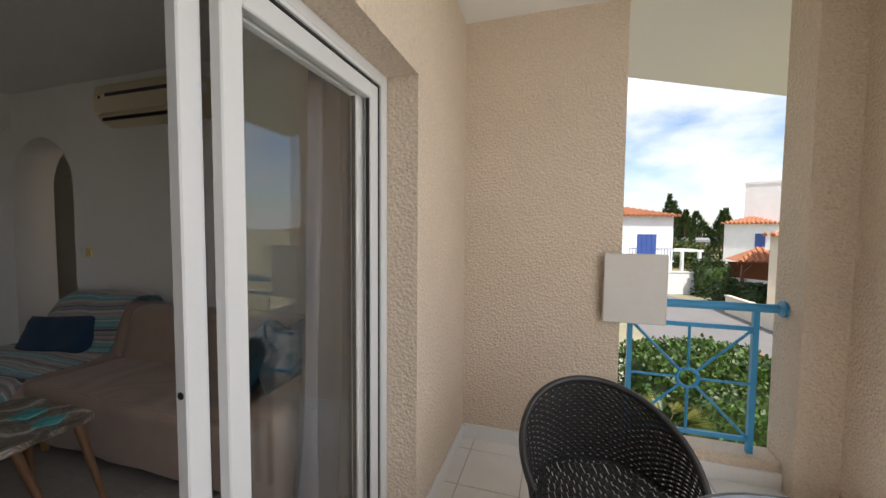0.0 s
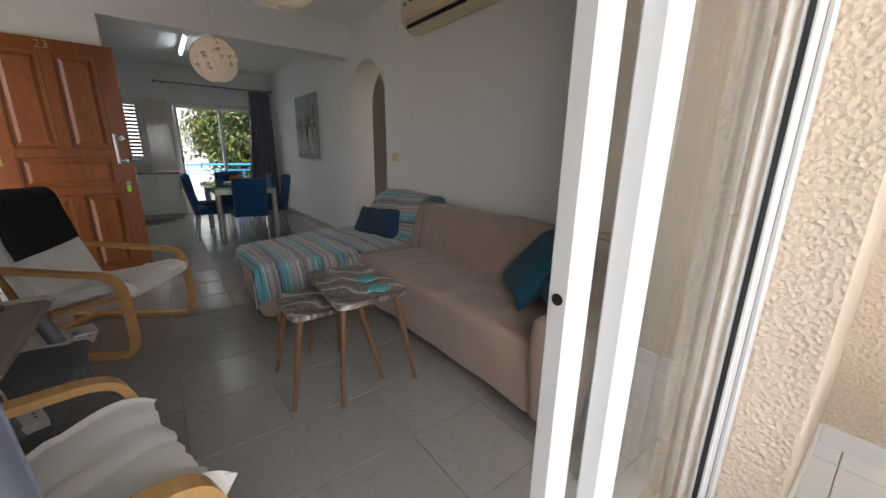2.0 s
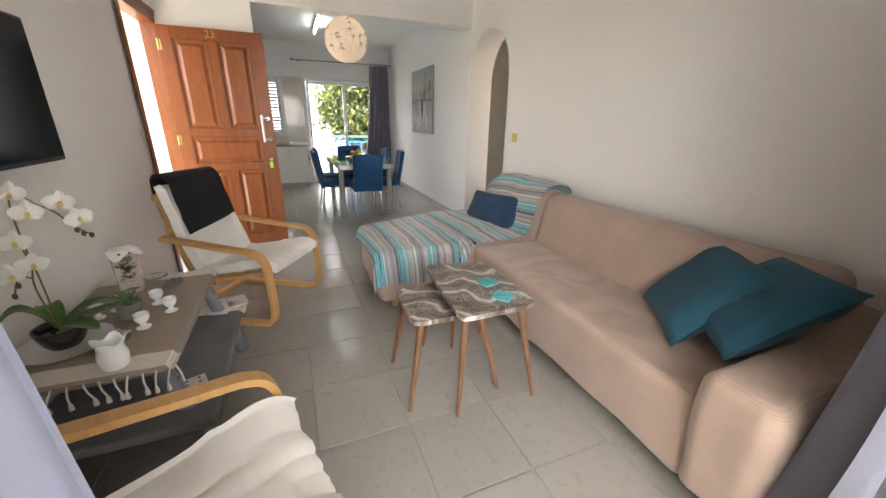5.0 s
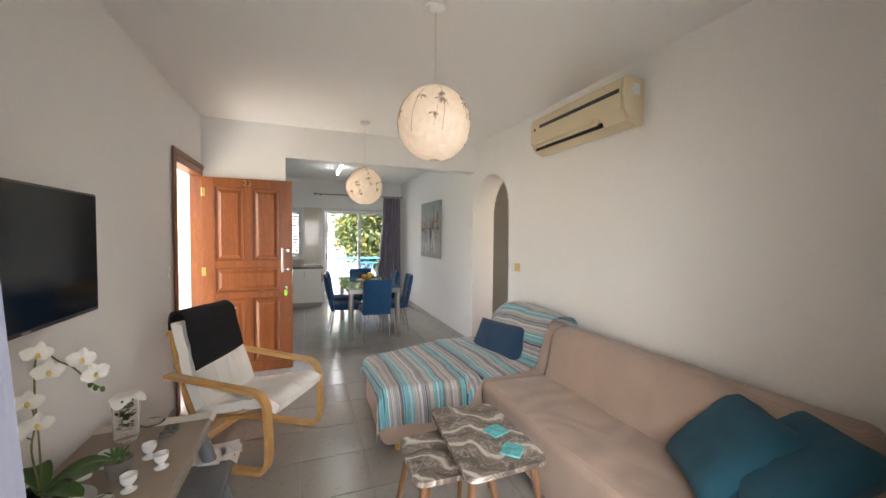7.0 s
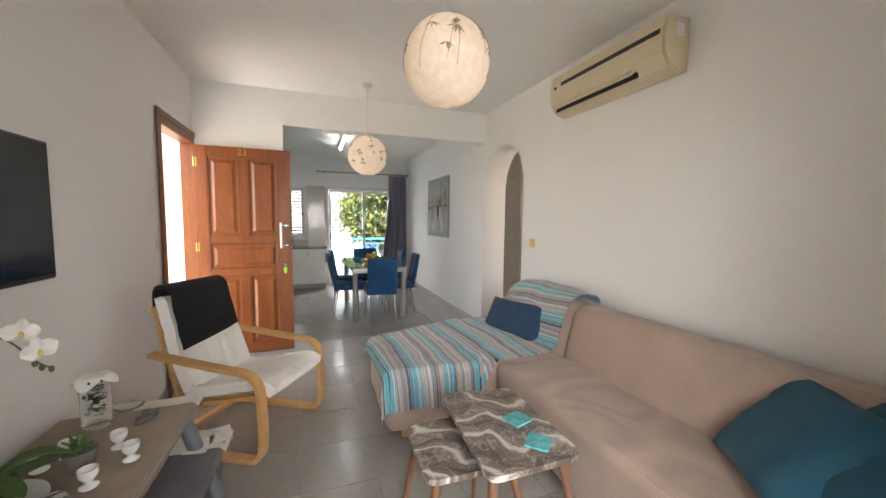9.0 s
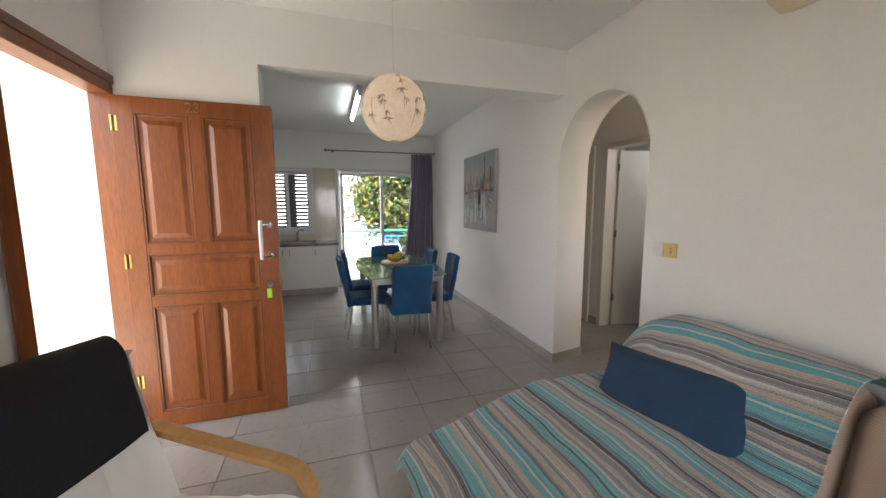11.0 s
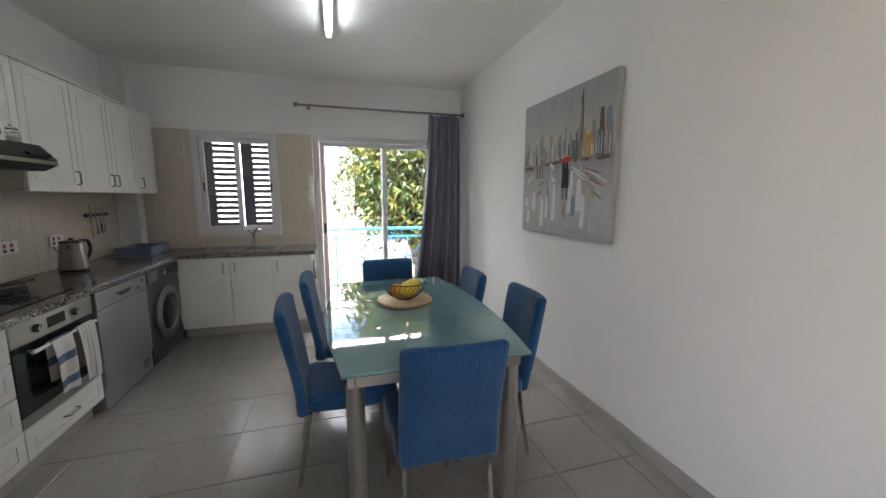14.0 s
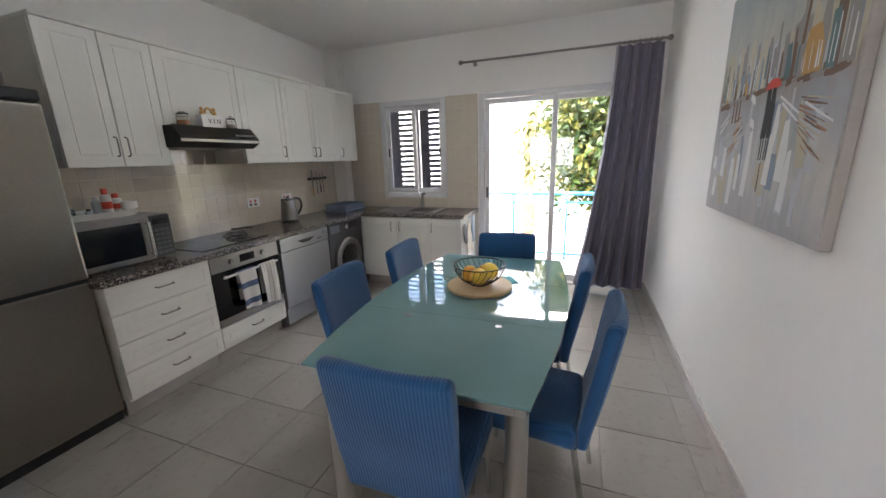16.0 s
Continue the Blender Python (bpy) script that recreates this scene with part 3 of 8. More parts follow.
def skirting(runs, label):
    for x0, x1, y0, y1 in runs:
        ob = part("baseboard", box(B(), x0, x1, y0, y1, 0, SK, 0.003, 1), BASE_TILE)
        setting(ob, label, "skirting")


skirting([(-9.0, AX0 - 0.012, 2.378, 2.39), (AX1 + 0.012, -0.76, 2.378, 2.39), (AX1 - 0.012, AX1, 2.378, 2.752), (-4.14, -0.76, -0.70, -0.688),
          (-5.0, -4.988, -0.68, 0.09), (-5.2, -5.0, 0.09, 0.102), (-6.88, -5.81, 3.508, 3.52), (-5.04, -2.72, 3.508, 3.52), (-9.0, -8.988, 2.21, 2.378)], "grey ceramic skirting tile along the wall")


setting(part("baseboard", prism(B(), [(AX0 - 0.012, 2.378), (AX0 + 0.010, 2.378), (AXB + 0.012, 2.752), (AXB, 2.752), (AX0, 2.39)], 0, SK), BASE_TILE), "grey ceramic skirting tile in the arch", "skirting")


# ---- doors and windows ----
def door_frame(bm, axis, a0, a1, t0, t1, top, w, d):
    """Jambs and head round an opening from a0 to a1."""
    if axis == "x":
        box(bm, a0, a0 + w, t0, t1, 0, top, 0.004, 1)
        box(bm, a1 - w, a1, t0, t1, 0, top, 0.004, 1)
        box(bm, a0 + w, a1 - w, t0, t1, top - w, top, 0.004, 1)
    else:
        box(bm, t0, t1, a0, a0 + w, 0, top, 0.004, 1)
        box(bm, t0, t1, a1 - w, a1, 0, top, 0.004, 1)
        box(bm, t0, t1, a0 + w, a1 - w, top - w, top, 0.004, 1)
    return bm


def entrance_door():
    fr = setting(part("door_1", door_frame(B(), "x", -5.04, -4.14, -0.80, -0.685, 2.14, 0.062, 0.1), DOOR_WOOD), "varnished reddish wooden entrance door frame", "door frame")
    part("architrave", door_frame(B(), "x", -5.10, -4.095, -0.688, -0.676, 2.185, 0.05, 0.01), DOOR_DARK, fr, "dark brown wooden trim")
    # leaf stands open at a right angle; local x runs from the hinge, local y is its thickness
    leaf = thing("front_door", "varnished reddish-brown panelled wooden door, standing open", "door", (-4.975, -0.69, 0.008), 90.6)
    w, h, t = 0.850, 2.06, 0.045
    px = [(0.110, 0.385), (0.455, 0.728)]
    rows = [(0.105, 0.80), (1.195, 1.965)]
    bm = B()
    cells = [(0.0, 0.110, 0, h), (0.728, w, 0, h), (0.110, 0.728, 0, 0.105), (0.110, 0.728, 1.965, h), (0.110, 0.728, 0.80, 0.865), (0.110, 0.728, 1.125, 1.195),
             (0.385, 0.455, 0.105, 0.80), (0.385, 0.455, 1.195, 1.965)]
    for x0, x1, z0, z1 in cells:
        box(bm, x0, x1, -t / 2, t / 2, z0, z1, 0.0015, 1)
    part("door_frame_boards", bm, DOOR_WOOD, leaf)
    for x0, x1, z0, z1 in [(*p, *r) for p in px for r in rows] + [(0.110, 0.728, 0.865, 1.125)]:
        bm = B()
        box(bm, x0, x1, -0.010, 0.010, z0, z1)
        for s in (-1, 1):
            lo = [bm.verts.new((x, s * 0.010, z)) for x, z in ((x0 + 0.035, z0 + 0.035), (x1 - 0.035, z0 + 0.035), (x1 - 0.035, z1 - 0.035), (x0 + 0.035, z1 - 0.035))]
            hi = [bm.verts.new((x, s * 0.021, z)) for x, z in ((x0 + 0.062, z0 + 0.062), (x1 - 0.062, z0 + 0.062), (x1 - 0.062, z1 - 0.062), (x0 + 0.062, z1 - 0.062))]
            for k in range(4):
                bm.faces.new((lo[k], lo[(k + 1) % 4], hi[(k + 1) % 4], hi[k]))
            bm.faces.new(hi)
        pn = part("panel", bm, DOOR_WOOD, leaf)
        bm = B()
        for s in (-1, 1):
            y0, y1 = (0.009, 0.021) if s > 0 else (-0.021, -0.009)
            for a in ((x0, x0 + 0.014, z0, z1), (x1 - 0.014, x1, z0, z1), (x0 + 0.014, x1 - 0.014, z0, z0 + 0.014), (x0 + 0.014, x1 - 0.014, z1 - 0.014, z1)):
                box(bm, a[0], a[1], y0, y1, a[2], a[3], 0.003, 1)
        part("moulding", bm, DOOR_DARK, pn, "dark moulding round the panel")
    # pull handle, latch, lock with tagged key, hinges, number; the face towards the living room is local -y
    bm = B()
    rod(bm, (0.752, -0.072, 1.075), (0.752, -0.072, 1.33), 0.012)
    part("pull_handle", bm, WHITE, leaf, "white and chrome pull handle", True)
    for z in (1.095, 1.30):
        bm = B()
        sweep(bm, smooth_path([(0.752, -0.072, z), (0.775, -0.072, z), (0.797, -0.060, z), (0.800, -0.022, z)], 4), 0.009, 10)
        rod(bm, (0.800, -0.030, z), (0.800, -0.022, z), 0.021)
        part("handle_mount", bm, CHROME, leaf, "", True)
    bm = B()
    rod(bm, (0.785, -0.022, 0.90), (0.785, -0.036, 0.90), 0.026, 0.02, 18)
    lk = part("lock", bm, CHROME, leaf, "round steel door lock", True)
    bm = B()
    box(bm, 0.783, 0.787, -0.062, -0.036, 0.888, 0.906)
    rod(bm, (0.785, -0.06, 0.895), (0.785, -0.066, 0.895), 0.012)
    part("key", bm, CHROME, lk)
    part("key_tag", box(B(), 0.768, 0.798, -0.066, -0.060, 0.815, 0.878, 0.006, 2), mat("lime_plastic", (0.35, 0.75, 0.05), 0.4), lk, "lime green plastic key tag")
    for z in (0.28, 1.05, 1.86):
        bm = B()
        rod(bm, (0.008, -0.030, z), (0.008, -0.030, z + 0.085), 0.009)
        box(bm, 0.0, 0.03, -0.026, -0.0225, z, z + 0.085)
        part("hinge", bm, BRASS, leaf)
    bm = B()
    box(bm, 0.849, 0.852, -0.011, 0.011, 0.80, 1.02)
    part("lock_plate", bm, CHROME, leaf)
    lettering("number", "23", 0.085, BRASS, leaf, pose(0.415, -0.0245, 2.012, 90, 0, 0), 0.003)


entrance_door()


def white_door():
    fr = setting(part("door_2", door_frame(B(), "x", -5.805, -5.045, 3.50, 3.65, 2.115, 0.062, 0.1), LACQUER), "white painted bathroom door frame", "door frame")
    leaf = thing("bathroom_door", "white panelled bathroom door, standing open into the room", "door", (-5.735, 3.655, 0.01), 80)
    part("leaf", box(B(), 0, 0.62, -0.02, 0.02, 0, 2.03, 0.003, 1), LACQUER, leaf)
    for z in (0.3, 1.05, 1.8):
        bm = B()
        rod(bm, (-0.006, -0.022, z), (-0.006, -0.022, z + 0.08), 0.009)
        part("hinge", bm, DARKSILVER, leaf)
    bm = B()
    rod(bm, (0.56, -0.022, 1.0), (0.56, -0.06, 1.0), 0.01)
    rod(bm, (0.565, -0.055, 1.0), (0.46, -0.055, 1.0), 0.009)
    part("handle", bm, CHROME, leaf, "", True)
    fr2 = setting(part("door_3", door_frame(B(), "x", -6.72, -5.95, 3.49, 3.519, 2.11, 0.06, 0.1), LACQUER), "white painted door frame in the hall", "door frame")
    part("leaf", box(B(), -6.66, -6.01, 3.500, 3.5185, 0.01, 2.05), LACQUER, fr2)


white_door()


def sliding_balcony_door():
    fr = setting(part("window_1", door_frame(B(), "y", -0.32, 1.66, -0.695, -0.595, 2.06, 0.042, 0.1), ALU), "white aluminium sliding balcony door, half open", "sliding door")
    part("track", box(B(), -0.695, -0.595, -0.278, 1.618, -0.012, 0.012), ALU, fr)
    for x0, x1 in ((-0.648, -0.640), (-0.606, -0.597)):
        part("track_rib", box(B(), x0, x1, -0.276, 1.616, 0.012, 0.022), ALU, fr)
        part("side_rib", box(B(), x0, x1, 1.606, 1.6178, 0.024, 2.016), ALU, fr)
        part("head_rib", box(B(), x0, x1, -0.276, 1.604, 2.005, 2.0178), ALU, fr)
    part("brush_seal", box(B(), -0.640, -0.607, 1.600, 1.6175, 0.024, 2.016), RUBBER, fr, "black brush seal in the frame channel")
    part("head_seal", box(B(), -0.640, -0.607, -0.276, 1.598, 1.998, 2.0175), RUBBER, fr, "black brush seal in the head channel")
    for x, y0, y1, s, e, nm in ((-0.670, 0.765, 1.600, 0.058, 0.105, "inner_panel"), (-0.622, 0.830, 1.590, 0.064, 0.060, "outer_panel")):
        bm = B()
        box(bm, x - 0.018, x + 0.018, y0, y0 + s, 0.026, 1.994, 0.004, 1)
        box(bm, x - 0.018, x + 0.018, y1 - e, y1, 0.026, 1.994, 0.004, 1)
        box(bm, x - 0.018, x + 0.018, y0 + s, y1 - e, 0.026, 0.10, 0.004, 1)
        box(bm, x - 0.018, x + 0.018, y0 + s, y1 - e, 1.93, 1.994, 0.004, 1)
        p = part(nm, bm, ALU, fr)
        for z0, z1, a, b in ((0.10, 1.93, y0 + s, y0 + s + 0.006), (0.10, 1.93, y1 - e - 0.006, y1 - e)):
            part("gasket", box(B(), x - 0.009, x + 0.009, a, b, z0, z1), RUBBER, p, "dark glazing gasket")
        g = part("pane", box(B(), x - 0.003, x + 0.003, y0 + s - 0.01, y1 - e + 0.01, 0.09, 1.94), GLASS, p, "clear window glass")
        g.visible_shadow = False
        if nm == "inner_panel":
            bm = B()
            rod(bm, (x, y0 - 0.0015, 1.02), (x, y0 + 0.004, 1.02), 0.009)
            part("catch_hole", bm, BLACK, p, "round black latch hole")
    return fr


sliding_balcony_door()


def kitchen_window():
    fr = setting(part("window_2", B(), ALU), "white aluminium kitchen window with dark louvred shutters", "window")
    bm = bmesh.new()
    y0, y1, z0, z1 = -0.57, 0.256, 0.95, 2.06
    for a in ((y0, y0 + 0.06, z0, z1), (y1 - 0.06, y1, z0, z1), (y0 + 0.06, y1 - 0.06, z0, z0 + 0.06), (y0 + 0.06, y1 - 0.06, z1 - 0.06, z1)):
        box(bm, -9.10, -8.975, *a, 0.004, 1)
    bmesh.ops.recalc_face_normals(bm, faces=bm.faces)
    bm.to_mesh(fr.data)
    bm.free()
    mid = (y0 + y1) / 2
    for a, b, x in ((y0 + 0.062, mid + 0.025, -9.02), (mid - 0.025, y1 - 0.062, -9.055)):
        s = part("sash", B(), ALU, fr)
        bm = bmesh.new()
        for c in ((a, a + 0.045, z0 + 0.06, z1 - 0.06), (b - 0.045, b, z0 + 0.06, z1 - 0.06), (a + 0.045, b - 0.045, z0 + 0.06, z0 + 0.11), (a + 0.045, b - 0.045, z1 - 0.11, z1 - 0.06)):
            box(bm, x - 0.015, x + 0.015, *c, 0.003, 1)
        bm.to_mesh(s.data)
        bm.free()
        g = part("pane", box(B(), x - 0.003, x + 0.003, a + 0.04, b - 0.04, z0 + 0.1, z1 - 0.1), GLASS, s, "clear window glass")
        g.visible_shadow = False
    for y in (y0 + 0.085, y1 - 0.085):
        part("latch", box(B(), -9.0, -8.988, y - 0.008, y + 0.008, 1.43, 1.53, 0.003, 1), BLACK, fr)
    frame_m = mat("dark_shutter", (0.035, 0.035, 0.05), 0.5)
    for a, b in ((y0 + 0.03, mid - 0.01), (mid + 0.01, y1 - 0.03)):
        sh = thing("window_shutter", "dark painted louvred shutter outside the kitchen window", "shutter", (-9.19, (a + b) / 2, z0), 0, "kitchen window shutters")
        w = (b - a) / 2
        bm = B()
        for c in ((-w, -w + 0.11, 0, 1.1), (w - 0.05, w, 0, 1.1), (-w + 0.11, w - 0.05, 0, 0.09), (-w + 0.11, w - 0.05, 1.02, 1.1)):
            box(bm, -0.018, 0.018, *c)
        part("shutter_frame", bm, frame_m, sh)
        for k in range(15):
            z = 0.115 + k * 0.062
            bm = B()
            box(bm, -0.006, 0.006, -w + 0.108, w - 0.048, -0.021, 0.021)
            bmesh.ops.rotate(bm, cent=(0, 0, 0), matrix=Matrix.Rotation(radians(-38), 3, "Y"), verts=bm.verts)
            bmesh.ops.translate(bm, vec=(0, 0, z), verts=bm.verts)
            part("slat", bm, frame_m, sh)


kitchen_window()


def patio_door():
    y0, y1, top = 0.64, 2.20, 2.06
    fr = setting(part("window_3", door_frame(B(), "y", y0, y1, -9.12, -8.985, top, 0.055, 0.1), ALU), "white aluminium sliding glass door to the kitchen balcony", "sliding door")
    part("threshold", box(B(), -9.12, -8.985, y0 + 0.055, y1 - 0.055, -0.012, 0.02), ALU, fr)
    for a, b, x in ((0.70, 1.46, -9.03), (1.40, 2.14, -9.075)):
        s = part("panel", B(), ALU, fr)
        bm = bmesh.new()
        for c in ((a, a + 0.05, 0.02, 2.0), (b - 0.05, b, 0.02, 2.0), (a + 0.05, b - 0.05, 0.02, 0.09), (a + 0.05, b - 0.05, 1.95, 2.0)):
            box(bm, x - 0.018, x + 0.018, *c, 0.003, 1)
        bm.to_mesh(s.data)
        bm.free()
        g = part("pane", box(B(), x - 0.003, x + 0.003, a + 0.04, b - 0.04, 0.08, 1.96), GLASS, s, "clear window glass")
        g.visible_shadow = False
    part("latch", box(B(), -9.012, -9.0, 0.715, 0.735, 0.95, 1.07, 0.003, 1), BLACK, fr)


patio_door()

# ---- living room ----
def soft_box(x0, x1, y0, y1, z0, z1, r, n=10, puff=0.02, seed=1):
    """An upholstered block: rounded, a little swollen and uneven."""
    bm = B()
    box(bm, x0, x1, y0, y1, z0, z1, r, 4)
    bmesh.ops.subdivide_edges(bm, edges=[e for e in bm.edges if e.calc_length() > 0.12], cuts=6, use_grid_fill=True)
    for v in bm.verts:
        k = noise.noise(v.co * 3.1 + Vector((seed, 0, 0))) * puff
        c = Vector(((x0 + x1) / 2, (y0 + y1) / 2, (z0 + z1) / 2))
        d = v.co - c
        v.co += Vector((d.x / (x1 - x0), d.y / (y1 - y0), d.z / (z1 - z0))) * k * 2
    return bm


def pillow(name, w, h, t, material, label, m, seed=0, group=""):
    """A stuffed square cushion with drawn-in corners; lies in its local x-y plane."""
    n = 18
    bm = B()
    rows = {}
    for s in (1, -1):
        for i in range(n + 1):
            for j in range(n + 1):
                u, v = 2 * i / n - 1, 2 * j / n - 1
                edge = i in (0, n) or j in (0, n)
                if edge and s < 0:
                    rows[s, i, j] = rows[1, i, j]
                    continue
                pull = 1 - 0.07 * (1 - abs(u) ** 2) * (abs(v) ** 3) - 0.0
                pull2 = 1 - 0.07 * (1 - abs(v) ** 2) * (abs(u) ** 3)
                th = (max(0, 1 - u ** 4) * max(0, 1 - v ** 4)) ** 0.55
                p = Vector((u * w / 2 * pull2, v * h / 2 * pull, s * t / 2 * th))
                p.z += (0.012 * noise.noise(Vector((u * 2.2 + seed, v * 2.2, s))) + 0.006 * noise.noise(Vector((u * 6 + v * 3, v * 5 + seed, s)))) * th
                rows[s, i, j] = bm.verts.new(p)
    for s in (1, -1):
        for i in range(n):
            for j in range(n):
                f = (rows[s, i, j], rows[s, i + 1, j], rows[s, i + 1, j + 1], rows[s, i, j + 1])
                bm.faces.new(f if s > 0 else f[::-1])
    ob = part(name, bm, material, None, "", True)
    ob.matrix_world = m
    return tagged(ob, label, "cushion", group)


def chaise_side(y):
    """Where the blanket ends on the chaise's outer side."""
    return -3.78 - 0.31 * max(0.0, min(1.0, (y - 0.77) / 0.75)) + 0.10 * max(0.0, min(1.0, (y - 1.85) / 0.15))


def end_slope(x, z):
    """How far the end of the chaise's back sags below its top."""
    return 0.24 * max(0.0, min(1.0, (-3.68 - x) / 0.31)) ** 2 * max(0.0, min(1.0, (z - 0.47) / 0.33))


def sofa():
    s = thing("corner_sofa", "corner sofa in a beige ribbed stretch cover with chaise", "sofa", (-2.4, 1.9, 0))
    L = lambda x0, x1, y0, y1: (x0 + 2.4, x1 + 2.4, y0 - 1.9, y1 - 1.9)
    part("base", soft_box(*L(-2.98, -1.25, 1.50, 2.25), 0.07, 0.43, 0.045, seed=2, puff=0.018), SOFA, s, "", True)
    bm = soft_box(*L(-4.06, -2.98, 0.775, 2.25), 0.07, 0.43, 0.06, seed=5, puff=0.018)
    for v in bm.verts:
        x, y = v.co.x - 2.4, v.co.y + 1.9
        v.co.x += (chaise_side(y) + 4.09) * max(0.0, min(1.0, (-3.2 - x) / 0.8))
    part("chaise", bm, SOFA, s, "", True)
    # sloping backrest
    def back(x0, x1, seed, name):
        bm = soft_box(*L(x0, x1, 2.10, 2.33), 0.30, 0.80, 0.075, seed=seed, puff=0.02)
        for v in bm.verts:
            v.co.y += (v.co.z - 0.80) * 0.22
            v.co.z -= end_slope(v.co.x - 2.4, v.co.z)
        part(name, bm, SOFA, s, "", True)
    back(-2.98, -1.25, 7, "backrest")
    back(-3.97, -2.98, 8, "backrest")
    bm = soft_box(*L(-1.265, -1.03, 1.47, 2.33), 0.07, 0.575, 0.05, seed=9, puff=0.02)
    for v in bm.verts:
        if v.co.z > 0.4:
            v.co.z += max(0, v.co.y - 0.1) * 0.30
    part("armrest", bm, SOFA, s, "", True)
    for x, y in ((-1.13, 1.545), (-1.13, 2.25), (-2.9, 1.56), (-3.70, 0.9), (-3.06, 0.9), (-3.95, 2.25)):
        bm = B()
        rod(bm, (x + 2.4, y - 1.9, 0.0), (x + 2.4, y - 1.9, 0.09), 0.022, 0.03, 4)
        part("leg", bm, BIRCH, s, "light wooden block foot")
    return s


sofa()


def blanket():
    """Lies over the chaise, climbs its back and hangs down over the side towards the balcony."""
    prof = [(0.735, 0.37), (0.742, 0.42), (0.775, 0.456), (0.86, 0.463), (1.0, 0.460), (1.25, 0.454), (1.6, 0.452), (1.90, 0.457), (1.985, 0.51), (2.015, 0.62), (2.06, 0.75), (2.12, 0.828), (2.22, 0.85), (2.32, 0.835), (2.365, 0.78)]
    P = smooth_path([(0, y, z) for y, z in prof], 5)
    m, nu = len(P) - 1, 72
    arc = [0.0]
    for p, q in zip(P, P[1:]):
        arc.append(arc[-1] + (q - p).length)

    def f(u, v):
        p = P[min(m, int(round(v * m)))]
        x0 = chaise_side(p.y)
        wide = -2.97 - x0
        hang = 0.235 * max(0.0, min(1.0, (1.49 - p.y) / 0.10)) + 0.015 * noise.noise(Vector((p.y * 4, 0, 4)))
        s = u * (wide + max(0.0, hang))
        z, y = p.z + 0.006, p.y
        x = x0 + min(s, wide)
        z -= end_slope(x, z)
        # folds and humps of loose cloth
        loose = max(0.0, math.sin(min(1.0, s / wide) * math.pi)) ** 0.5
        z += loose * (0.022 * max(0.0, noise.noise(Vector((x * 2.4, y * 3.2, 1)))) + 0.012 * noise.noise(Vector((x * 6, y * 8, 3))))
        y += 0.030 * math.sin(x * 3.2 + 0.6) * (1.0 if 0.8 < y < 1.9 else 0.3) - 0.012 * noise.noise(Vector((x * 7, y * 2, 8)))
        if s > wide - 0.04:
            d = s - wide + 0.04
            x = x0 + wide - 0.04 + min(0.045, d * 0.8) + 0.010 * math.sin(y * 31) * min(1.0, d * 5)
            z -= max(0.0, d - 0.015) * (0.98 if hang > 0.02 else 0.0)
        if s < 0.10:
            z -= (0.10 - s) * 1.1 * (1.0 if p.y < 1.95 else 0.3)
            y += 0.012 * math.sin(y * 23) * (0.10 - s) / 0.10
        return (x, y, z)
    bm = sheet(B(), nu, m, f, 0.006)
    bm.verts.index_update()
    uv = bm.loops.layers.uv.new("cloth")
    for face in bm.faces:
        for lp in face.loops:
            i, j = divmod(lp.vert.index % ((nu + 1) * (m + 1)), m + 1)
            lp[uv].uv = (i / nu, arc[j] - 0.10 * i / nu)
    ob = part("striped_blanket", bm, BLANKET, None, "", True)
    return tagged(ob, "turquoise, grey and black striped woven blanket over the chaise", "blanket")


blanket()


def lying(centre, along, up):
    """A pose whose local x runs along and whose local y rises, for a cushion."""
    x = Vector(along).normalized()
    z = x.cross(Vector(up)).normalized()
    y = z.cross(x)
    return Matrix.Translation(centre) @ Matrix((x, y, z)).transposed().to_4x4()


pillow("cushion", 0.70, 0.33, 0.13, NAVY, "small navy velour cushion on the striped blanket", lying((-3.54, 1.96, 0.55), (0.74, 0.13, 0.05), (0.02, 0.12, 0.21)), 3)
pillow("cushion", 0.47, 0.47, 0.15, TEAL, "teal square cushion leaning on the sofa back", lying((-1.615, 1.965, 0.615), (0.37, -0.27, 0.0), (0.22, 0.22, 0.345)), 1, "teal cushions")
pillow("cushion", 0.47, 0.47, 0.15, TEAL, "teal square cushion lying against the armrest", lying((-1.40, 1.97, 0.655), (0.43, -0.32, 0.03), (0.19, 0.225, 0.256)), 7, "teal cushions")


def side_table(name, corners, top, legs, label):
    """Marbled top with rounded corners on four splayed walnut legs."""
    cx, cy = sum(p[0] for p in corners) / 4, sum(p[1] for p in corners) / 4
    t = thing(name, label, "side table", (cx, cy, 0), 0, "nest of marbled tables")
    loc = [(x - cx, y - cy) for x, y in corners]
    bm = B()
    prism(bm, round_outline(loc, 0.055), top - 0.022, top)
    tp = part("tabletop", bm, MARBLE, t, "brown and white veined marble-look top")
    bm = B()
    prism(bm, round_outline([(x * 0.985, y * 0.985) for x, y in loc], 0.055), top - 0.026, top - 0.0225)
    part("edge", bm, WALNUT, tp, "wooden underside")
    for (x, y), (fx, fy) in zip(loc, legs):
        bm = B()
        rod(bm, (fx - cx, fy - cy, 0), (x * 0.74, y * 0.74, top - 0.026), 0.0105, 0.019, 14)
        part("leg", bm, WALNUT, t, "", True)
    return t


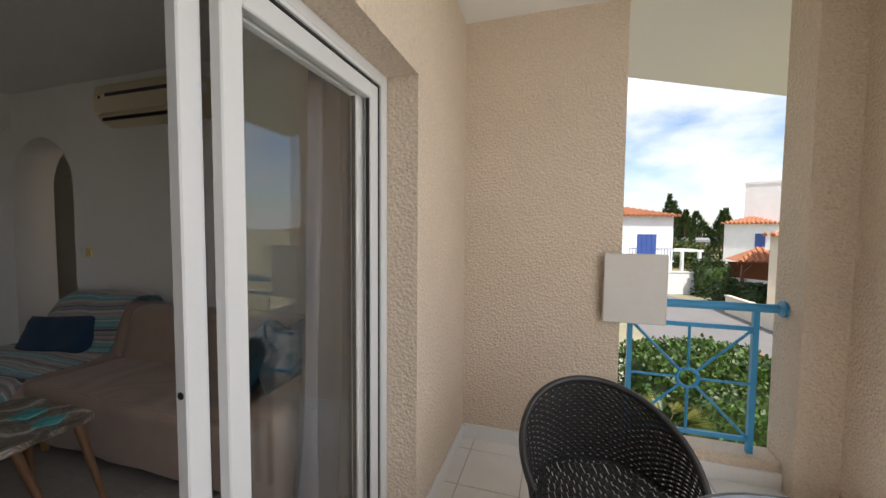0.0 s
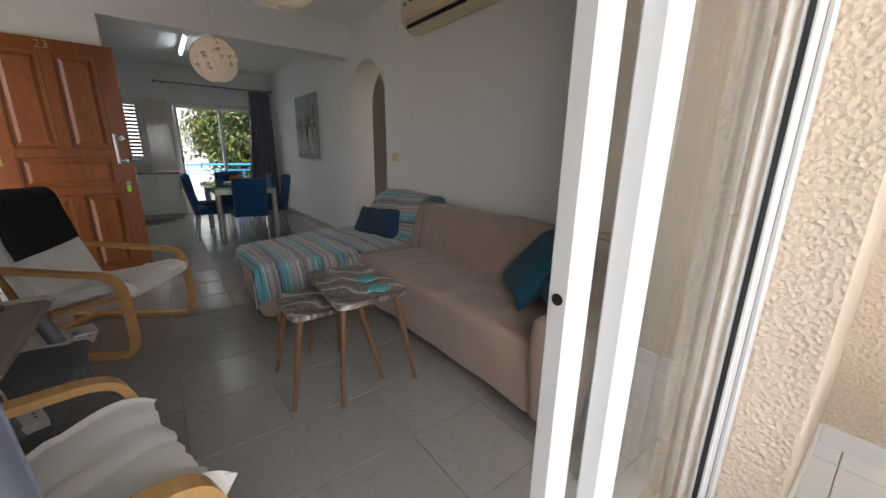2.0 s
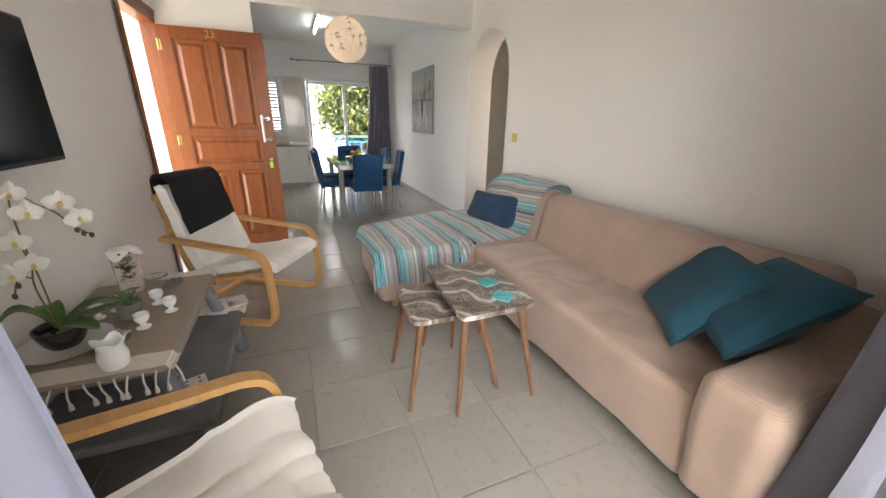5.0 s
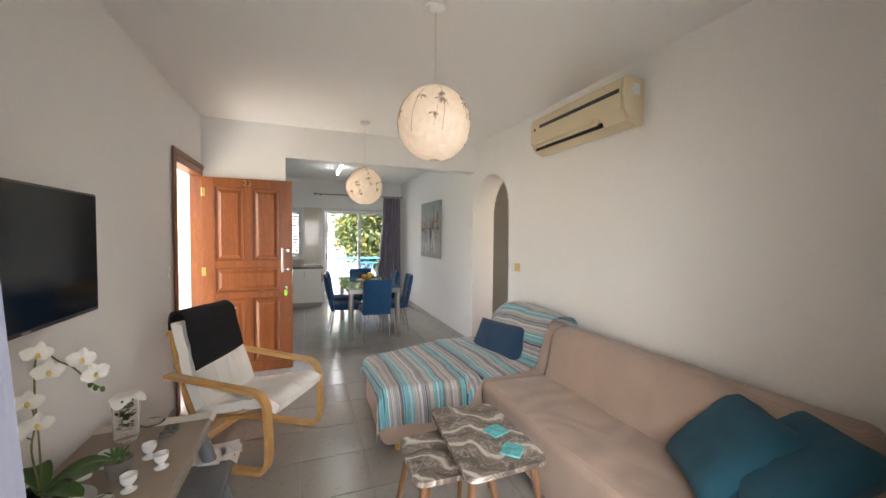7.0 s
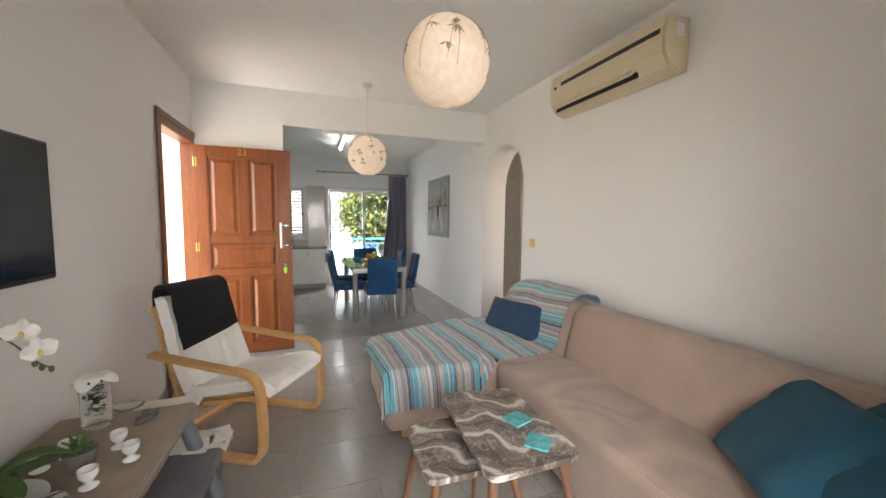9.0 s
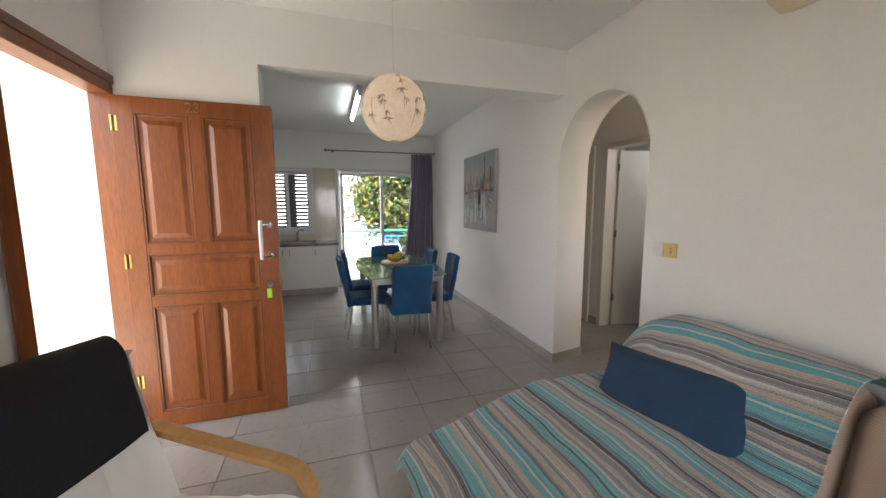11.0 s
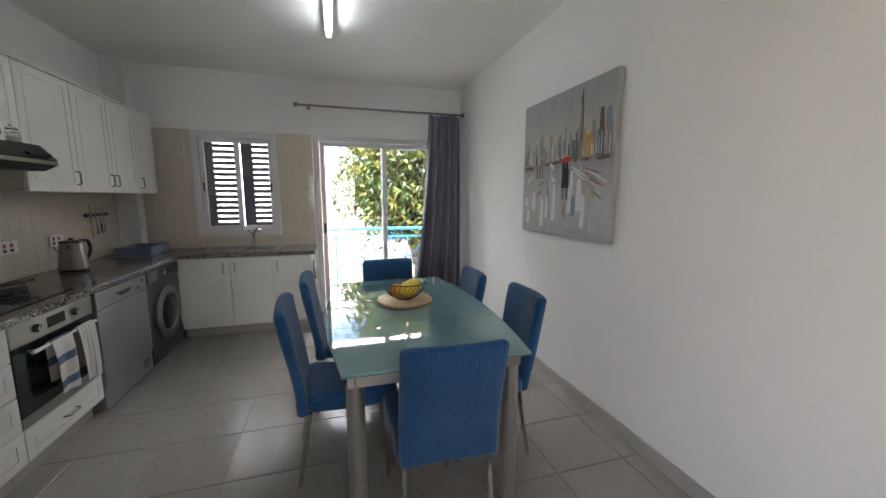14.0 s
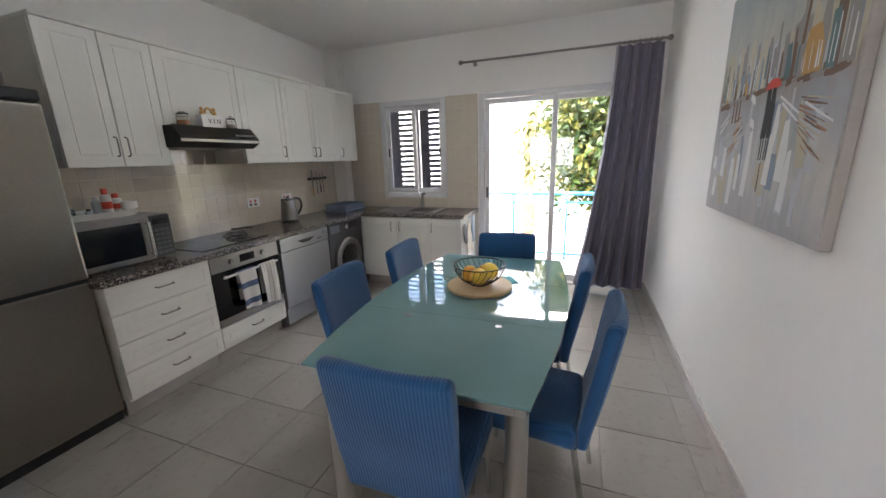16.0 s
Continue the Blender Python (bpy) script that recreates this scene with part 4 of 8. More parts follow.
side_table("side_table", [(-2.522, 0.948), (-2.464, 1.304), (-1.905, 1.295), (-1.898, 0.900)], 0.525, [(-2.50, 0.93), (-2.50, 1.32), (-1.89, 1.315), (-1.894, 0.898)], "larger marbled side table with turned walnut legs")
side_table("side_table", [(-2.387, 0.732), (-2.41, 1.12), (-2.02, 1.13), (-2.027, 0.724)], 0.465, [(-2.403, 0.711), (-2.42, 1.09), (-2.0, 1.172), (-2.005, 0.696)], "smaller marbled side table tucked under the larger")
COASTER = mat("turquoise_felt", (0.10, 0.40, 0.42), 0.8, var=0.45, big=25)
for x, y, a in ((-2.19, 1.18, 20), (-2.02, 1.17, 48)):
    bm = B()
    prism(bm, round_outline([(-0.045, -0.045), (0.045, -0.05), (0.05, 0.045), (-0.04, 0.05)], 0.012), 0, 0.007)
    ob = part("coaster", bm, COASTER)
    ob.matrix_world = pose(x, y, 0.5255, 0, 0, a)
    tagged(ob, "turquoise patterned square coaster on the marbled table", "coaster", "coasters")


def bentwood_chair(at, rz, throw):
    """Bent birch armchair; faces local +y, its front feet at y = 0.36."""
    c = thing("armchair", "bent birch armchair with a cream seat pad" + (" and a black throw" if throw else ""), "armchair", at, rz, "bentwood armchairs")
    side = smooth_path([(0, -0.42, 0.02), (0, 0.25, 0.02), (0, 0.355, 0.04), (0, 0.39, 0.13), (0, 0.385, 0.32), (0, 0.37, 0.45), (0, 0.30, 0.515), (0, 0.10, 0.535), (0, -0.34, 0.575)], 7)
    for x in (-0.335, 0.28):
        part("side_frame", strip(B(), [(p.y, p.z) for p in side], 0.055, 0.026, x), BIRCH, c, "", True)
        for y in (-0.36, 0.30):
            part("foot_pad", box(B(), x + 0.012, x + 0.043, y - 0.015, y + 0.015, 0.0, 0.008), BLACK, c)
    seat = smooth_path([(0, 0.36, 0.375), (0, 0.10, 0.315), (0, -0.16, 0.275), (0, -0.23, 0.33), (0, -0.29, 0.52), (0, -0.345, 0.74), (0, -0.37, 0.85)], 7)
    for x in (-0.26, 0.215):
        part("seat_rail", strip(B(), [(p.y, p.z) for p in seat], 0.045, 0.022, x), BIRCH, c, "", True)
    for y, z in ((0.33, 0.355), (-0.05, 0.27), (-0.368, 0.83), (-0.315, 0.62)):
        part("cross_bar", box(B(), -0.275, 0.275, y - 0.012, y + 0.012, z - 0.018, z + 0.018, 0.004, 1), BIRCH, c)
    part("cross_bar", box(B(), -0.29, 0.29, -0.30, -0.25, 0.03, 0.055, 0.004, 1), BIRCH, c)
    # quilted pad that follows the seat
    pad = smooth_path([(0, 0.405, 0.375), (0, 0.32, 0.415), (0, 0.10, 0.365), (0, -0.13, 0.325), (0, -0.185, 0.37), (0, -0.255, 0.56), (0, -0.32, 0.785), (0, -0.35, 0.90)], 9)
    m = len(pad) - 1

    def f(u, v):
        i = min(m, int(round(v * m)))
        p = pad[i]
        d = (pad[min(i + 1, m)] - pad[max(i - 1, 0)]).normalized()
        nr = Vector((0, d.z, -d.y))
        e = 1 - abs(2 * u - 1) ** 6
        e *= 1 - max(0.0, abs(2 * v - 1) - 0.93) / 0.07 * 0.6
        seam = min(abs(v - s) for s in (0.24, 0.42, 0.80))
        h = 0.030 * e - 0.010 * max(0.0, 1 - seam / 0.02) + 0.010 * noise.noise(Vector((u * 9, v * 2.2, rz))) + 0.006 * noise.noise(Vector((u * 20 + v * 4, v * 5, rz)))
        return (-0.27 + 0.54 * u, p.y - nr.y * h, p.z - nr.z * h)
    part("seat_pad", sheet(B(), 30, m, f, 0.055), CREAM, c, "cream cotton quilted pad", True)
    if throw:
        tp = smooth_path([(0, -0.208, 0.635), (0, -0.225, 0.69), (0, -0.268, 0.81), (0, -0.295, 0.915), (0, -0.35, 0.955), (0, -0.41, 0.93), (0, -0.415, 0.80), (0, -0.39, 0.67)], 8)
        mm = len(tp) - 1

        def g(u, v):
            p = tp[min(mm, int(round(v * mm)))]
            w = 0.006 * noise.noise(Vector((u * 4, v * 6, 2)))
            return (-0.225 + 0.43 * u + 0.02 * (1 - v), p.y + w, p.z + w * 0.5 - (0.05 * u if v < 0.2 else 0))
        th = part("throw_blanket", sheet(B(), 14, mm, g, 0.016), BLACKKNIT, None, "", True)
        th.matrix_world = pose(*at, 0, 0, rz)
        tagged(th, "black knitted throw over the armchair back", "throw")
    return c


bentwood_chair((-3.50, -0.09, 0), -31, True)
bentwood_chair((-1.425, -0.11, 0), 17, False)


def tv_bench():
    """Grey metal trestle table with a linen cloth on top and a woven bench below."""
    t = thing("console_table", "grey metal-framed low table with a taupe fringed cloth", "table", (-2.42, -0.43, 0))
    part("tabletop", box(B(), -0.48, 0.40, -0.24, 0.25, 0.475, 0.50, 0.004, 1), GREYMETAL, t)
    for x in (-0.42, 0.345):
        for s in (-1, 1):
            bm = B()
            rod(bm, (x, s * 0.33, 0.0), (x, s * 0.19, 0.475), 0.033, 0.033, 16)
            lg = part("leg", bm, GREYMETAL, t, "slanted grey metal tube leg", True)
            if s > 0:
                for z in (0.36, 0.40):
                    y = s * (0.33 - 0.14 * z / 0.475) + 0.031
                    part("bolt", rod(B(), (x + 0.004, y, z), (x + 0.004, y + 0.004, z), 0.006), CHROME, lg)
        part("side_rail", box(B(), x - 0.016, x + 0.016, -0.20, 0.20, 0.435, 0.474, 0.004, 1), GREYMETAL, t)
    sh = box(B(), -0.62, 0.46, -0.25, 0.36, 0.225, 0.265, 0.012, 2)
    b = part("fabric_bench", sh, GREYFAB)
    b.matrix_world = pose(-2.42, -0.43, 0)
    tagged(b, "grey woven fabric bench pushed under the table", "bench")
    for x in (-0.55, 0.40):
        for y in (-0.2, 0.30):
            bm = B()
            rod(bm, (x, y, 0), (x, y, 0.226), 0.016)
            part("leg", bm, GREYMETAL, b)
    # cloth
    def crease(x, y):
        return 0.003 * noise.noise(Vector((x * 9, y * 9, 0))) + 0.0028 * noise.noise(Vector((x * 30 + y * 12, y * 7 - x * 4, 2)))

    def f(u, v):
        x = -0.50 + 0.92 * u
        y = -0.245 + 0.51 * v
        z = 0.5045 + crease(x, y)
        if u < 0.02 or u > 0.985 or v > 0.97:
            z -= 0.02
        return (x, y, z)
    cl = part("tablecloth", sheet(B(), 90, 46, f, 0.0025), LINEN, None, "", True)
    cl.matrix_world = pose(-2.42, -0.43, 0)
    tagged(cl, "taupe linen tablecloth with a cream fringed border", "tablecloth")

    def g(x0, x1):
        def q(u, v):
            x, y = x0 + (x1 - x0) * u, -0.245 + 0.51 * v
            return (x, y, 0.5085 + crease(x, y) - (0.02 if v > 0.97 else 0))
        return q
    part("border", sheet(B(), 8, 46, g(0.325, 0.42), 0.001), LINEN_W, cl, "cream woven border")
    part("border", sheet(B(), 4, 30, g(-0.50, -0.42), 0.001), LINEN_W, cl, "cream woven border")
    rnd = random.Random(4)
    for k in range(13):
        y = -0.225 + 0.04 * k
        a = rnd.uniform(-0.012, 0.012)
        bm = B()
        sweep(bm, smooth_path([(0.421, y, 0.492), (0.432, y + a, 0.465), (0.429, y + a * 2, 0.435)], 3), 0.0032, 5)
        lathe(bm, [(0.003, 0), (0.007, -0.012), (0.008, -0.028), (0.001, -0.03)], 6, (0.429, y + a * 2, 0.437))
        part("tassel", bm, LINEN_W, cl)
    for y in (0.275,):
        bm = B()
        sweep(bm, smooth_path([(0.405, 0.267, 0.49), (0.41, 0.278, 0.46), (0.407, 0.28, 0.42)], 3), 0.004, 5)
        part("tassel", bm, LINEN_W, cl)
    lower = part("cloth", sheet(B(), 16, 20, lambda u, v: (-0.60 + 0.19 * u, -0.20 + 0.575 * v, 0.2715 + 0.004 * noise.noise(Vector((u * 5, v * 8, 0))) - (0.03 if v > 0.96 else 0)), 0.002), LINEN_W, None, "", True)
    lower.matrix_world = pose(-2.42, -0.43, 0)
    tagged(lower, "cream cloth draped over the bench end", "cloth")


tv_bench()
TX, TY, TZ = -2.42, -0.43, 0.513


def egg_cup(x, y):
    bm = B()
    lathe(bm, [(0.024, 0), (0.026, 0.004), (0.012, 0.012), (0.010, 0.02), (0.018, 0.028), (0.026, 0.042), (0.027, 0.062), (0.024, 0.062), (0.020, 0.044), (0.002, 0.038)], 18)
    ob = part("egg_cup", bm, CERAMIC, None, "", True)
    ob.matrix_world = pose(x, y, TZ)
    tagged(ob, "white ceramic egg cup on the linen cloth", "egg cup", "egg cups")


for x, y in ((-2.525, -0.340), (-2.425, -0.266), (-2.303, -0.331), (-2.51, -0.482), (-2.452, -0.531)):
    egg_cup(x, y)


def small_things():
    j = thing("milk_jug", "white pleated ceramic jug", "jug", (-2.045, -0.337, TZ))
    bm = B()
    n = 28
    rings = []
    for r, z, ruff in ((0.036, 0, 0), (0.042, 0.01, 0), (0.044, 0.045, 0), (0.036, 0.075, 0.05), (0.045, 0.10, 0.12), (0.042, 0.10, 0.12), (0.032, 0.075, 0.05), (0.03, 0.01, 0)):
        rings.append([bm.verts.new((r * (1 + ruff * math.cos(4 * a)) * math.cos(a), r * (1 + ruff * math.cos(4 * a)) * math.sin(a), z + ruff * 0.08 * math.cos(4 * a))) for a in [2 * math.pi * k / n for k in range(n)]])
    for a, b in zip(rings, rings[1:]):
        for k in range(n):
            bm.faces.new((a[k], a[(k + 1) % n], b[(k + 1) % n], b[k]))
    bm.faces.new(rings[0][::-1])
    bm.faces.new(rings[-1])
    part("body", bm, CERAMIC, j, "", True)
    # silver tin
    s = thing("tin", "small round silver tin with banded sides", "tin", (-2.232, -0.383, TZ))
    part("body", lathe(B(), [(0.03, 0), (0.032, 0.004), (0.032, 0.016), (0.028, 0.018)], 22), CHROME, s, "", True)
    part("lid", lathe(B(), [(0.033, 0.018), (0.034, 0.024), (0.03, 0.032), (0.012, 0.035)], 22), CHROME, s, "", True)
    # glass plate and orchid
    pl = part("plate", lathe(B(), [(0.06, 0), (0.10, 0.006), (0.135, 0.018), (0.137, 0.021), (0.10, 0.011), (0.02, 0.008)], 32), mat("milky_pressed_glass", (0.70, 0.70, 0.68), 0.18, var=0.1, fine=90, bump=0.5, dist=0.003), None, "", True)
    pl.matrix_world = pose(-2.24, -0.545, TZ)
    tagged(pl, "round embossed milky glass plate under the orchid pot", "plate")
    o = thing("orchid", "white moth orchid in a glossy black pot", "potted plant", (-2.24, -0.545, TZ + 0.0115))
    part("pot", lathe(B(), [(0.045, 0), (0.06, 0.02), (0.074, 0.06), (0.076, 0.078), (0.068, 0.078), (0.06, 0.06), (0.01, 0.055)], 28), mat("glossy_black_glaze", (0.02, 0.018, 0.018), 0.08), o, "", True)
    rnd = random.Random(2)
    for k, (az, ln, up) in enumerate(((112, 0.19, 0.06), (140, 0.20, 0.00), (298, 0.14, 0.10), (60, 0.17, 0.02), (215, 0.14, 0.06))):
        d = Vector((math.cos(radians(az)), math.sin(radians(az)), 0))
        sd = Vector((-d.y, d.x, 0))

        def lf(u, v, d=d, sd=sd, ln=ln, up=up):
            w = 0.034 * math.sin(math.pi * min(1, 0.08 + u * 0.92)) ** 0.6
            c = d * ln * u + Vector((0, 0, 0.075 + up * math.sin(u * 2.6)))
            return c + sd * w * (2 * v - 1) + Vector((0, 0, 0.25 * w * (2 * v - 1) ** 2))
        part("leaf", sheet(B(), 10, 4, lf, 0.003), LEAF, o, "broad dark green leaf", True)
    stems = ([(0, 0, 0.06), (0.003, -0.004, 0.28), (0.004, -0.010, 0.41), (0.0, -0.006, 0.54), (-0.010, 0.018, 0.548), (-0.023, 0.044, 0.516), (-0.040, 0.073, 0.485), (-0.060, 0.110, 0.42), (-0.075, 0.138, 0.388)],
             [(0.012, 0.005, 0.06), (0.012, -0.018, 0.23), (0.006, -0.010, 0.32), (0.010, -0.018, 0.40)], [(0.010, -0.016, 0.27), (0.022, -0.040, 0.285), (0.030, -0.054, 0.255), (0.034, -0.062, 0.225)])
    for pts in stems:
        part("stem", sweep(B(), smooth_path(pts, 6), 0.0030, 6), STEM, o, "", True)
    for x, y, z in ((-0.059, 0.109, 0.412), (-0.066, 0.121, 0.396), (-0.075, 0.138, 0.386), (0.027, -0.049, 0.256), (0.034, -0.063, 0.222)):
        bm = B()
        bmesh.ops.create_icosphere(bm, subdivisions=2, radius=0.009, matrix=Matrix.Translation((x, y, z)) @ Matrix.Diagonal((0.85, 0.85, 1.25, 1)))
        part("bud", bm, LEAF, o, "round green bud", True)
    lip_m = mat("yellow_lip", (0.72, 0.52, 0.14), 0.6)
    # two broad petals over three narrower sepals, cupped and turned each its own way
    shapes = ((0.10, 0.041, 0.023), (math.pi - 0.10, 0.041, 0.023), (math.pi / 2, 0.038, 0.014), (-0.75, 0.036, 0.013), (math.pi + 0.75, 0.036, 0.013))
    for x, y, z in ((0.002, -0.004, 0.565), (-0.009, 0.017, 0.497), (-0.046, 0.088, 0.520), (-0.064, 0.119, 0.458), (0.014, -0.026, 0.408), (0.004, -0.007, 0.328), (0.032, -0.058, 0.302)):
        p = Vector((x, y, z)) + Vector((0.016, 0.010, 0))
        face = Vector((0.75 + rnd.uniform(-0.35, 0.35), 0.55 + rnd.uniform(-0.35, 0.35), rnd.uniform(-0.35, 0.25))).normalized()
        q = face.to_track_quat("Z", "Y") @ Matrix.Rotation(rnd.uniform(-0.3, 0.3), 3, "Z").to_quaternion()
        bm = B()
        for i, (aa, ln, hw) in enumerate(shapes):
            def pf(u, v, aa=aa, ln=ln, hw=hw, i=i):
                w = hw * math.sin(math.pi * (0.06 + 0.88 * u)) ** 0.75
                x, y = u * ln, w * (2 * v - 1)
                lift = (0.004 if i < 2 else 0.0) + 0.012 * math.sin(u * 2.2) - 0.010 * u * u + 0.004 * math.sin(v * 6 + i)
                return p + q @ Vector((x * math.cos(aa) - y * math.sin(aa), x * math.sin(aa) + y * math.cos(aa), lift))
            sheet(bm, 6, 5, pf, 0.0008)
        fl = part("flower", bm, PETAL, o, "white orchid blossom", True)
        bm = B()
        bmesh.ops.create_icosphere(bm, subdivisions=2, radius=0.007, matrix=Matrix.Translation(p + face * 0.012 + Vector((0, 0, -0.007))) @ Matrix.Diagonal((0.9, 0.9, 1.5, 1)))
        part("lip", bm, lip_m, fl, "yellow lip", True)
    # jar with greenery
    g = thing("glass_jar", "tall glass jar with green sprigs and a white paper cover", "jar", (-2.735, -0.498, TZ))
    jar = part("jar", lathe(B(), [(0.046, 0), (0.050, 0.006), (0.052, 0.185), (0.050, 0.205), (0.048, 0.205), (0.049, 0.183), (0.047, 0.008), (0.004, 0.006)], 24), glass_mat("jar_glass"), g, "", True)
    bm = B()
    rnd = random.Random(8)
    for k in range(80):
        c = Vector((rnd.uniform(-0.024, 0.024), rnd.uniform(-0.024, 0.024), rnd.uniform(0.05, 0.175)))
        a = rnd.uniform(0, 6.28)
        d = Vector((math.cos(a), math.sin(a), rnd.uniform(-0.3, 0.9))).normalized()
        sd = d.cross(Vector((0, 0, 1))).normalized()
        vs = [bm.verts.new(c + d * t * 0.022 + sd * w) for t, w in ((0, 0), (0.5, 0.009), (1, 0), (0.5, -0.009))]
        bm.faces.new(vs)
    part("sprigs", bm, LEAF, jar, "green leafy sprigs")

    def cap(u, v):
        a = u * 2 * math.pi
        r = v * (0.064 + 0.012 * abs(math.cos(2 * a)))
        return (r * math.cos(a), r * math.sin(a), 0.214 - max(0, v - 0.66) ** 1.2 * (0.09 + 0.06 * math.cos(4 * a)) + 0.004 * math.sin(a * 5) * v)
    part("cover", sheet(B(), 40, 10, cap, 0.001), PETAL, jar, "white crumpled paper cover", True)
    for a in (0.15, 0.75):
        bm = B()
        bmesh.ops.create_icosphere(bm, subdivisions=1, radius=0.006, matrix=Matrix.Translation((0.062 * math.cos(a), 0.062 * math.sin(a), 0.203)))
        part("button", bm, BLACK, jar, "small black button")
    # succulent in a grey pot
    p = thing("pot_plant", "small succulent in a grey clay pot", "potted plant", (-2.42, -0.405, TZ))
    part("pot", lathe(B(), [(0.034, 0), (0.037, 0.005), (0.047, 0.065), (0.048, 0.07), (0.042, 0.07), (0.038, 0.055), (0.004, 0.05)], 22), mat("grey_clay", (0.22, 0.20, 0.18), 0.8), p, "", True)
    bm = B()
    for k in range(22):
        a, t = k * 2.4, rnd.uniform(0.2, 1)
        b0 = Vector((0, 0, 0.05))
        tip = Vector((math.cos(a) * 0.055 * t, math.sin(a) * 0.055 * t, 0.075 + 0.04 * rnd.random()))
        sweep(bm, [b0, (b0 + tip) / 2 + Vector((0, 0, 0.012)), tip], lambda s: 0.007 * (1 - 0.7 * s) + 0.001, 5)
    part("leaves", bm, LEAF, p, "", True)
    # pebbles, leaflets, cards
    for k in range(7):
        bm = B()
        bmesh.ops.create_icosphere(bm, subdivisions=2, radius=0.016)
        for v in bm.verts:
            v.co = Vector((v.co.x * 1.5, v.co.y, v.co.z * 0.6)) * (1 + 0.15 * noise.noise(v.co * 60 + Vector((k, 0, 0))))
        ob = part("pebble", bm, mat("pebble_stone", (0.14, 0.13, 0.12), 0.7) if k == 0 else bpy.data.materials["pebble_stone"], None, "", True)
        ob.matrix_world = pose(-2.78 + 0.03 * (k % 4), -0.345 + 0.028 * (k // 4) + 0.01 * (k % 2), TZ + 0.008, 0, 0, 40 * k)
        tagged(ob, "smooth grey pebble on the linen cloth", "pebble", "pebbles")
    pl2 = part("saucer", lathe(B(), [(0.03, 0), (0.055, 0.008), (0.057, 0.011), (0.03, 0.005)], 24), glass_mat("cut_glass", (0.92, 0.93, 0.93), 0.15), None, "", True)
    pl2.matrix_world = pose(-2.86, -0.44, TZ)
    tagged(pl2, "small round glass saucer", "saucer")
    pm = mat("leaflet_paper", (0.70, 0.66, 0.64), 0.5, var=0.25, big=22)
    for x, y, a in ((-2.93, -0.10, 15), (-2.86, -0.17, -10)):
        ob = part("leaflet", box(B(), -0.07, 0.07, -0.05, 0.05, 0, 0.006, 0.001, 1), pm)
        ob.matrix_world = pose(x, y, 0.279, 0, 0, a)
        tagged(ob, "printed leaflet lying on the bench end", "leaflet", "leaflets on the bench")
    cb = part("card_box", box(B(), -0.075, 0.075, -0.045, 0.045, 0, 0.03, 0.002, 1), mat("dotted_card", (0.7, 0.69, 0.66), 0.6))
    cb.matrix_world = pose(-2.14, -0.16, 0.266, 0, 0, 20)
    tagged(cb, "white cardboard box with black spots on the bench", "box")
    bm = B()
    for k in range(9):
        lathe(bm, [(0.006, 0.0302), (0.006, 0.0308)], 8, (-0.055 + 0.028 * (k % 5), -0.025 + 0.045 * (k // 5), 0))
    part("spots", bm, BLACK, cb)


small_things()


def television():
    t = thing("television", "black flat-screen television on the wall", "television", (-2.24, -0.62, 1.145))
    part("bracket", box(B(), -0.12, 0.12, -0.08, 0.005, 0.14, 0.36), BLACK, t)
    part("case", box(B(), -0.46, 0.46, 0.005, 0.045, 0, 0.515, 0.006, 2), BLACK, t)
    part("screen", box(B(), -0.45, 0.45, 0.0455, 0.047, 0.018, 0.505), BLACKGLASS, t, "dark glossy screen")
    part("badge", box(B(), -0.02, 0.02, 0.0455, 0.0475, 0.005, 0.012), SILVER, t)
    part("sensor", box(B(), 0.30, 0.34, 0.012, 0.04, -0.012, 0.002), BLACK, t)


television()


def air_conditioner():
    a = thing("air_conditioner", "yellowed split air conditioner unit on the wall", "air conditioner", (-2.95, 2.389, 2.22))
    bm = B()
    prof = [(0, 0.02), (-0.07, 0), (-0.15, 0.03), (-0.195, 0.10), (-0.20, 0.22), (-0.185, 0.298), (-0.16, 0.315), (0, 0.315)]
    vs = [[bm.verts.new((x, y, z)) for y, z in prof] for x in (-0.50, 0.525)]
    for k in range(len(prof)):
        j = (k + 1) % len(prof)
        bm.faces.new((vs[0][k], vs[0][j], vs[1][j], vs[1][k]))
    bm.faces.new(vs[0])
    bm.faces.new(vs[1][::-1])
    bmesh.ops.bevel(bm, geom=[e for e in bm.edges if abs(e.verts[0].co.x - e.verts[1].co.x) < 1e-4], offset=0.012, segments=2, affect="EDGES")
    part("casing", bm, IVORY, a)
    part("air_slot", box(B(), -0.355, 0.497, -0.2015, -0.19, 0.205, 0.232), BLACK, a, "dark intake slot")
    bm = B()
    box(bm, -0.43, 0.32, -0.012, 0.004, -0.035, 0.035, 0.004, 1)
    fl = part("louvre_flap", bm, IVORY, a)
    fl.matrix_basis = pose(0, -0.184, 0.070, -36)
    part("flap_gap", box(B(), -0.44, 0.33, -0.172, -0.160, 0.03, 0.092), BLACK, a)
    part("sensor", box(B(), -0.44, -0.41, -0.2015, -0.195, 0.195, 0.22, 0.003, 1), BLACK, a)
    part("sticker", box(B(), 0.526, 0.5275, -0.11, -0.055, 0.20, 0.27), WHITE, a, "white rating label")
    part("sticker", box(B(), 0.526, 0.5275, -0.12, -0.06, 0.14, 0.185), IVORY, a)


air_conditioner()


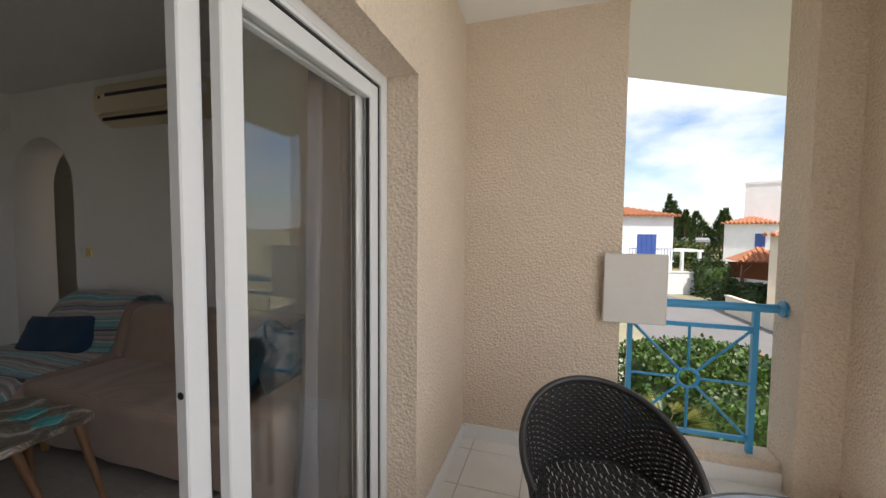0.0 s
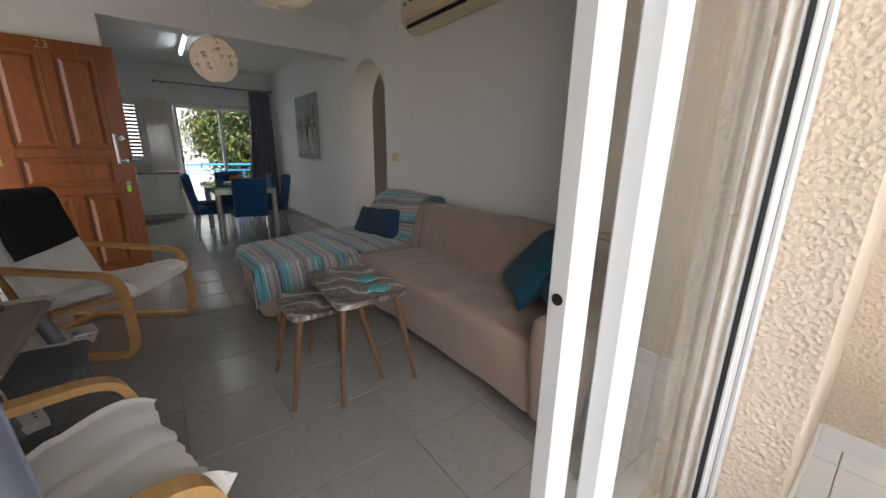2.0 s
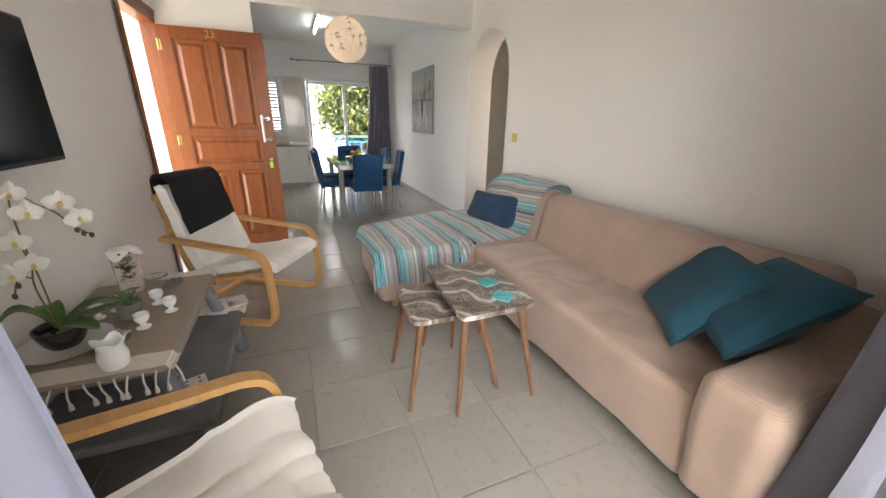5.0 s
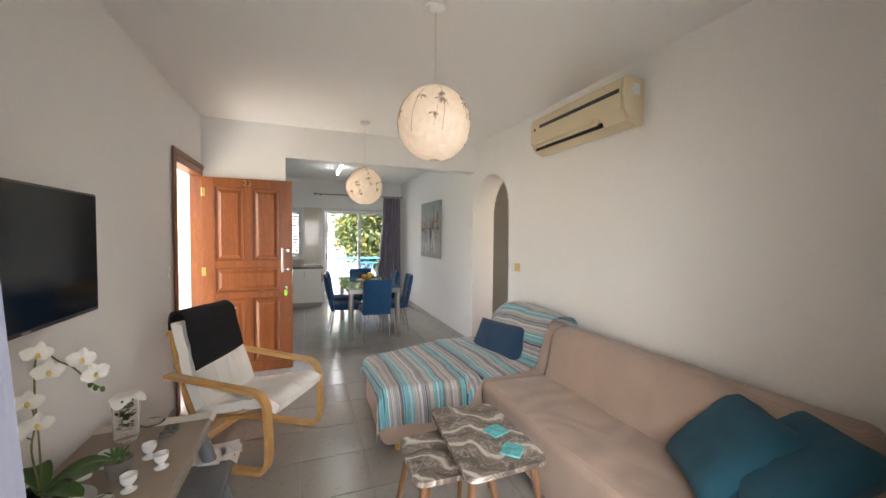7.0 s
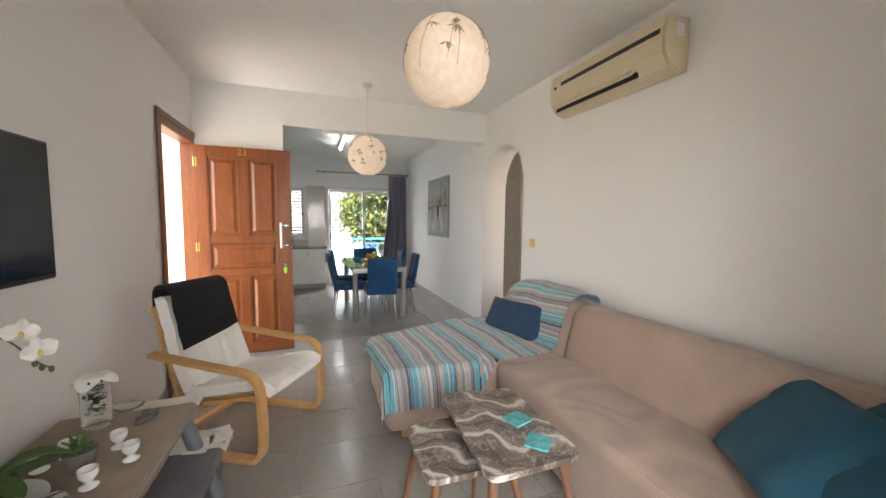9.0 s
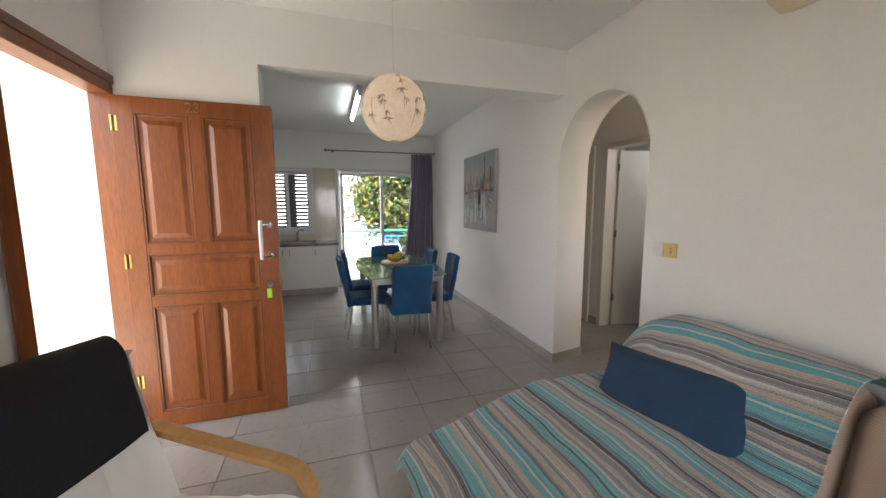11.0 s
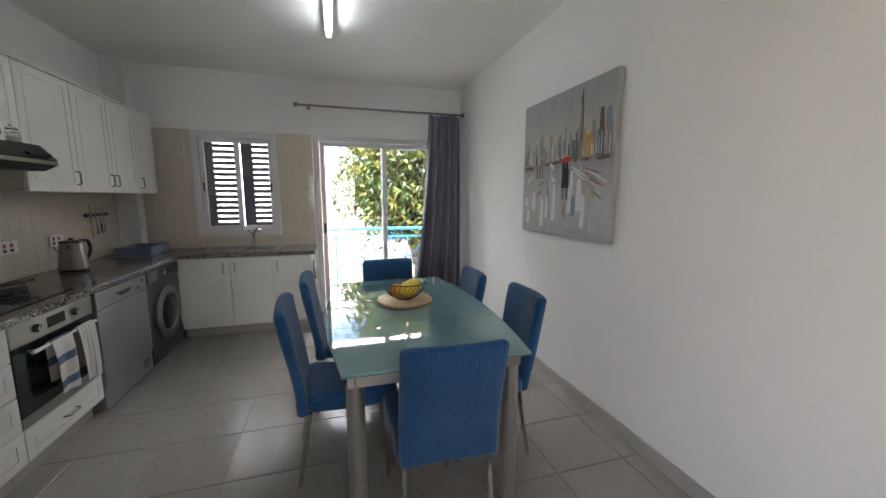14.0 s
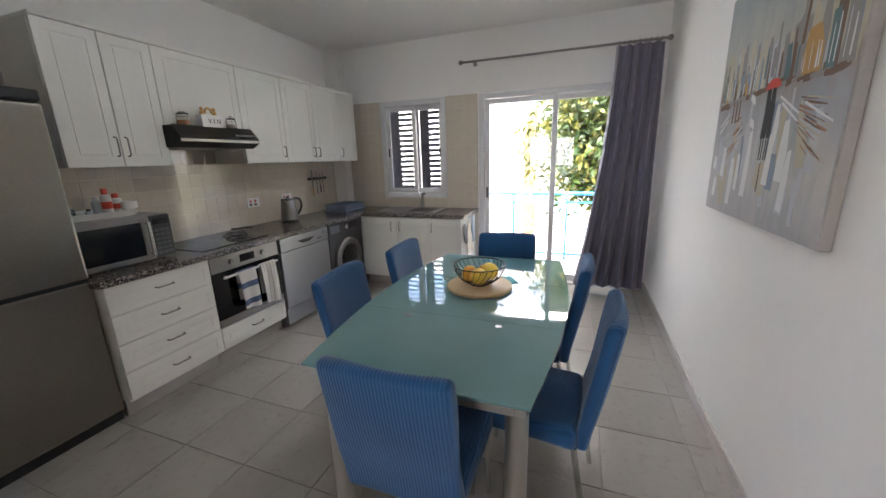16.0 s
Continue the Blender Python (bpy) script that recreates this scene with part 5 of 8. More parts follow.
def paper_lantern(x, y, z, drop_to):
    """Round rice-paper shade with bamboo sprays, on a cable."""
    l = thing("pendant_lamp", "round white rice-paper pendant lamp with bamboo print, lit", "pendant lamp", (x, y, z), 0, "paper lanterns")
    R = 0.190
    bm = B()
    n, m = 40, 72
    rings = []
    for i in range(m + 1):
        th = 0.16 + (math.pi - 0.32) * i / m
        k = 1 + 0.010 * (abs(math.sin(i * math.pi / 2)) - 0.5) + 0.004 * math.sin(i * 1.7)
        rings.append([bm.verts.new((R * k * math.sin(th) * math.cos(2 * math.pi * a / n), R * k * math.sin(th) * math.sin(2 * math.pi * a / n), R * math.cos(th))) for a in range(n)])
    for a, b in zip(rings, rings[1:]):
        for k in range(n):
            bm.faces.new((a[k], a[(k + 1) % n], b[(k + 1) % n], b[k]))
    pm, nn, ll, bb = nodes_of("lit_rice_paper")
    v = coords(nn, ll)
    f = noise_tex(nn, ll, v, 30.0, 4.0)
    ll.new(ramp(nn, ll, f, [(0.3, (0.76, 0.71, 0.66)), (0.7, (0.86, 0.83, 0.79))]), bb.inputs["Base Color"])
    bb.inputs["Roughness"].default_value = 0.9
    tr = nn.new("ShaderNodeBsdfTranslucent")
    ll.new(ramp(nn, ll, f, [(0.3, (0.80, 0.70, 0.58)), (0.7, (0.9, 0.84, 0.75))]), tr.inputs["Color"])
    mx = nn.new("ShaderNodeMixShader")
    mx.inputs[0].default_value = 0.45
    ll.new(bb.outputs[0], mx.inputs[1])
    ll.new(tr.outputs[0], mx.inputs[2])
    ll.new(mx.outputs[0], nn["Material Output"].inputs["Surface"])
    sh = part("shade", bm, pm, l, "", True)
    rnd = random.Random(int(abs(x) * 100))
    bm = B()

    def on(az, el, r=R * 1.012):
        return Vector((r * math.cos(el) * math.cos(az), r * math.cos(el) * math.sin(az), r * math.sin(el)))
    for s in range(13):
        az, el = s * 0.483 + rnd.uniform(-0.15, 0.15), rnd.uniform(-0.75, 0.0)
        lean = rnd.uniform(-0.22, 0.22)
        joints = rnd.randint(5, 9)
        for k in range(joints):
            nxt = (az + lean * 0.16 + rnd.uniform(-0.02, 0.02), el + 0.15)
            if nxt[1] > 1.15:
                break
            sweep(bm, [on(az, el), on((az + nxt[0]) / 2, el + 0.075), on(*nxt)], 0.0011, 4)
            if rnd.random() < 0.55:
                root = (nxt[0] + rnd.uniform(-0.10, 0.10), nxt[1] + rnd.uniform(-0.02, 0.05))
                sweep(bm, [on(*nxt), on(*root)], 0.0008, 4)
                for q in range(rnd.randint(4, 9)):
                    a = rnd.uniform(-2.9, -0.25)
                    ln = rnd.uniform(0.10, 0.26)
                    c, sn = math.cos(a) * ln, math.sin(a) * ln
                    w = 0.016
                    pts = ((0, 0), (c * 0.45 - sn / ln * w, sn * 0.45 + c / ln * w), (c, sn), (c * 0.45 + sn / ln * w, sn * 0.45 - c / ln * w))
                    bm.faces.new([bm.verts.new(on(root[0] + p[0], root[1] + p[1], R * (1.012 + 0.0006 * q))) for p in pts])
            az, el = nxt
    part("bamboo_print", bm, INK, sh, "grey bamboo leaf print")["kind"] = "stuff"
    bm = B()
    lathe(bm, [(0.028, R - 0.004), (0.03, R + 0.004), (0.012, R + 0.012)], 16)
    part("top_ring", bm, WIRE, l)
    bm = B()
    rod(bm, (0, 0, 0.05), (0, 0, drop_to - z - 0.02), 0.0028, 0.0028, 6)
    part("cable", bm, WIRE, l)
    bm = B()
    lathe(bm, [(0.05, drop_to - z - 0.0), (0.05, drop_to - z - 0.012), (0.035, drop_to - z - 0.028), (0.008, drop_to - z - 0.034)], 20)
    part("ceiling_rose", bm, WHITE, l, "", True)
    bm = B()
    bmesh.ops.create_uvsphere(bm, u_segments=14, v_segments=10, radius=0.032, matrix=Matrix.Translation((0, 0, 0.01)))
    rod(bm, (0, 0, 0.035), (0, 0, 0.075), 0.016)
    part("bulb", bm, glow("warm_bulb", (1.0, 0.76, 0.52), 1.5), l, "glowing warm bulb")


paper_lantern(-2.45, 0.935, 2.077, H)
paper_lantern(-4.55, 0.885, 2.005, H)


def switch_plate(at, rz, parts, label):
    s = thing("light_switch", label, "switch", at, rz)
    for i, (x0, w, m, kind) in enumerate(parts):
        p = part("plate", box(B(), x0, x0 + w, -0.012, 0, 0, 0.085, 0.004, 2), m, s)
        bm = B()
        if kind == "dial":
            rod(bm, (x0 + w / 2, -0.012, 0.042), (x0 + w / 2, -0.022, 0.042), 0.018, 0.016, 16)
        else:
            box(bm, x0 + w / 2 - 0.008, x0 + w / 2 + 0.008, -0.017, -0.012, 0.026, 0.058, 0.002, 1)
        part("rocker", bm, m, p)


switch_plate((-4.045, 2.389, 1.125), 0, [(0, 0.075, WHITE, "rocker"), (0.078, 0.085, YELLOWED, "dial")], "white switch with a yellowed dimmer dial on the wall")
switch_plate((-4.00, -0.699, 1.14), 180, [(0, 0.08, WHITE, "rocker")], "white light switch beside the entrance door")
hm = thing("wall_mirror", "small mirror in a flat silver frame on the hall wall", "mirror", (-4.65, 3.519, 1.315))
for a in ((-0.20, 0.20, 0, 0.04), (-0.20, 0.20, 0.485, 0.525), (-0.20, -0.16, 0.0405, 0.4845), (0.16, 0.20, 0.0405, 0.4845)):
    part("frame_bar", box(B(), a[0], a[1], -0.022, 0, a[2], a[3], 0.003, 1), STEEL, hm, "brushed silver frame")
part("mirror_glass", box(B(), -0.1595, 0.1595, -0.010, -0.002, 0.0405, 0.4845), mat("mirror_silver", (0.86, 0.88, 0.87), 0.02, 1.0, var=0.01, bump=0), hm, "clear mirror glass")
switch_plate((-4.97, 3.519, 1.155), 0, [(0, 0.088, WHITE, "rocker"), (0.09, 0.088, WHITE, "rocker")], "white double switch on the hall wall")


def gathered_curtain(name, x, y0, y1, z0, z1, folds, depth, material, label, flare=0.0, lean=0.0, seed=0, out=0.0):
    """Cloth hung in folds along y; flare widens the foot."""
    def f(u, v):
        z = z0 + (z1 - z0) * v
        w = 1 + flare * (1 - v) ** 1.5
        yc = (y0 + y1) / 2
        y = yc + (y0 + (y1 - y0) * u - yc) * w + 0.012 * noise.noise(Vector((u * 6, v * 2, seed))) + lean * (1 - v) ** 1.6 * (1 - u)
        d = depth * (0.35 + 0.65 * (1 - v)) * math.sin(u * folds * 2 * math.pi + 0.9 * noise.noise(Vector((u * 3, v * 1.6, seed + 5))))
        d += depth * 0.5 * noise.noise(Vector((u * 9, v * 1.4, seed + 9)))
        return (x + d - out * (1 - v) ** 3, y, z + 0.01 * math.sin(u * folds * 2 * math.pi) * (v < 0.02))
    ob = part(name, sheet(B(), int(folds * 14), 26, f, 0.003), material, None, "", True)
    return tagged(ob, label, "curtain")


gathered_curtain("curtain", -0.86, -0.47, 0.13, 0.02, 2.42, 7, 0.03, CURTAIN_L, "lilac-grey full-length curtain drawn beside the balcony door", 0.45, seed=3)
gathered_curtain("curtain", -0.885, 1.50, 2.0, 0.015, 2.42, 4, 0.11, CURTAIN_R, "blue-grey full-length curtain gathered beside the balcony door", 0.22, seed=6, out=0.07)
cr = thing("curtain_rail", "white curtain rail above the balcony door", "curtain rail", (-0.88, 0.6, 2.42))
part("rail", box(B(), -0.02, 0.02, -1.25, 1.45, 0, 0.03, 0.004, 1), WHITE, cr)
for y in (-1.1, 0.1, 1.3):
    part("bracket", box(B(), 0.02, 0.13, y - 0.012, y + 0.012, 0.005, 0.025), WHITE, cr)

# ---- kitchen ----
def bar_handle(parent, x, z, length, upright, name="handle"):
    """A thin bow handle standing off a front at y = 0 that faces -y."""
    a = (x, 0, z - length / 2) if upright else (x - length / 2, 0, z)
    b = (x, 0, z + length / 2) if upright else (x + length / 2, 0, z)
    A, Bv = Vector(a), Vector(b)
    off = Vector((0, -0.046, 0))
    pts = smooth_path([A + Vector((0, -0.018, 0)), A + off * 0.95 + (Bv - A) * 0.06, A + off + (Bv - A) * 0.3, A + off + (Bv - A) * 0.7, Bv + off * 0.95 - (Bv - A) * 0.06, Bv + Vector((0, -0.018, 0))], 3)
    return part(name, sweep(B(), pts, 0.0048, 6), STEEL, parent, "slim steel bow handle", True)


def front(parent, x0, x1, z0, z1, handle=None, name="door"):
    """A foil-wrapped front with a raised border and a sunken field, at y -0.02 to 0."""
    bm = B()
    g = 0.0018
    box(bm, x0 + g, x1 - g, -0.018, 0, z0 + g, z1 - g, 0.002, 1)
    b = min(0.055, (z1 - z0) * 0.28)
    xs, zs = (x0 + b, x1 - b), (z0 + b, z1 - b)
    for r in ((x0 + 0.004, x1 - 0.004, zs[1], z1 - 0.004), (x0 + 0.004, x1 - 0.004, z0 + 0.004, zs[0]), (x0 + 0.004, xs[0], zs[0], zs[1]), (xs[1], x1 - 0.004, zs[0], zs[1])):
        box(bm, r[0], r[1], -0.0215, -0.0175, r[2], r[3])
    box(bm, xs[0] + 0.014, xs[1] - 0.014, -0.0212, -0.0175, zs[0] + 0.014, zs[1] - 0.014, 0.0015, 1)
    d = part(name, bm, LACQUER, parent)
    if handle:
        bar_handle(d, *handle)
    return d


CT = 0.83


def base_unit(name, at, rz, w, fronts, label, h0=0.10, h1=0.79, depth=0.57):
    u = thing(name, label, "cabinet", at, rz, "kitchen base cabinets")
    part("body", box(B(), 0.001, w - 0.001, 0.001, depth, h0, h1), LACQUER, u)
    part("plinth", box(B(), 0.001, w - 0.001, 0.05, 0.065, 0, h0), BASE_TILE, u, "grey tiled toe kick")
    for f in fronts:
        front(u, *f)
    return u


X0 = -5.98
base_unit("drawer_cabinet", (X0, -0.62, 0), 180, 0.59, [(0, 0.59, z0, z1, (0.295, z0 + 0.09, 0.10, False), "drawer") for z0, z1 in ((0.115, 0.284), (0.284, 0.453), (0.453, 0.622), (0.622, 0.789))], "white base cabinet with four drawers and steel handles")
base_unit("oven_drawer_cabinet", (X0 - 0.592, -0.62, 0), 180, 0.60, [(0, 0.60, 0.115, 0.275, (0.30, 0.20, 0.10, False), "drawer")], "white base cabinet with one drawer below the oven", 0.10, 0.275)


def oven():
    o = thing("oven", "built-in steel and black glass oven with tea towels on its handle", "oven", (X0 - 0.592, -0.62, 0.279), 180)
    part("body", box(B(), 0.004, 0.596, 0.002, 0.55, 0, 0.508), BLACK, o)
    part("control_panel", box(B(), 0.002, 0.598, -0.022, 0.001, 0.395, 0.508, 0.003, 1), STEEL, o)
    dr = part("oven_door", box(B(), 0.002, 0.598, -0.024, 0.001, 0.055, 0.390, 0.003, 1), BLACKGLASS, o, "black glass oven door")
    part("trim", box(B(), 0.002, 0.598, -0.022, 0.001, 0.0, 0.052, 0.002, 1), STEEL, o)
    part("display", box(B(), 0.235, 0.365, -0.0235, -0.021, 0.425, 0.48), BLACKGLASS, o)
    for x in (0.16, 0.44):
        bm = B()
        rod(bm, (x, -0.022, 0.45), (x, -0.045, 0.45), 0.022, 0.019, 20)
        k = part("knob", bm, STEEL, o, "", True)
        part("pointer", box(B(), x - 0.002, x + 0.002, -0.0465, -0.0445, 0.45, 0.467), BLACK, k)
    bm = B()
    rod(bm, (0.06, -0.062, 0.36), (0.54, -0.062, 0.36), 0.009)
    h = part("handle", bm, WHITE, dr, "pale bar handle", True)
    for x in (0.09, 0.51):
        bm = B()
        rod(bm, (x, -0.024, 0.36), (x, -0.062, 0.36), 0.007)
        part("mount", bm, STEEL, h)


oven()


def tea_towel(x, w, drop, material, label, seed):
    """Hangs over the oven handle in a double layer."""
    y, z = -0.62 + 0.062, 0.279 + 0.36
    prof = smooth_path([(0, 0.020, -drop), (0, 0.022, -drop * 0.5), (0, 0.017, -0.02), (0, 0.006, 0.015), (0, -0.010, 0.010), (0, -0.016, -0.05), (0, -0.018, -drop * 0.75)], 6)
    m = len(prof) - 1

    def f(u, v):
        p = prof[int(round(v * m))]
        fold = 0.007 * math.sin(u * 9 + seed) * (0.3 + abs(p.z) * 3)
        return (x - w * (u - 0.5) + 0.05 * p.z * math.sin(seed), y + p.y + (fold if p.y > 0 else 0) , z + p.z - (0.02 * u if p.z < -0.15 else 0))
    ob = part("tea_towel", sheet(B(), 16, m, f, 0.0025), material, None, "", True)
    return tagged(ob, label, "tea towel", "tea towels on the oven")


def towel_mat(name, base, line, axis, pitch, width):
    m, n, l, b = nodes_of(name)
    v = coords(n, l)
    sx = n.new("ShaderNodeSeparateXYZ")
    l.new(v, sx.inputs[0])
    d = n.new("ShaderNodeMath")
    d.operation, d.inputs[1].default_value = "DIVIDE", pitch
    l.new(sx.outputs[axis], d.inputs[0])
    fr = n.new("ShaderNodeMath")
    fr.operation = "FRACT"
    l.new(d.outputs[0], fr.inputs[0])
    gt = n.new("ShaderNodeMath")
    gt.operation, gt.inputs[1].default_value = "LESS_THAN", width
    l.new(fr.outputs[0], gt.inputs[0])
    l.new(mixc(n, l, gt.outputs[0], base, line), b.inputs["Base Color"])
    b.inputs["Roughness"].default_value = 0.95
    bumped(n, l, b, noise_tex(n, l, v, 300.0, 2.0), 0.4, 0.002)
    return m


tea_towel(X0 - 0.592 - 0.235, 0.15, 0.27, towel_mat("checked_towel", (0.66, 0.64, 0.60), (0.10, 0.14, 0.24), 2, 0.13, 0.33), "white and blue checked tea towel over the oven handle", 1.0)
tea_towel(X0 - 0.592 - 0.43, 0.15, 0.30, towel_mat("lined_towel", (0.64, 0.62, 0.57), (0.36, 0.33, 0.29), 0, 0.03, 0.18), "cream tea towel with thin grey stripes over the oven handle", 2.0)


def dishwasher():
    d = thing("dishwasher", "silver free-standing dishwasher under the worktop", "dishwasher", (-7.185, -0.60, 0), 180)
    w = 0.63
    part("body", box(B(), 0.004, w - 0.004, 0.03, 0.58, 0.02, 0.785), SILVER, d)
    part("kick", box(B(), 0.004, w - 0.004, 0.0, 0.03, 0.02, 0.17, 0.004, 1), SILVER, d)
    part("dishwasher_door", box(B(), 0.004, w - 0.004, -0.012, 0.03, 0.175, 0.665, 0.006, 2), SILVER, d)
    p = part("control_panel", box(B(), 0.004, w - 0.004, -0.014, 0.03, 0.668, 0.785, 0.006, 2), SILVER, d)
    bm = B()
    prism(bm, [(0.20, 0), (0.43, 0), (0.36, 0.03), (0.27, 0.03)], 0, 0.002)
    g = part("grip", bm, BLACK, p)
    g.matrix_basis = pose(0, -0.0145, 0.735, -90)
    bm = B()
    rod(bm, (0.555, -0.014, 0.745), (0.555, -0.026, 0.745), 0.017, 0.015, 16)
    part("knob", bm, CHROME, p, "", True)
    for k in range(4):
        part("button", box(B(), 0.46 + 0.018 * k, 0.472 + 0.018 * k, -0.017, -0.0135, 0.70, 0.71), DARKSILVER, p)
    for k in range(4):
        part("vent_slot", box(B(), 0.49, 0.57, -0.003, 0.002, 0.075 + 0.016 * k, 0.081 + 0.016 * k), BLACK, d)


dishwasher()


def washing_machine():
    d = thing("washing_machine", "dark grey front-loading washing machine under the worktop", "washing machine", (-7.835, -0.60, 0), 180)
    w = 0.595
    part("body", box(B(), 0.002, w - 0.002, 0.0, 0.58, 0.012, 0.785, 0.008, 2), DARKSILVER, d)
    p = part("control_panel", box(B(), 0.006, w - 0.006, -0.010, 0.002, 0.685, 0.782, 0.004, 1), DARKSILVER, d)
    part("drawer", box(B(), 0.02, 0.17, -0.014, -0.009, 0.695, 0.772, 0.004, 1), GREYMETAL, p)
    part("display", box(B(), 0.34, 0.48, -0.0125, -0.009, 0.705, 0.765), BLACKGLASS, p)
    bm = B()
    rod(bm, (0.27, -0.010, 0.733), (0.27, -0.030, 0.733), 0.028, 0.024, 20)
    part("dial", bm, CHROME, p, "", True)
    bm = B()
    n = 36
    rings = []
    for r, y in ((0.225, 0.0), (0.225, -0.022), (0.205, -0.034), (0.165, -0.034), (0.15, -0.015)):
        rings.append([bm.verts.new((0.298 + r * math.cos(2 * math.pi * k / n), y, 0.385 + r * math.sin(2 * math.pi * k / n))) for k in range(n)])
    for a, b in zip(rings, rings[1:]):
        for k in range(n):
            bm.faces.new((a[k], a[(k + 1) % n], b[(k + 1) % n], b[k]))
    rg = part("porthole_ring", bm, STEEL, d, "silver porthole door ring", True)
    bm = B()
    rings = []
    for r, y in ((0.155, -0.016), (0.12, -0.034), (0.06, -0.044), (0.002, -0.046)):
        rings.append([bm.verts.new((0.298 + r * math.cos(2 * math.pi * k / n), y, 0.385 + r * math.sin(2 * math.pi * k / n))) for k in range(n)])
    for a, b in zip(rings, rings[1:]):
        for k in range(n):
            bm.faces.new((a[k], a[(k + 1) % n], b[(k + 1) % n], b[k]))
    part("porthole_glass", bm, BLACKGLASS, rg, "dark bowl-shaped door glass", True)
    part("foot_panel", box(B(), 0.03, 0.565, -0.006, 0.002, 0.03, 0.11, 0.003, 1), DARKSILVER, d)


washing_machine()
base_unit("sink_cabinet", (-8.455, -0.60, 0), 90, 1.19, [(0, 0.44, 0.105, 0.785, (0.385, 0.69, 0.10, True)), (0.44, 0.82, 0.105, 0.785, (0.485, 0.69, 0.10, True)), (0.82, 1.19, 0.105, 0.785, (0.865, 0.69, 0.10, True))], "white sink cabinet with three panelled doors", 0.10, 0.79, 0.53)

# worktop: one L-shaped granite slab, with the bowl let in
bm = B()
box(bm, -9.0, -5.955, -1.22, -0.575, 0.792, CT, 0.004, 1)
wt = tagged(part("worktop", bm, GRANITE), "speckled brown-grey granite kitchen worktop", "worktop")
bm = B()
SX0, SX1, SY0, SY1 = -8.86, -8.56, -0.10, 0.20
box(bm, -9.0, SX0, -0.575, 0.625, 0.792, CT)
box(bm, SX1, -8.425, -0.575, 0.625, 0.792, CT)
box(bm, SX0, SX1, -0.575, SY0, 0.792, CT)
box(bm, SX0, SX1, SY1, 0.625, 0.792, CT)
part("sink_run", bm, GRANITE, wt)


def sink():
    s = thing("sink", "steel drop-in sink with drainer and mixer tap", "sink", (-8.71, 0.05, CT))
    bm = B()
    for a in ((-0.19, -0.15, -0.50, 0.22), (0.15, 0.19, -0.50, 0.22), (-0.15, 0.15, 0.15, 0.22), (-0.15, 0.15, -0.50, -0.15)):
        box(bm, a[0], a[1], a[2], a[3], 0.001, 0.007)
    part("rim", bm, STEEL, s)
    bm = B()
    box(bm, -0.149, 0.149, -0.149, 0.149, -0.16, -0.155)
    for a in ((-0.149, -0.145, -0.149, 0.149), (0.145, 0.149, -0.149, 0.149), (-0.145, 0.145, -0.149, -0.145), (-0.145, 0.145, 0.145, 0.149)):
        box(bm, *a, -0.155, 0.001)
    part("bowl", bm, STEEL, s)
    for k in range(6):
        part("drainer_rib", box(B(), -0.11 + 0.04 * k, -0.10 + 0.04 * k, -0.46, -0.19, 0.0065, 0.0095), STEEL, s)
    t = thing("tap", "chrome kitchen mixer tap behind the sink", "tap", (-8.87, -0.02, CT + 0.007))
    bm = B()
    lathe(bm, [(0.026, 0), (0.026, 0.012), (0.02, 0.02), (0.02, 0.09), (0.014, 0.11)], 18)
    part("body", bm, CHROME, t, "", True)
    part("spout", sweep(B(), smooth_path([(0, 0, 0.09), (0.03, 0.02, 0.16), (0.09, 0.06, 0.20), (0.16, 0.10, 0.185)], 5), 0.011, 10), CHROME, t, "", True)
    part("lever", sweep(B(), [(0, 0, 0.105), (-0.01, -0.015, 0.14), (0.0, -0.05, 0.18)], 0.006, 8), CHROME, t, "", True)


sink()


def wall_unit(x_left, w, z0, z1, doors, label):
    u = thing("wall_cabinet", label, "wall cabinet", (x_left, -0.875, 0), 180, "kitchen wall cabinets")
    part("body", box(B(), 0.001, w - 0.001, 0.001, 0.344, z0, z1), LACQUER, u)
    part("top_board", box(B(), 0, w, -0.028, 0.344, z1 + 0.001, z1 + 0.018, 0.002, 1), LACQUER, u)
    for d in doors:
        front(u, *d)


wall_unit(-6.09, 0.545, 1.405, 2.14, [(0, 0.2725, 1.405, 2.14, (0.245, 1.52, 0.11, True)), (0.2725, 0.545, 1.405, 2.14, (0.30, 1.52, 0.11, True))], "white wall cabinet with two panelled doors")
wall_unit(-6.635, 0.605, 1.665, 2.14, [(0, 0.605, 1.665, 2.14)], "white wall cabinet with a flap above the hood")
wall_unit(-7.24, 0.87, 1.405, 2.14, [(0, 0.46, 1.405, 2.14, (0.425, 1.50, 0.09, True)), (0.46, 0.87, 1.405, 2.14, (0.835, 1.50, 0.09, True))], "white wall cabinet with two plain doors")
wall_unit(-8.11, 0.745, 1.405, 2.14, [(0, 0.40, 1.405, 2.14, (0.035, 1.50, 0.09, True)), (0.40, 0.745, 1.405, 2.14, (0.435, 1.50, 0.09, True))], "white wall cabinet with two plain doors by the corner")


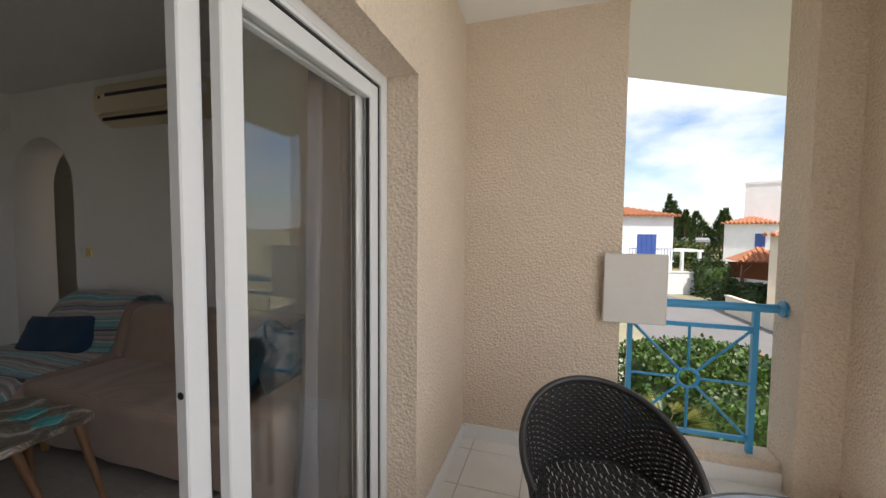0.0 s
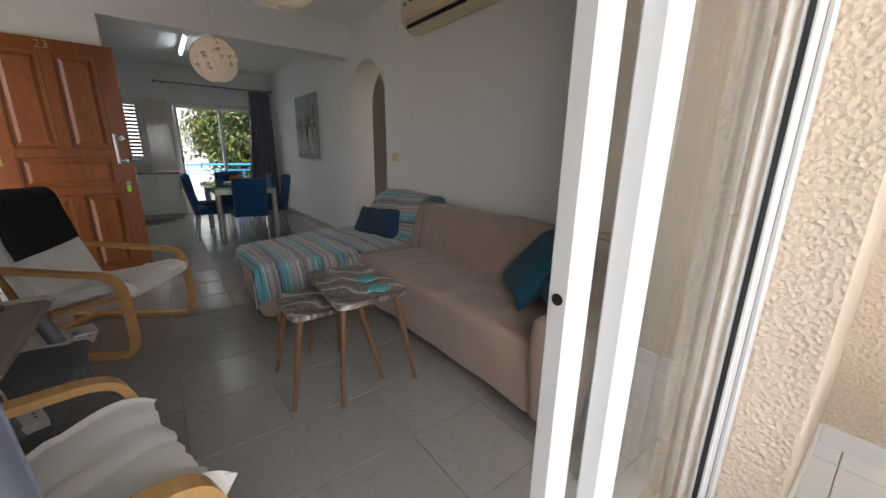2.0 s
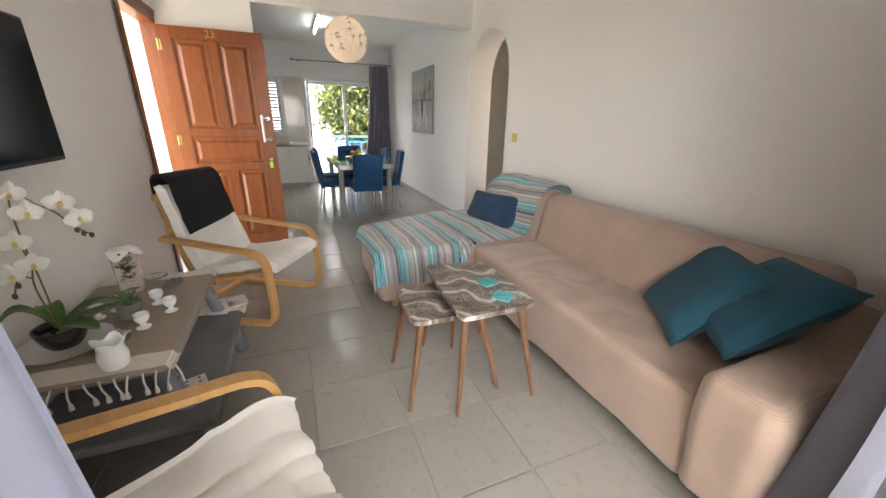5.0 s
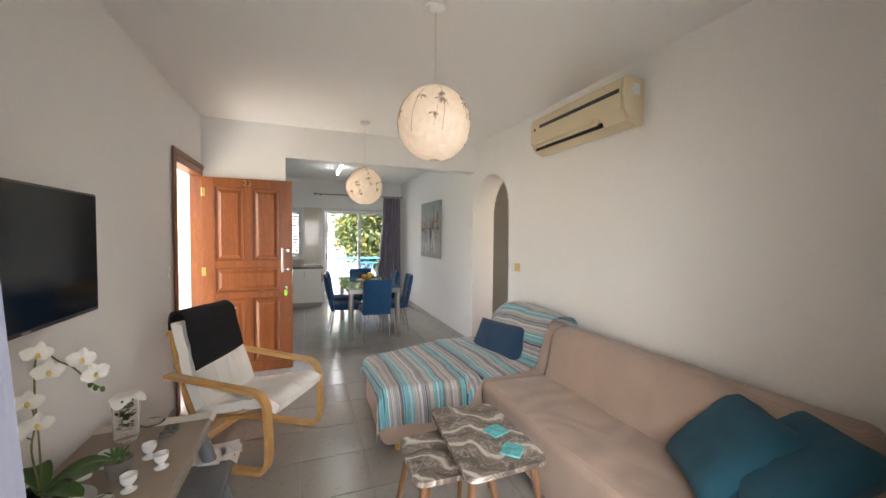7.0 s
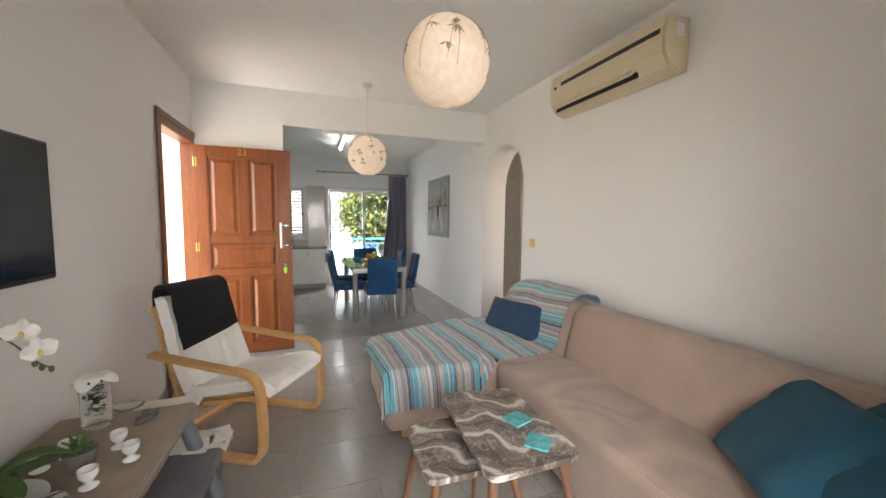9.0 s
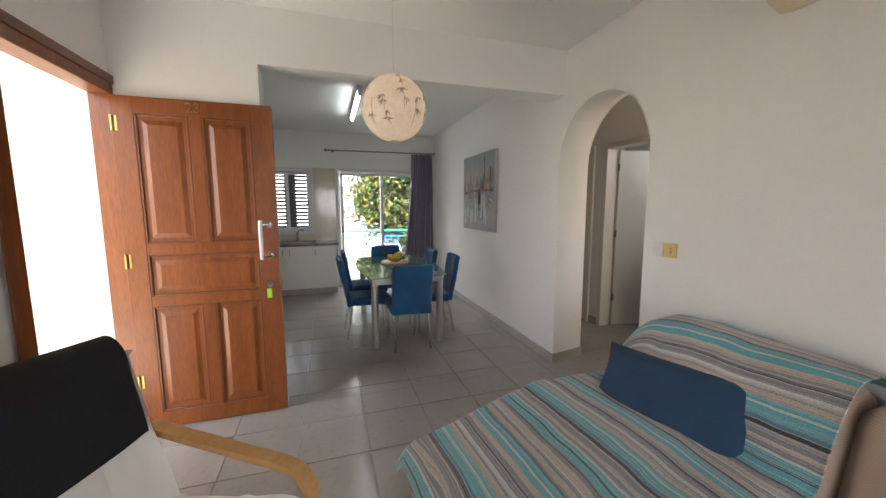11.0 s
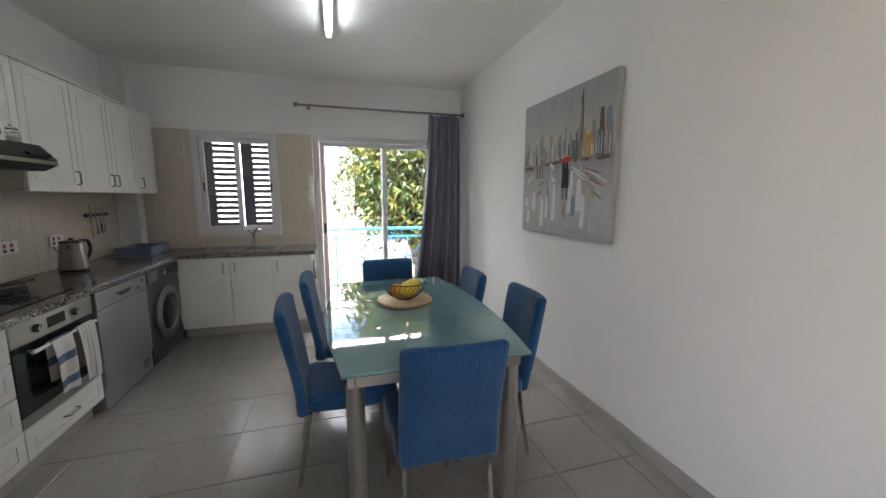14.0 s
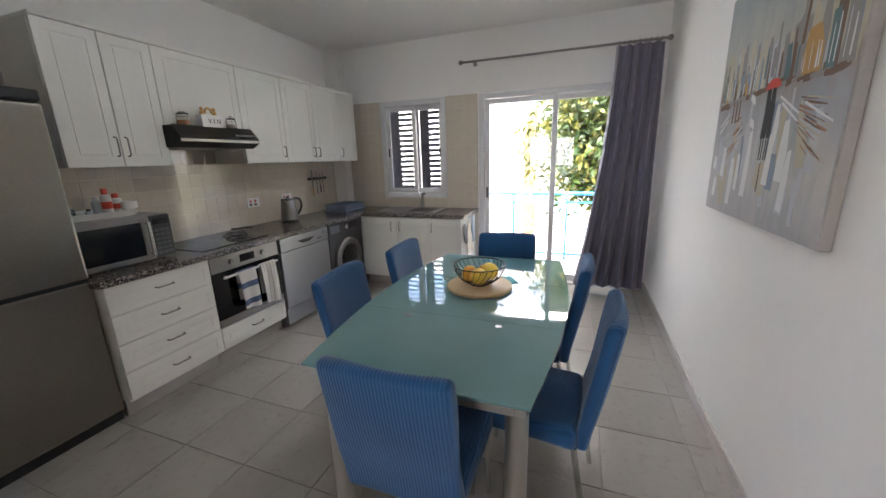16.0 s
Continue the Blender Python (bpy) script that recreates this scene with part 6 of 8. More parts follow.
def hood():
    h = thing("cooker_hood", "slim black and silver cooker hood under the wall cabinet", "cooker hood", (-6.62, -0.875, 1.52), 180)
    w = 0.63
    bm = B()
    prof = [(0.34, 0.0), (0.34, 0.14), (-0.095, 0.14), (-0.128, 0.10), (-0.165, 0.058), (-0.165, 0.035), (-0.10, 0.0)]
    vs = [[bm.verts.new((x, y, z)) for y, z in prof] for x in (0, w)]
    for k in range(len(prof)):
        j = (k + 1) % len(prof)
        bm.faces.new((vs[0][k], vs[0][j], vs[1][j], vs[1][k]))
    bm.faces.new(vs[0])
    bm.faces.new(vs[1][::-1])
    part("body", bm, BLACK, h)
    part("front_strip", box(B(), 0.004, w - 0.004, -0.170, -0.1655, 0.036, 0.056, 0.001, 1), STEEL, h, "brushed steel front strip")
    bm = B()
    vs = [bm.verts.new(p) for p in ((0.003, -0.095, 0.1475), (w - 0.003, -0.095, 0.1475), (w - 0.003, -0.172, 0.062), (0.003, -0.172, 0.062))]
    bm.faces.new(vs)
    bmesh.ops.solidify(bm, geom=bm.faces[:], thickness=0.003)
    part("steel_top", bm, STEEL, h, "brushed steel sloping top")
    bm = B()
    box(bm, 0.42, 0.58, -0.170, -0.140, 0.076, 0.094, 0.002, 1)
    part("switches", bm, BLACKGLASS, h)


hood()
HZ = 1.6605
# ornaments in front of the flap, on the hood
for x, r, hh, nm in ((-6.74, 0.04, 0.06, "amber sweets"), (-7.11, 0.035, 0.055, "pale sugar")):
    j = thing("glass_jar", "small clip-top glass jar with " + nm, "jar", (x, -0.815, HZ))
    jr = part("jar", lathe(B(), [(r * 0.95, 0), (r, 0.006), (r, hh), (r * 0.8, hh + 0.012), (r * 0.75, hh + 0.012), (r * 0.93, hh), (r * 0.93, 0.008), (0.002, 0.006)], 20), bpy.data.materials["jar_glass"], j, "", True)
    part("contents", lathe(B(), [(r * 0.9, 0.009), (r * 0.9, hh * 0.6), (0.002, hh * 0.62)], 16), mat("jar_contents", (0.45, 0.18, 0.06) if x > -6.9 else (0.6, 0.57, 0.5), 0.7), jr, nm)
    part("lid", lathe(B(), [(r * 0.85, hh + 0.013), (r * 0.9, hh + 0.02), (r * 0.5, hh + 0.03), (0.004, hh + 0.042)], 18), bpy.data.materials["jar_glass"], j, "", True)
    bm = B()
    sweep(bm, [(r * 0.97 * math.cos(a), r * 0.97 * math.sin(a), hh + 0.004) for a in [k * 2 * math.pi / 16 for k in range(16)]], 0.002, 5, True)
    part("clip_wire", bm, CHROME, j)
bx = thing("letter_box", "small white wooden box lettered VIN", "box", (-6.93, -0.81, HZ), 180)
part("body", box(B(), -0.085, 0.085, -0.035, 0.03, 0, 0.085, 0.003, 1), WHITE, bx)
lettering("lettering", "V I N", 0.045, BLACK, bx, pose(0.01, -0.0365, 0.042, 90, 0, 0), 0.0008)
orn = thing("ornament", "small arched wooden ornament on the box", "ornament", (-6.93, -0.81, HZ + 0.085), 180)
bm = B()
sweep(bm, [(0.028 * math.cos(a), 0, 0.012 + 0.035 * math.sin(a)) for a in [k * math.pi / 12 for k in range(13)]], 0.009, 8)
part("arch", bm, BIRCH, orn, "", True)
for x in (-0.05, 0.045):
    bm = B()
    lathe(bm, [(0.014, 0), (0.016, 0.02), (0.008, 0.032), (0.013, 0.045), (0.003, 0.055)], 12, (x, 0, 0))
    part("figurine", bm, BIRCH, orn, "", True)


def fridge():
    f = thing("refrigerator", "tall brushed steel fridge-freezer with dark handles", "refrigerator", (-5.37, -0.69, 0), 180)
    w = 0.60
    part("body", box(B(), 0.003, w - 0.003, 0.03, 0.52, 0.03, 1.755), DARKSILVER, f)
    part("lower_door", box(B(), 0, w, -0.03, 0.028, 0.06, 0.825, 0.012, 3), FRIDGE_STEEL, f)
    part("upper_door", box(B(), 0, w, -0.03, 0.028, 0.845, 1.70, 0.012, 3), FRIDGE_STEEL, f)
    part("gap_seal", box(B(), 0.004, w - 0.004, -0.02, 0.028, 0.822, 0.848), BLACK, f)
    part("cap", box(B(), 0, w, -0.035, 0.52, 1.705, 1.76, 0.012, 2), BLACK, f, "black plastic top cap")
    part("plinth", box(B(), 0.01, w - 0.01, -0.01, 0.5, 0.0, 0.055), BLACK, f)


fridge()


def microwave():
    m = thing("microwave", "steel and black microwave oven on the worktop", "microwave", (-5.975, -0.755, CT), 180)
    w, h = 0.50, 0.285
    part("body", box(B(), 0, w, 0.0, 0.38, 0.012, h, 0.005, 2), STEEL, m)
    d = part("microwave_door", box(B(), 0.004, 0.375, -0.018, 0.001, 0.018, h - 0.006, 0.004, 1), STEEL, m)
    part("window", box(B(), 0.02, 0.325, -0.0195, -0.0165, 0.05, h - 0.035), BLACKGLASS, d, "black mesh glass window")
    bm = B()
    rod(bm, (0.352, -0.05, 0.04), (0.352, -0.05, h - 0.03), 0.011)
    for z in (0.055, h - 0.045):
        rod(bm, (0.352, -0.018, z), (0.352, -0.05, z), 0.008)
    part("handle", bm, CHROME, d, "", True)
    p = part("control_panel", box(B(), 0.379, w - 0.004, -0.018, 0.001, 0.018, h - 0.006, 0.004, 1), BLACK, m)
    part("display", box(B(), 0.392, w - 0.016, -0.0195, -0.0165, h - 0.06, h - 0.025), BLACKGLASS, p)
    for r in range(6):
        for c in range(3):
            part("button", box(B(), 0.394 + 0.031 * c, 0.418 + 0.031 * c, -0.0195, -0.0165, 0.04 + 0.028 * r, 0.058 + 0.028 * r), DARKSILVER, p)
    for x in (0.05, 0.45):
        for y in (0.04, 0.34):
            part("foot", lathe(B(), [(0.012, 0), (0.012, 0.013)], 10, (x, y, 0)), BLACK, m)
    z0 = CT + h + 0.001
    tr = thing("tray", "cream oval tray on the microwave", "tray", (-6.21, -0.97, z0))
    bm = B()
    n = 32
    rings = []
    for s, z in ((0.92, 0), (1.0, 0.035), (1.03, 0.038), (0.97, 0.030), (0.88, 0.006)):
        rings.append([bm.verts.new((0.22 * s * math.cos(2 * math.pi * k / n), 0.14 * s * math.sin(2 * math.pi * k / n), z)) for k in range(n)])
    for a, b in zip(rings, rings[1:]):
        for k in range(n):
            bm.faces.new((a[k], a[(k + 1) % n], b[(k + 1) % n], b[k]))
    bm.faces.new(rings[0][::-1])
    bm.faces.new(rings[-1])
    part("dish", bm, CERAMIC, tr, "", True)
    red, clr, brn = mat("red_spray_can", (0.55, 0.06, 0.03), 0.3), mat("clear_bottle", (0.5, 0.55, 0.58), 0.15), mat("dark_bottle", (0.03, 0.025, 0.02), 0.25)
    z1 = z0 + 0.0065
    for x, y, r, hh, mt, cm, nm, lb in ((-6.13, -1.03, 0.018, 0.06, brn, WHITE, "bottle", "small dark bottle with a white cap"), (-6.08, -0.93, 0.016, 0.05, brn, BLACK, "bottle", "small dark bottle with a black cap"),
                                       (-6.17, -0.94, 0.018, 0.045, clr, BLACK, "bottle", "small clear bottle with a dark cap"), (-6.245, -1.0, 0.026, 0.10, clr, WHITE, "bottle", "clear plastic bottle with a white pump cap"),
                                       (-6.27, -0.95, 0.026, 0.14, WHITE, red, "spray_can", "white and red spray can with a red cap"), (-6.335, -0.98, 0.028, 0.11, WHITE, red, "box", "small white and red carton tube"),
                                       (-6.375, -0.93, 0.042, 0.075, CERAMIC, CERAMIC, "cup", "white cup on the tray")):
        t = thing(nm, lb, nm.replace("_", " "), (x, y, z1), 0, "toiletries on the tray")
        part("body", lathe(B(), [(r * 0.95, 0), (r, 0.004), (r, hh * 0.82), (r * 0.7, hh * 0.88), (r * 0.6, hh * 0.9)] if nm != "cup" else [(r * 0.7, 0), (r, hh * 0.5), (r, hh), (r * 0.92, hh), (r * 0.9, hh * 0.5), (0.004, 0.01)], 18), mt, t, "", True)
        if nm != "cup":
            part("cap", lathe(B(), [(r * 0.62, hh * 0.9), (r * 0.64, hh * 1.12), (r * 0.5, hh * 1.15)], 14), cm, t, "", True)
            if nm in ("spray_can", "box"):
                part("band", lathe(B(), [(r * 1.01, hh * 0.3), (r * 1.01, hh * 0.6)], 18), red, t, "red printed band")


microwave()
hb = thing("hob", "black glass ceramic hob set in the worktop", "hob", (-6.87, -0.90, CT))
part("glass_plate", box(B(), -0.28, 0.28, -0.24, 0.24, 0.001, 0.006, 0.002, 1), BLACKGLASS, hb)
for x, y, r in ((-0.14, -0.11, 0.085), (0.14, -0.11, 0.07), (-0.14, 0.12, 0.07), (0.14, 0.12, 0.085)):
    bm = B()
    sweep(bm, [(x + r * math.cos(a), y + r * math.sin(a), 0.0062) for a in [k * 2 * math.pi / 28 for k in range(28)]], 0.0012, 4, True)
    part("cooking_ring", bm, GREYMETAL, hb)
tv = thing("wire_trivet", "black wire trivets stacked on the hob", "trivet", (-7.08, -0.93, CT + 0.008))
for k, (dx, dy, r) in enumerate(((0, 0, 0.09), (0.02, 0.03, 0.07), (-0.05, 0.02, 0.08))):
    bm = B()
    sweep(bm, [(dx + r * math.cos(a), dy + r * math.sin(a), 0.005 + 0.022 * k + 0.012 * math.sin(a)) for a in [q * 2 * math.pi / 24 for q in range(24)]], 0.0035, 6, True)
    for q in range(3):
        a = q * 1.05
        rod(bm, (dx + r * math.cos(a), dy + r * math.sin(a), 0.005 + 0.022 * k), (dx - r * math.cos(a), dy - r * math.sin(a), 0.005 + 0.022 * k), 0.0028, n=6)
    part("ring", bm, BLACK, tv)


def kettle():
    k = thing("kettle", "steel and black electric kettle on its base", "kettle", (-7.78, -1.0, CT))
    part("base", lathe(B(), [(0.085, 0), (0.085, 0.012), (0.07, 0.02)], 24), BLACK, k, "", True)
    part("jug", lathe(B(), [(0.082, 0.022), (0.082, 0.05), (0.066, 0.20), (0.064, 0.212)], 28), STEEL, k, "", True)
    part("lid", lathe(B(), [(0.066, 0.212), (0.06, 0.228), (0.015, 0.235), (0.012, 0.25)], 24), BLACK, k, "", True)
    part("handle", sweep(B(), smooth_path([(-0.06, 0.02, 0.225), (-0.13, 0.03, 0.21), (-0.145, 0.03, 0.13), (-0.085, 0.02, 0.05)], 5), 0.011, 8), BLACK, k, "", True)
    bm = B()
    sweep(bm, [(0.055, 0.02, 0.19), (0.09, 0.035, 0.215)], lambda t: 0.024 - 0.012 * t, 8)
    part("spout", bm, STEEL, k, "", True)
    part("cord", sweep(B(), smooth_path([(-0.07, -0.03, 0.01), (-0.17, -0.05, 0.005), (-0.20, -0.15, 0.05), (-0.16, -0.205, 0.17)], 5), 0.0035, 6), BLACK, k)


kettle()
for x, n in ((-7.55, 2), (-7.98, 2)):
    s = thing("wall_socket", "white double wall socket with red rockers on the splashback", "socket", (x, -1.206, 1.0), 180, "kitchen sockets")
    p = part("plate", box(B(), -0.073, 0.073, -0.010, 0, 0, 0.086, 0.003, 1), WHITE, s)
    for k in range(n):
        part("rocker", box(B(), -0.045 + 0.055 * k, -0.028 + 0.055 * k, -0.014, -0.0095, 0.045, 0.07), mat("red_rocker", (0.5, 0.03, 0.03), 0.4), p)
        part("outlet", box(B(), -0.05 + 0.055 * k, -0.022 + 0.055 * k, -0.0108, -0.0095, 0.015, 0.035), BLACK, p)
kn = thing("knife_rack", "black magnetic strip holding knives and scissors", "knife rack", (-8.50, -1.206, 1.20), 180)
part("strip", box(B(), -0.16, 0.16, -0.016, 0, 0, 0.03, 0.002, 1), BLACK, kn)
for x, ln, w, mt in ((-0.10, 0.20, 0.022, BIRCH), (-0.03, 0.16, 0.016, STEEL), (0.03, 0.13, 0.018, BLACK), (0.08, 0.15, 0.014, STEEL)):
    bm = B()
    box(bm, x - w / 2, x + w / 2, -0.019, -0.0165, -ln * 0.45, ln * 0.55, 0.001, 1)
    kb = part("knife", bm, STEEL, kn, "steel knife blade")
    part("grip", box(B(), x - w * 0.45, x + w * 0.45, -0.026, -0.0165, -ln * 0.45 - 0.09, -ln * 0.45, 0.004, 1), mt, kb)
dr = thing("dish_rack", "blue-grey plastic dish drainer in the corner of the worktop", "dish rack", (-8.62, -0.93, CT))
bm = B()
for a in ((-0.19, -0.18, -0.14, 0.14), (0.18, 0.19, -0.14, 0.14), (-0.18, 0.18, -0.14, -0.13), (-0.18, 0.18, 0.13, 0.14)):
    box(bm, *a, 0.012, 0.085, 0.003, 1)
RACK = mat("slate_blue_plastic", (0.16, 0.20, 0.28), 0.45)
part("basket", bm, RACK, dr)
part("tray", box(B(), -0.21, 0.21, -0.16, 0.16, 0, 0.011, 0.003, 1), RACK, dr)
for k in range(9):
    part("rib", box(B(), -0.163 + 0.04 * k, -0.157 + 0.04 * k, -0.13, 0.13, 0.012, 0.05), RACK, dr)


# hooks and cloths on the end panel of the sink cabinet
def hanging(name, x, z, w, h, material, label, cat, seed):
    t = thing(name, label, cat, (x, 0.591, z))
    bm = B()
    rod(bm, (0, 0, 0), (0, 0.022, 0), 0.004, n=8)
    rod(bm, (0, 0.022, 0), (0, 0.024, 0.012), 0.004, n=8)
    part("hook", bm, WHITE, t)

    def f(u, v):
        ww = w * (0.25 + 0.75 * min(1, v * 2.2)) if name != "oven_mitt" else w * math.sin(math.pi * (0.12 + 0.8 * v)) ** 0.7
        return (ww * (u - 0.5), 0.018 + 0.010 * math.sin(u * 10 + seed) * v + 0.01 * v, -h * v)
    part("cloth", sheet(B(), 14, 16, f, 0.008), material, t, "", True)


hanging("oven_mitt", -8.52, 0.72, 0.12, 0.20, GREYFAB, "grey oven glove hanging on a hook", "oven glove", 0)
hanging("tea_towel", -8.66, 0.73, 0.16, 0.34, LINEN_W, "cream tea towel hanging on the cabinet end", "tea towel", 2)
hanging("dish_cloth", -8.80, 0.78, 0.10, 0.30, mat("pale_blue_cloth", (0.35, 0.45, 0.55), 0.9), "pale blue cloth hanging on the cabinet end", "cloth", 4)


def dining_table():
    t = thing("dining_table", "frosted green glass dining table on brushed steel legs", "dining table", (-6.545, 1.23, 0))
    TG, n, l, b = nodes_of("frosted_green_glass")
    v = coords(n, l)
    l.new(ramp(n, l, noise_tex(n, l, v, 2.0, 3.0), [(0.3, (0.135, 0.275, 0.285)), (0.7, (0.16, 0.31, 0.32))]), b.inputs["Base Color"])
    b.inputs["Roughness"].default_value, b.inputs["Specular IOR Level"].default_value = 0.04, 0.75
    b.inputs["Coat Weight"].default_value, b.inputs["Coat Roughness"].default_value = 0.6, 0.02
    L, W = 0.755, 0.385
    out = []
    for k in range(13):
        s = k / 12
        out.append((-L + 2 * L * s, W + 0.075 * math.sin(math.pi * s)))
    for k in range(13):
        s = k / 12
        out.append((L - 2 * L * s, -W - 0.075 * math.sin(math.pi * s)))
    bm = B()
    prism(bm, out, 0.722, 0.734)
    bmesh.ops.bevel(bm, geom=[e for e in bm.edges if abs(e.verts[0].co.z - e.verts[1].co.z) < 1e-5], offset=0.002, segments=1, affect="EDGES")
    part("tabletop", bm, TG, t, "frosted green glass top")
    CLEAR = mat("green_glass_edge", (0.06, 0.12, 0.105), 0.03, var=0.03, bump=0)
    bm = B()
    prism(bm, [(x * 0.52, y * 0.985) for x, y in out], 0.7355, 0.7368)
    ALUF = mat("satin_aluminium", (0.50, 0.49, 0.46), 0.32, 0.85, var=0.05)
    for a in ((-0.70, 0.70, -0.365, -0.335), (-0.70, 0.70, 0.335, 0.365), (-0.70, -0.665, -0.335, 0.335), (0.665, 0.70, -0.335, 0.335)):
        part("apron", box(B(), *a, 0.652, 0.72, 0.003, 1), ALUF, t)
    bm.free()
    for x in (-0.66, 0.66):
        for y in (-0.335, 0.335):
            bm = B()
            rod(bm, (x, y, 0.004), (x, y, 0.65), 0.036, 0.036, 24)
            lg = part("leg", bm, ALUF, t, "thick round brushed metal leg", True)
            part("foot", lathe(B(), [(0.03, 0), (0.03, 0.006)], 16, (x, y, 0)), BLACK, lg)
    for x in (-0.25, 0.25):
        part("seam", box(B(), x - 0.001, x + 0.001, -0.44, 0.44, 0.7338, 0.7343), CLEAR, t)
    for x in (-0.21, 0.29):
        for y in (-0.2, 0.2):
            part("fitting", lathe(B(), [(0.014, 0.734), (0.014, 0.7346)], 12, (x, y, 0)), CHROME, t)


dining_table()


def dining_chair():
    """Faces local +y; the back stands at y = -0.2."""
    c = thing("dining_chair", "high-backed dining chair in a blue ribbed stretch cover on steel legs", "chair", (0, 0, 0), 0, "chairs round the table")
    bm = soft_box(-0.205, 0.205, -0.20, 0.22, 0.36, 0.455, 0.03, puff=0.012, seed=3)
    part("seat", bm, BLUECHAIR, c, "", True)
    bm = soft_box(-0.20, 0.20, -0.245, -0.19, 0.36, 0.865, 0.024, puff=0.014, seed=4)
    for v in bm.verts:
        k = max(0.0, v.co.z - 0.42)
        v.co.y -= 0.17 * k
        v.co.y -= 0.02 * (1 - (v.co.x / 0.2) ** 2) * min(1, k * 4)
        v.co.z += 0.012 * (1 - (v.co.x / 0.2) ** 2) * (v.co.z > 0.8)
    part("backrest", bm, BLUECHAIR, c, "", True)
    for x in (-0.175, 0.175):
        for y0, y1 in ((-0.19, -0.25), (0.18, 0.20)):
            bm = B()
            rod(bm, (x * 1.03, y1, 0), (x, y0, 0.365), 0.0105, 0.0125, 12)
            part("leg", bm, CHROME, c, "thin round steel leg", True)
    return c


first = dining_chair()
CHAIRS = [(-5.955, 1.235, 91), (-6.39, 0.88, 2), (-6.98, 0.94, 0), (-7.16, 1.24, -90), (-6.30, 1.56, 176), (-6.87, 1.47, 178)]
first.matrix_world = pose(CHAIRS[0][0], CHAIRS[0][1], 0, 0, 0, CHAIRS[0][2])
for x, y, a in CHAIRS[1:]:
    copy_thing(first, pose(x, y, 0, 0, 0, a))

bd = tagged(part("serving_board", lathe(B(), [(0.165, 0), (0.17, 0.004), (0.17, 0.016), (0.165, 0.02), (0.01, 0.02)], 40), wood("pale_beech", (0.50, 0.34, 0.18), (0.64, 0.47, 0.28), 0.5, (2, 14, 14)), None, "", True), "round pale wooden board on the glass table", "board")
bd.matrix_world = pose(-6.68, 1.24, 0.7345)


def fruit_bowl():
    b = thing("fruit_bowl", "black wire fruit bowl on the wooden board", "bowl", (-6.68, 1.24, 0.7555))
    bm = B()
    n = 24
    for z, r in ((0.003, 0.05), (0.105, 0.135)):
        sweep(bm, [(r * math.cos(2 * math.pi * k / 32), r * math.sin(2 * math.pi * k / 32), z) for k in range(32)], 0.003, 6, True)
    part("rims", bm, BLACK, b)
    for k in range(28):
        a = k * 2 * math.pi / 28
        bm = B()
        sweep(bm, smooth_path([(r * math.cos(a + tw), r * math.sin(a + tw), z) for r, z, tw in ((0.05, 0.003, 0), (0.095, 0.03, 0.25), (0.122, 0.065, 0.45), (0.135, 0.105, 0.55))], 3), 0.0016, 4)
        part("wire", bm, BLACK, b)
    om = mat("orange_peel", (0.72, 0.34, 0.04), 0.45, fine=220, bump=0.3)
    lm = mat("lemon_peel", (0.75, 0.52, 0.06), 0.45, fine=220, bump=0.3)
    for x, y, z, m, nm in ((-0.04, 0.02, 0.052, om, "orange"), (0.045, 0.01, 0.055, lm, "lemon"), (0.0, -0.05, 0.052, om, "orange"), (0.0, 0.055, 0.075, lm, "lemon")):
        bm = B()
        bmesh.ops.create_uvsphere(bm, u_segments=18, v_segments=12, radius=0.042)
        if nm == "lemon":
            for v in bm.verts:
                v.co.x *= 1.25
        ob = part(nm, bm, m, None, "", True)
        ob.matrix_world = pose(-6.68 + x, 1.24 + y, 0.7545 + z, 0, 0, 40)
        tagged(ob, "ripe yellow " + nm + " in the wire bowl" if nm == "lemon" else "ripe orange fruit in the wire bowl", nm, "fruit in the bowl")


fruit_bowl()
cl = part("napkin", box(B(), -0.06, 0.06, -0.04, 0.04, 0, 0.004, 0.001, 1), COASTER)
cl.matrix_world = pose(-6.83, 1.36, 0.735, 0, 0, 30)
tagged(cl, "folded turquoise napkin beside the fruit bowl", "napkin")


def strip_light():
    t = thing("ceiling_light", "white fluorescent batten light on the ceiling, lit", "ceiling light", (-7.03, 0.85, H))
    part("batten", box(B(), -0.66, 0.66, -0.03, 0.03, -0.05, 0, 0.003, 1), WHITE, t)
    bm = B()
    rod(bm, (-0.60, 0, -0.075), (0.60, 0, -0.075), 0.014)
    part("tube", bm, glow("cool_tube", (0.86, 0.96, 1.0), 3.6), t, "glowing cool white tube")
    for x in (-0.62, 0.62):
        part("end_cap", box(B(), x - 0.02, x + 0.02, -0.018, 0.018, -0.095, -0.05, 0.004, 1), WHITE, t)


strip_light()
gathered_curtain("curtain", -8.84, 1.95, 2.33, 0.06, 2.33, 5, 0.07, CURTAIN, "dark grey full-length curtain gathered beside the glass door", 0.08, -0.24, seed=11)
rd = thing("curtain_rod", "brushed metal curtain rod with ball ends above the glass door", "curtain rod", (-8.86, 1.45, 2.355))
bm = B()
rod(bm, (0, -0.95, 0), (0, 0.91, 0), 0.011)
part("pole", bm, STEEL, rd, "", True)
for y in (-0.97, 0.92):
    bm = B()
    bmesh.ops.create_uvsphere(bm, u_segments=14, v_segments=10, radius=0.024, matrix=Matrix.Translation((0, y, 0)))
    part("finial", bm, STEEL, rd, "", True)
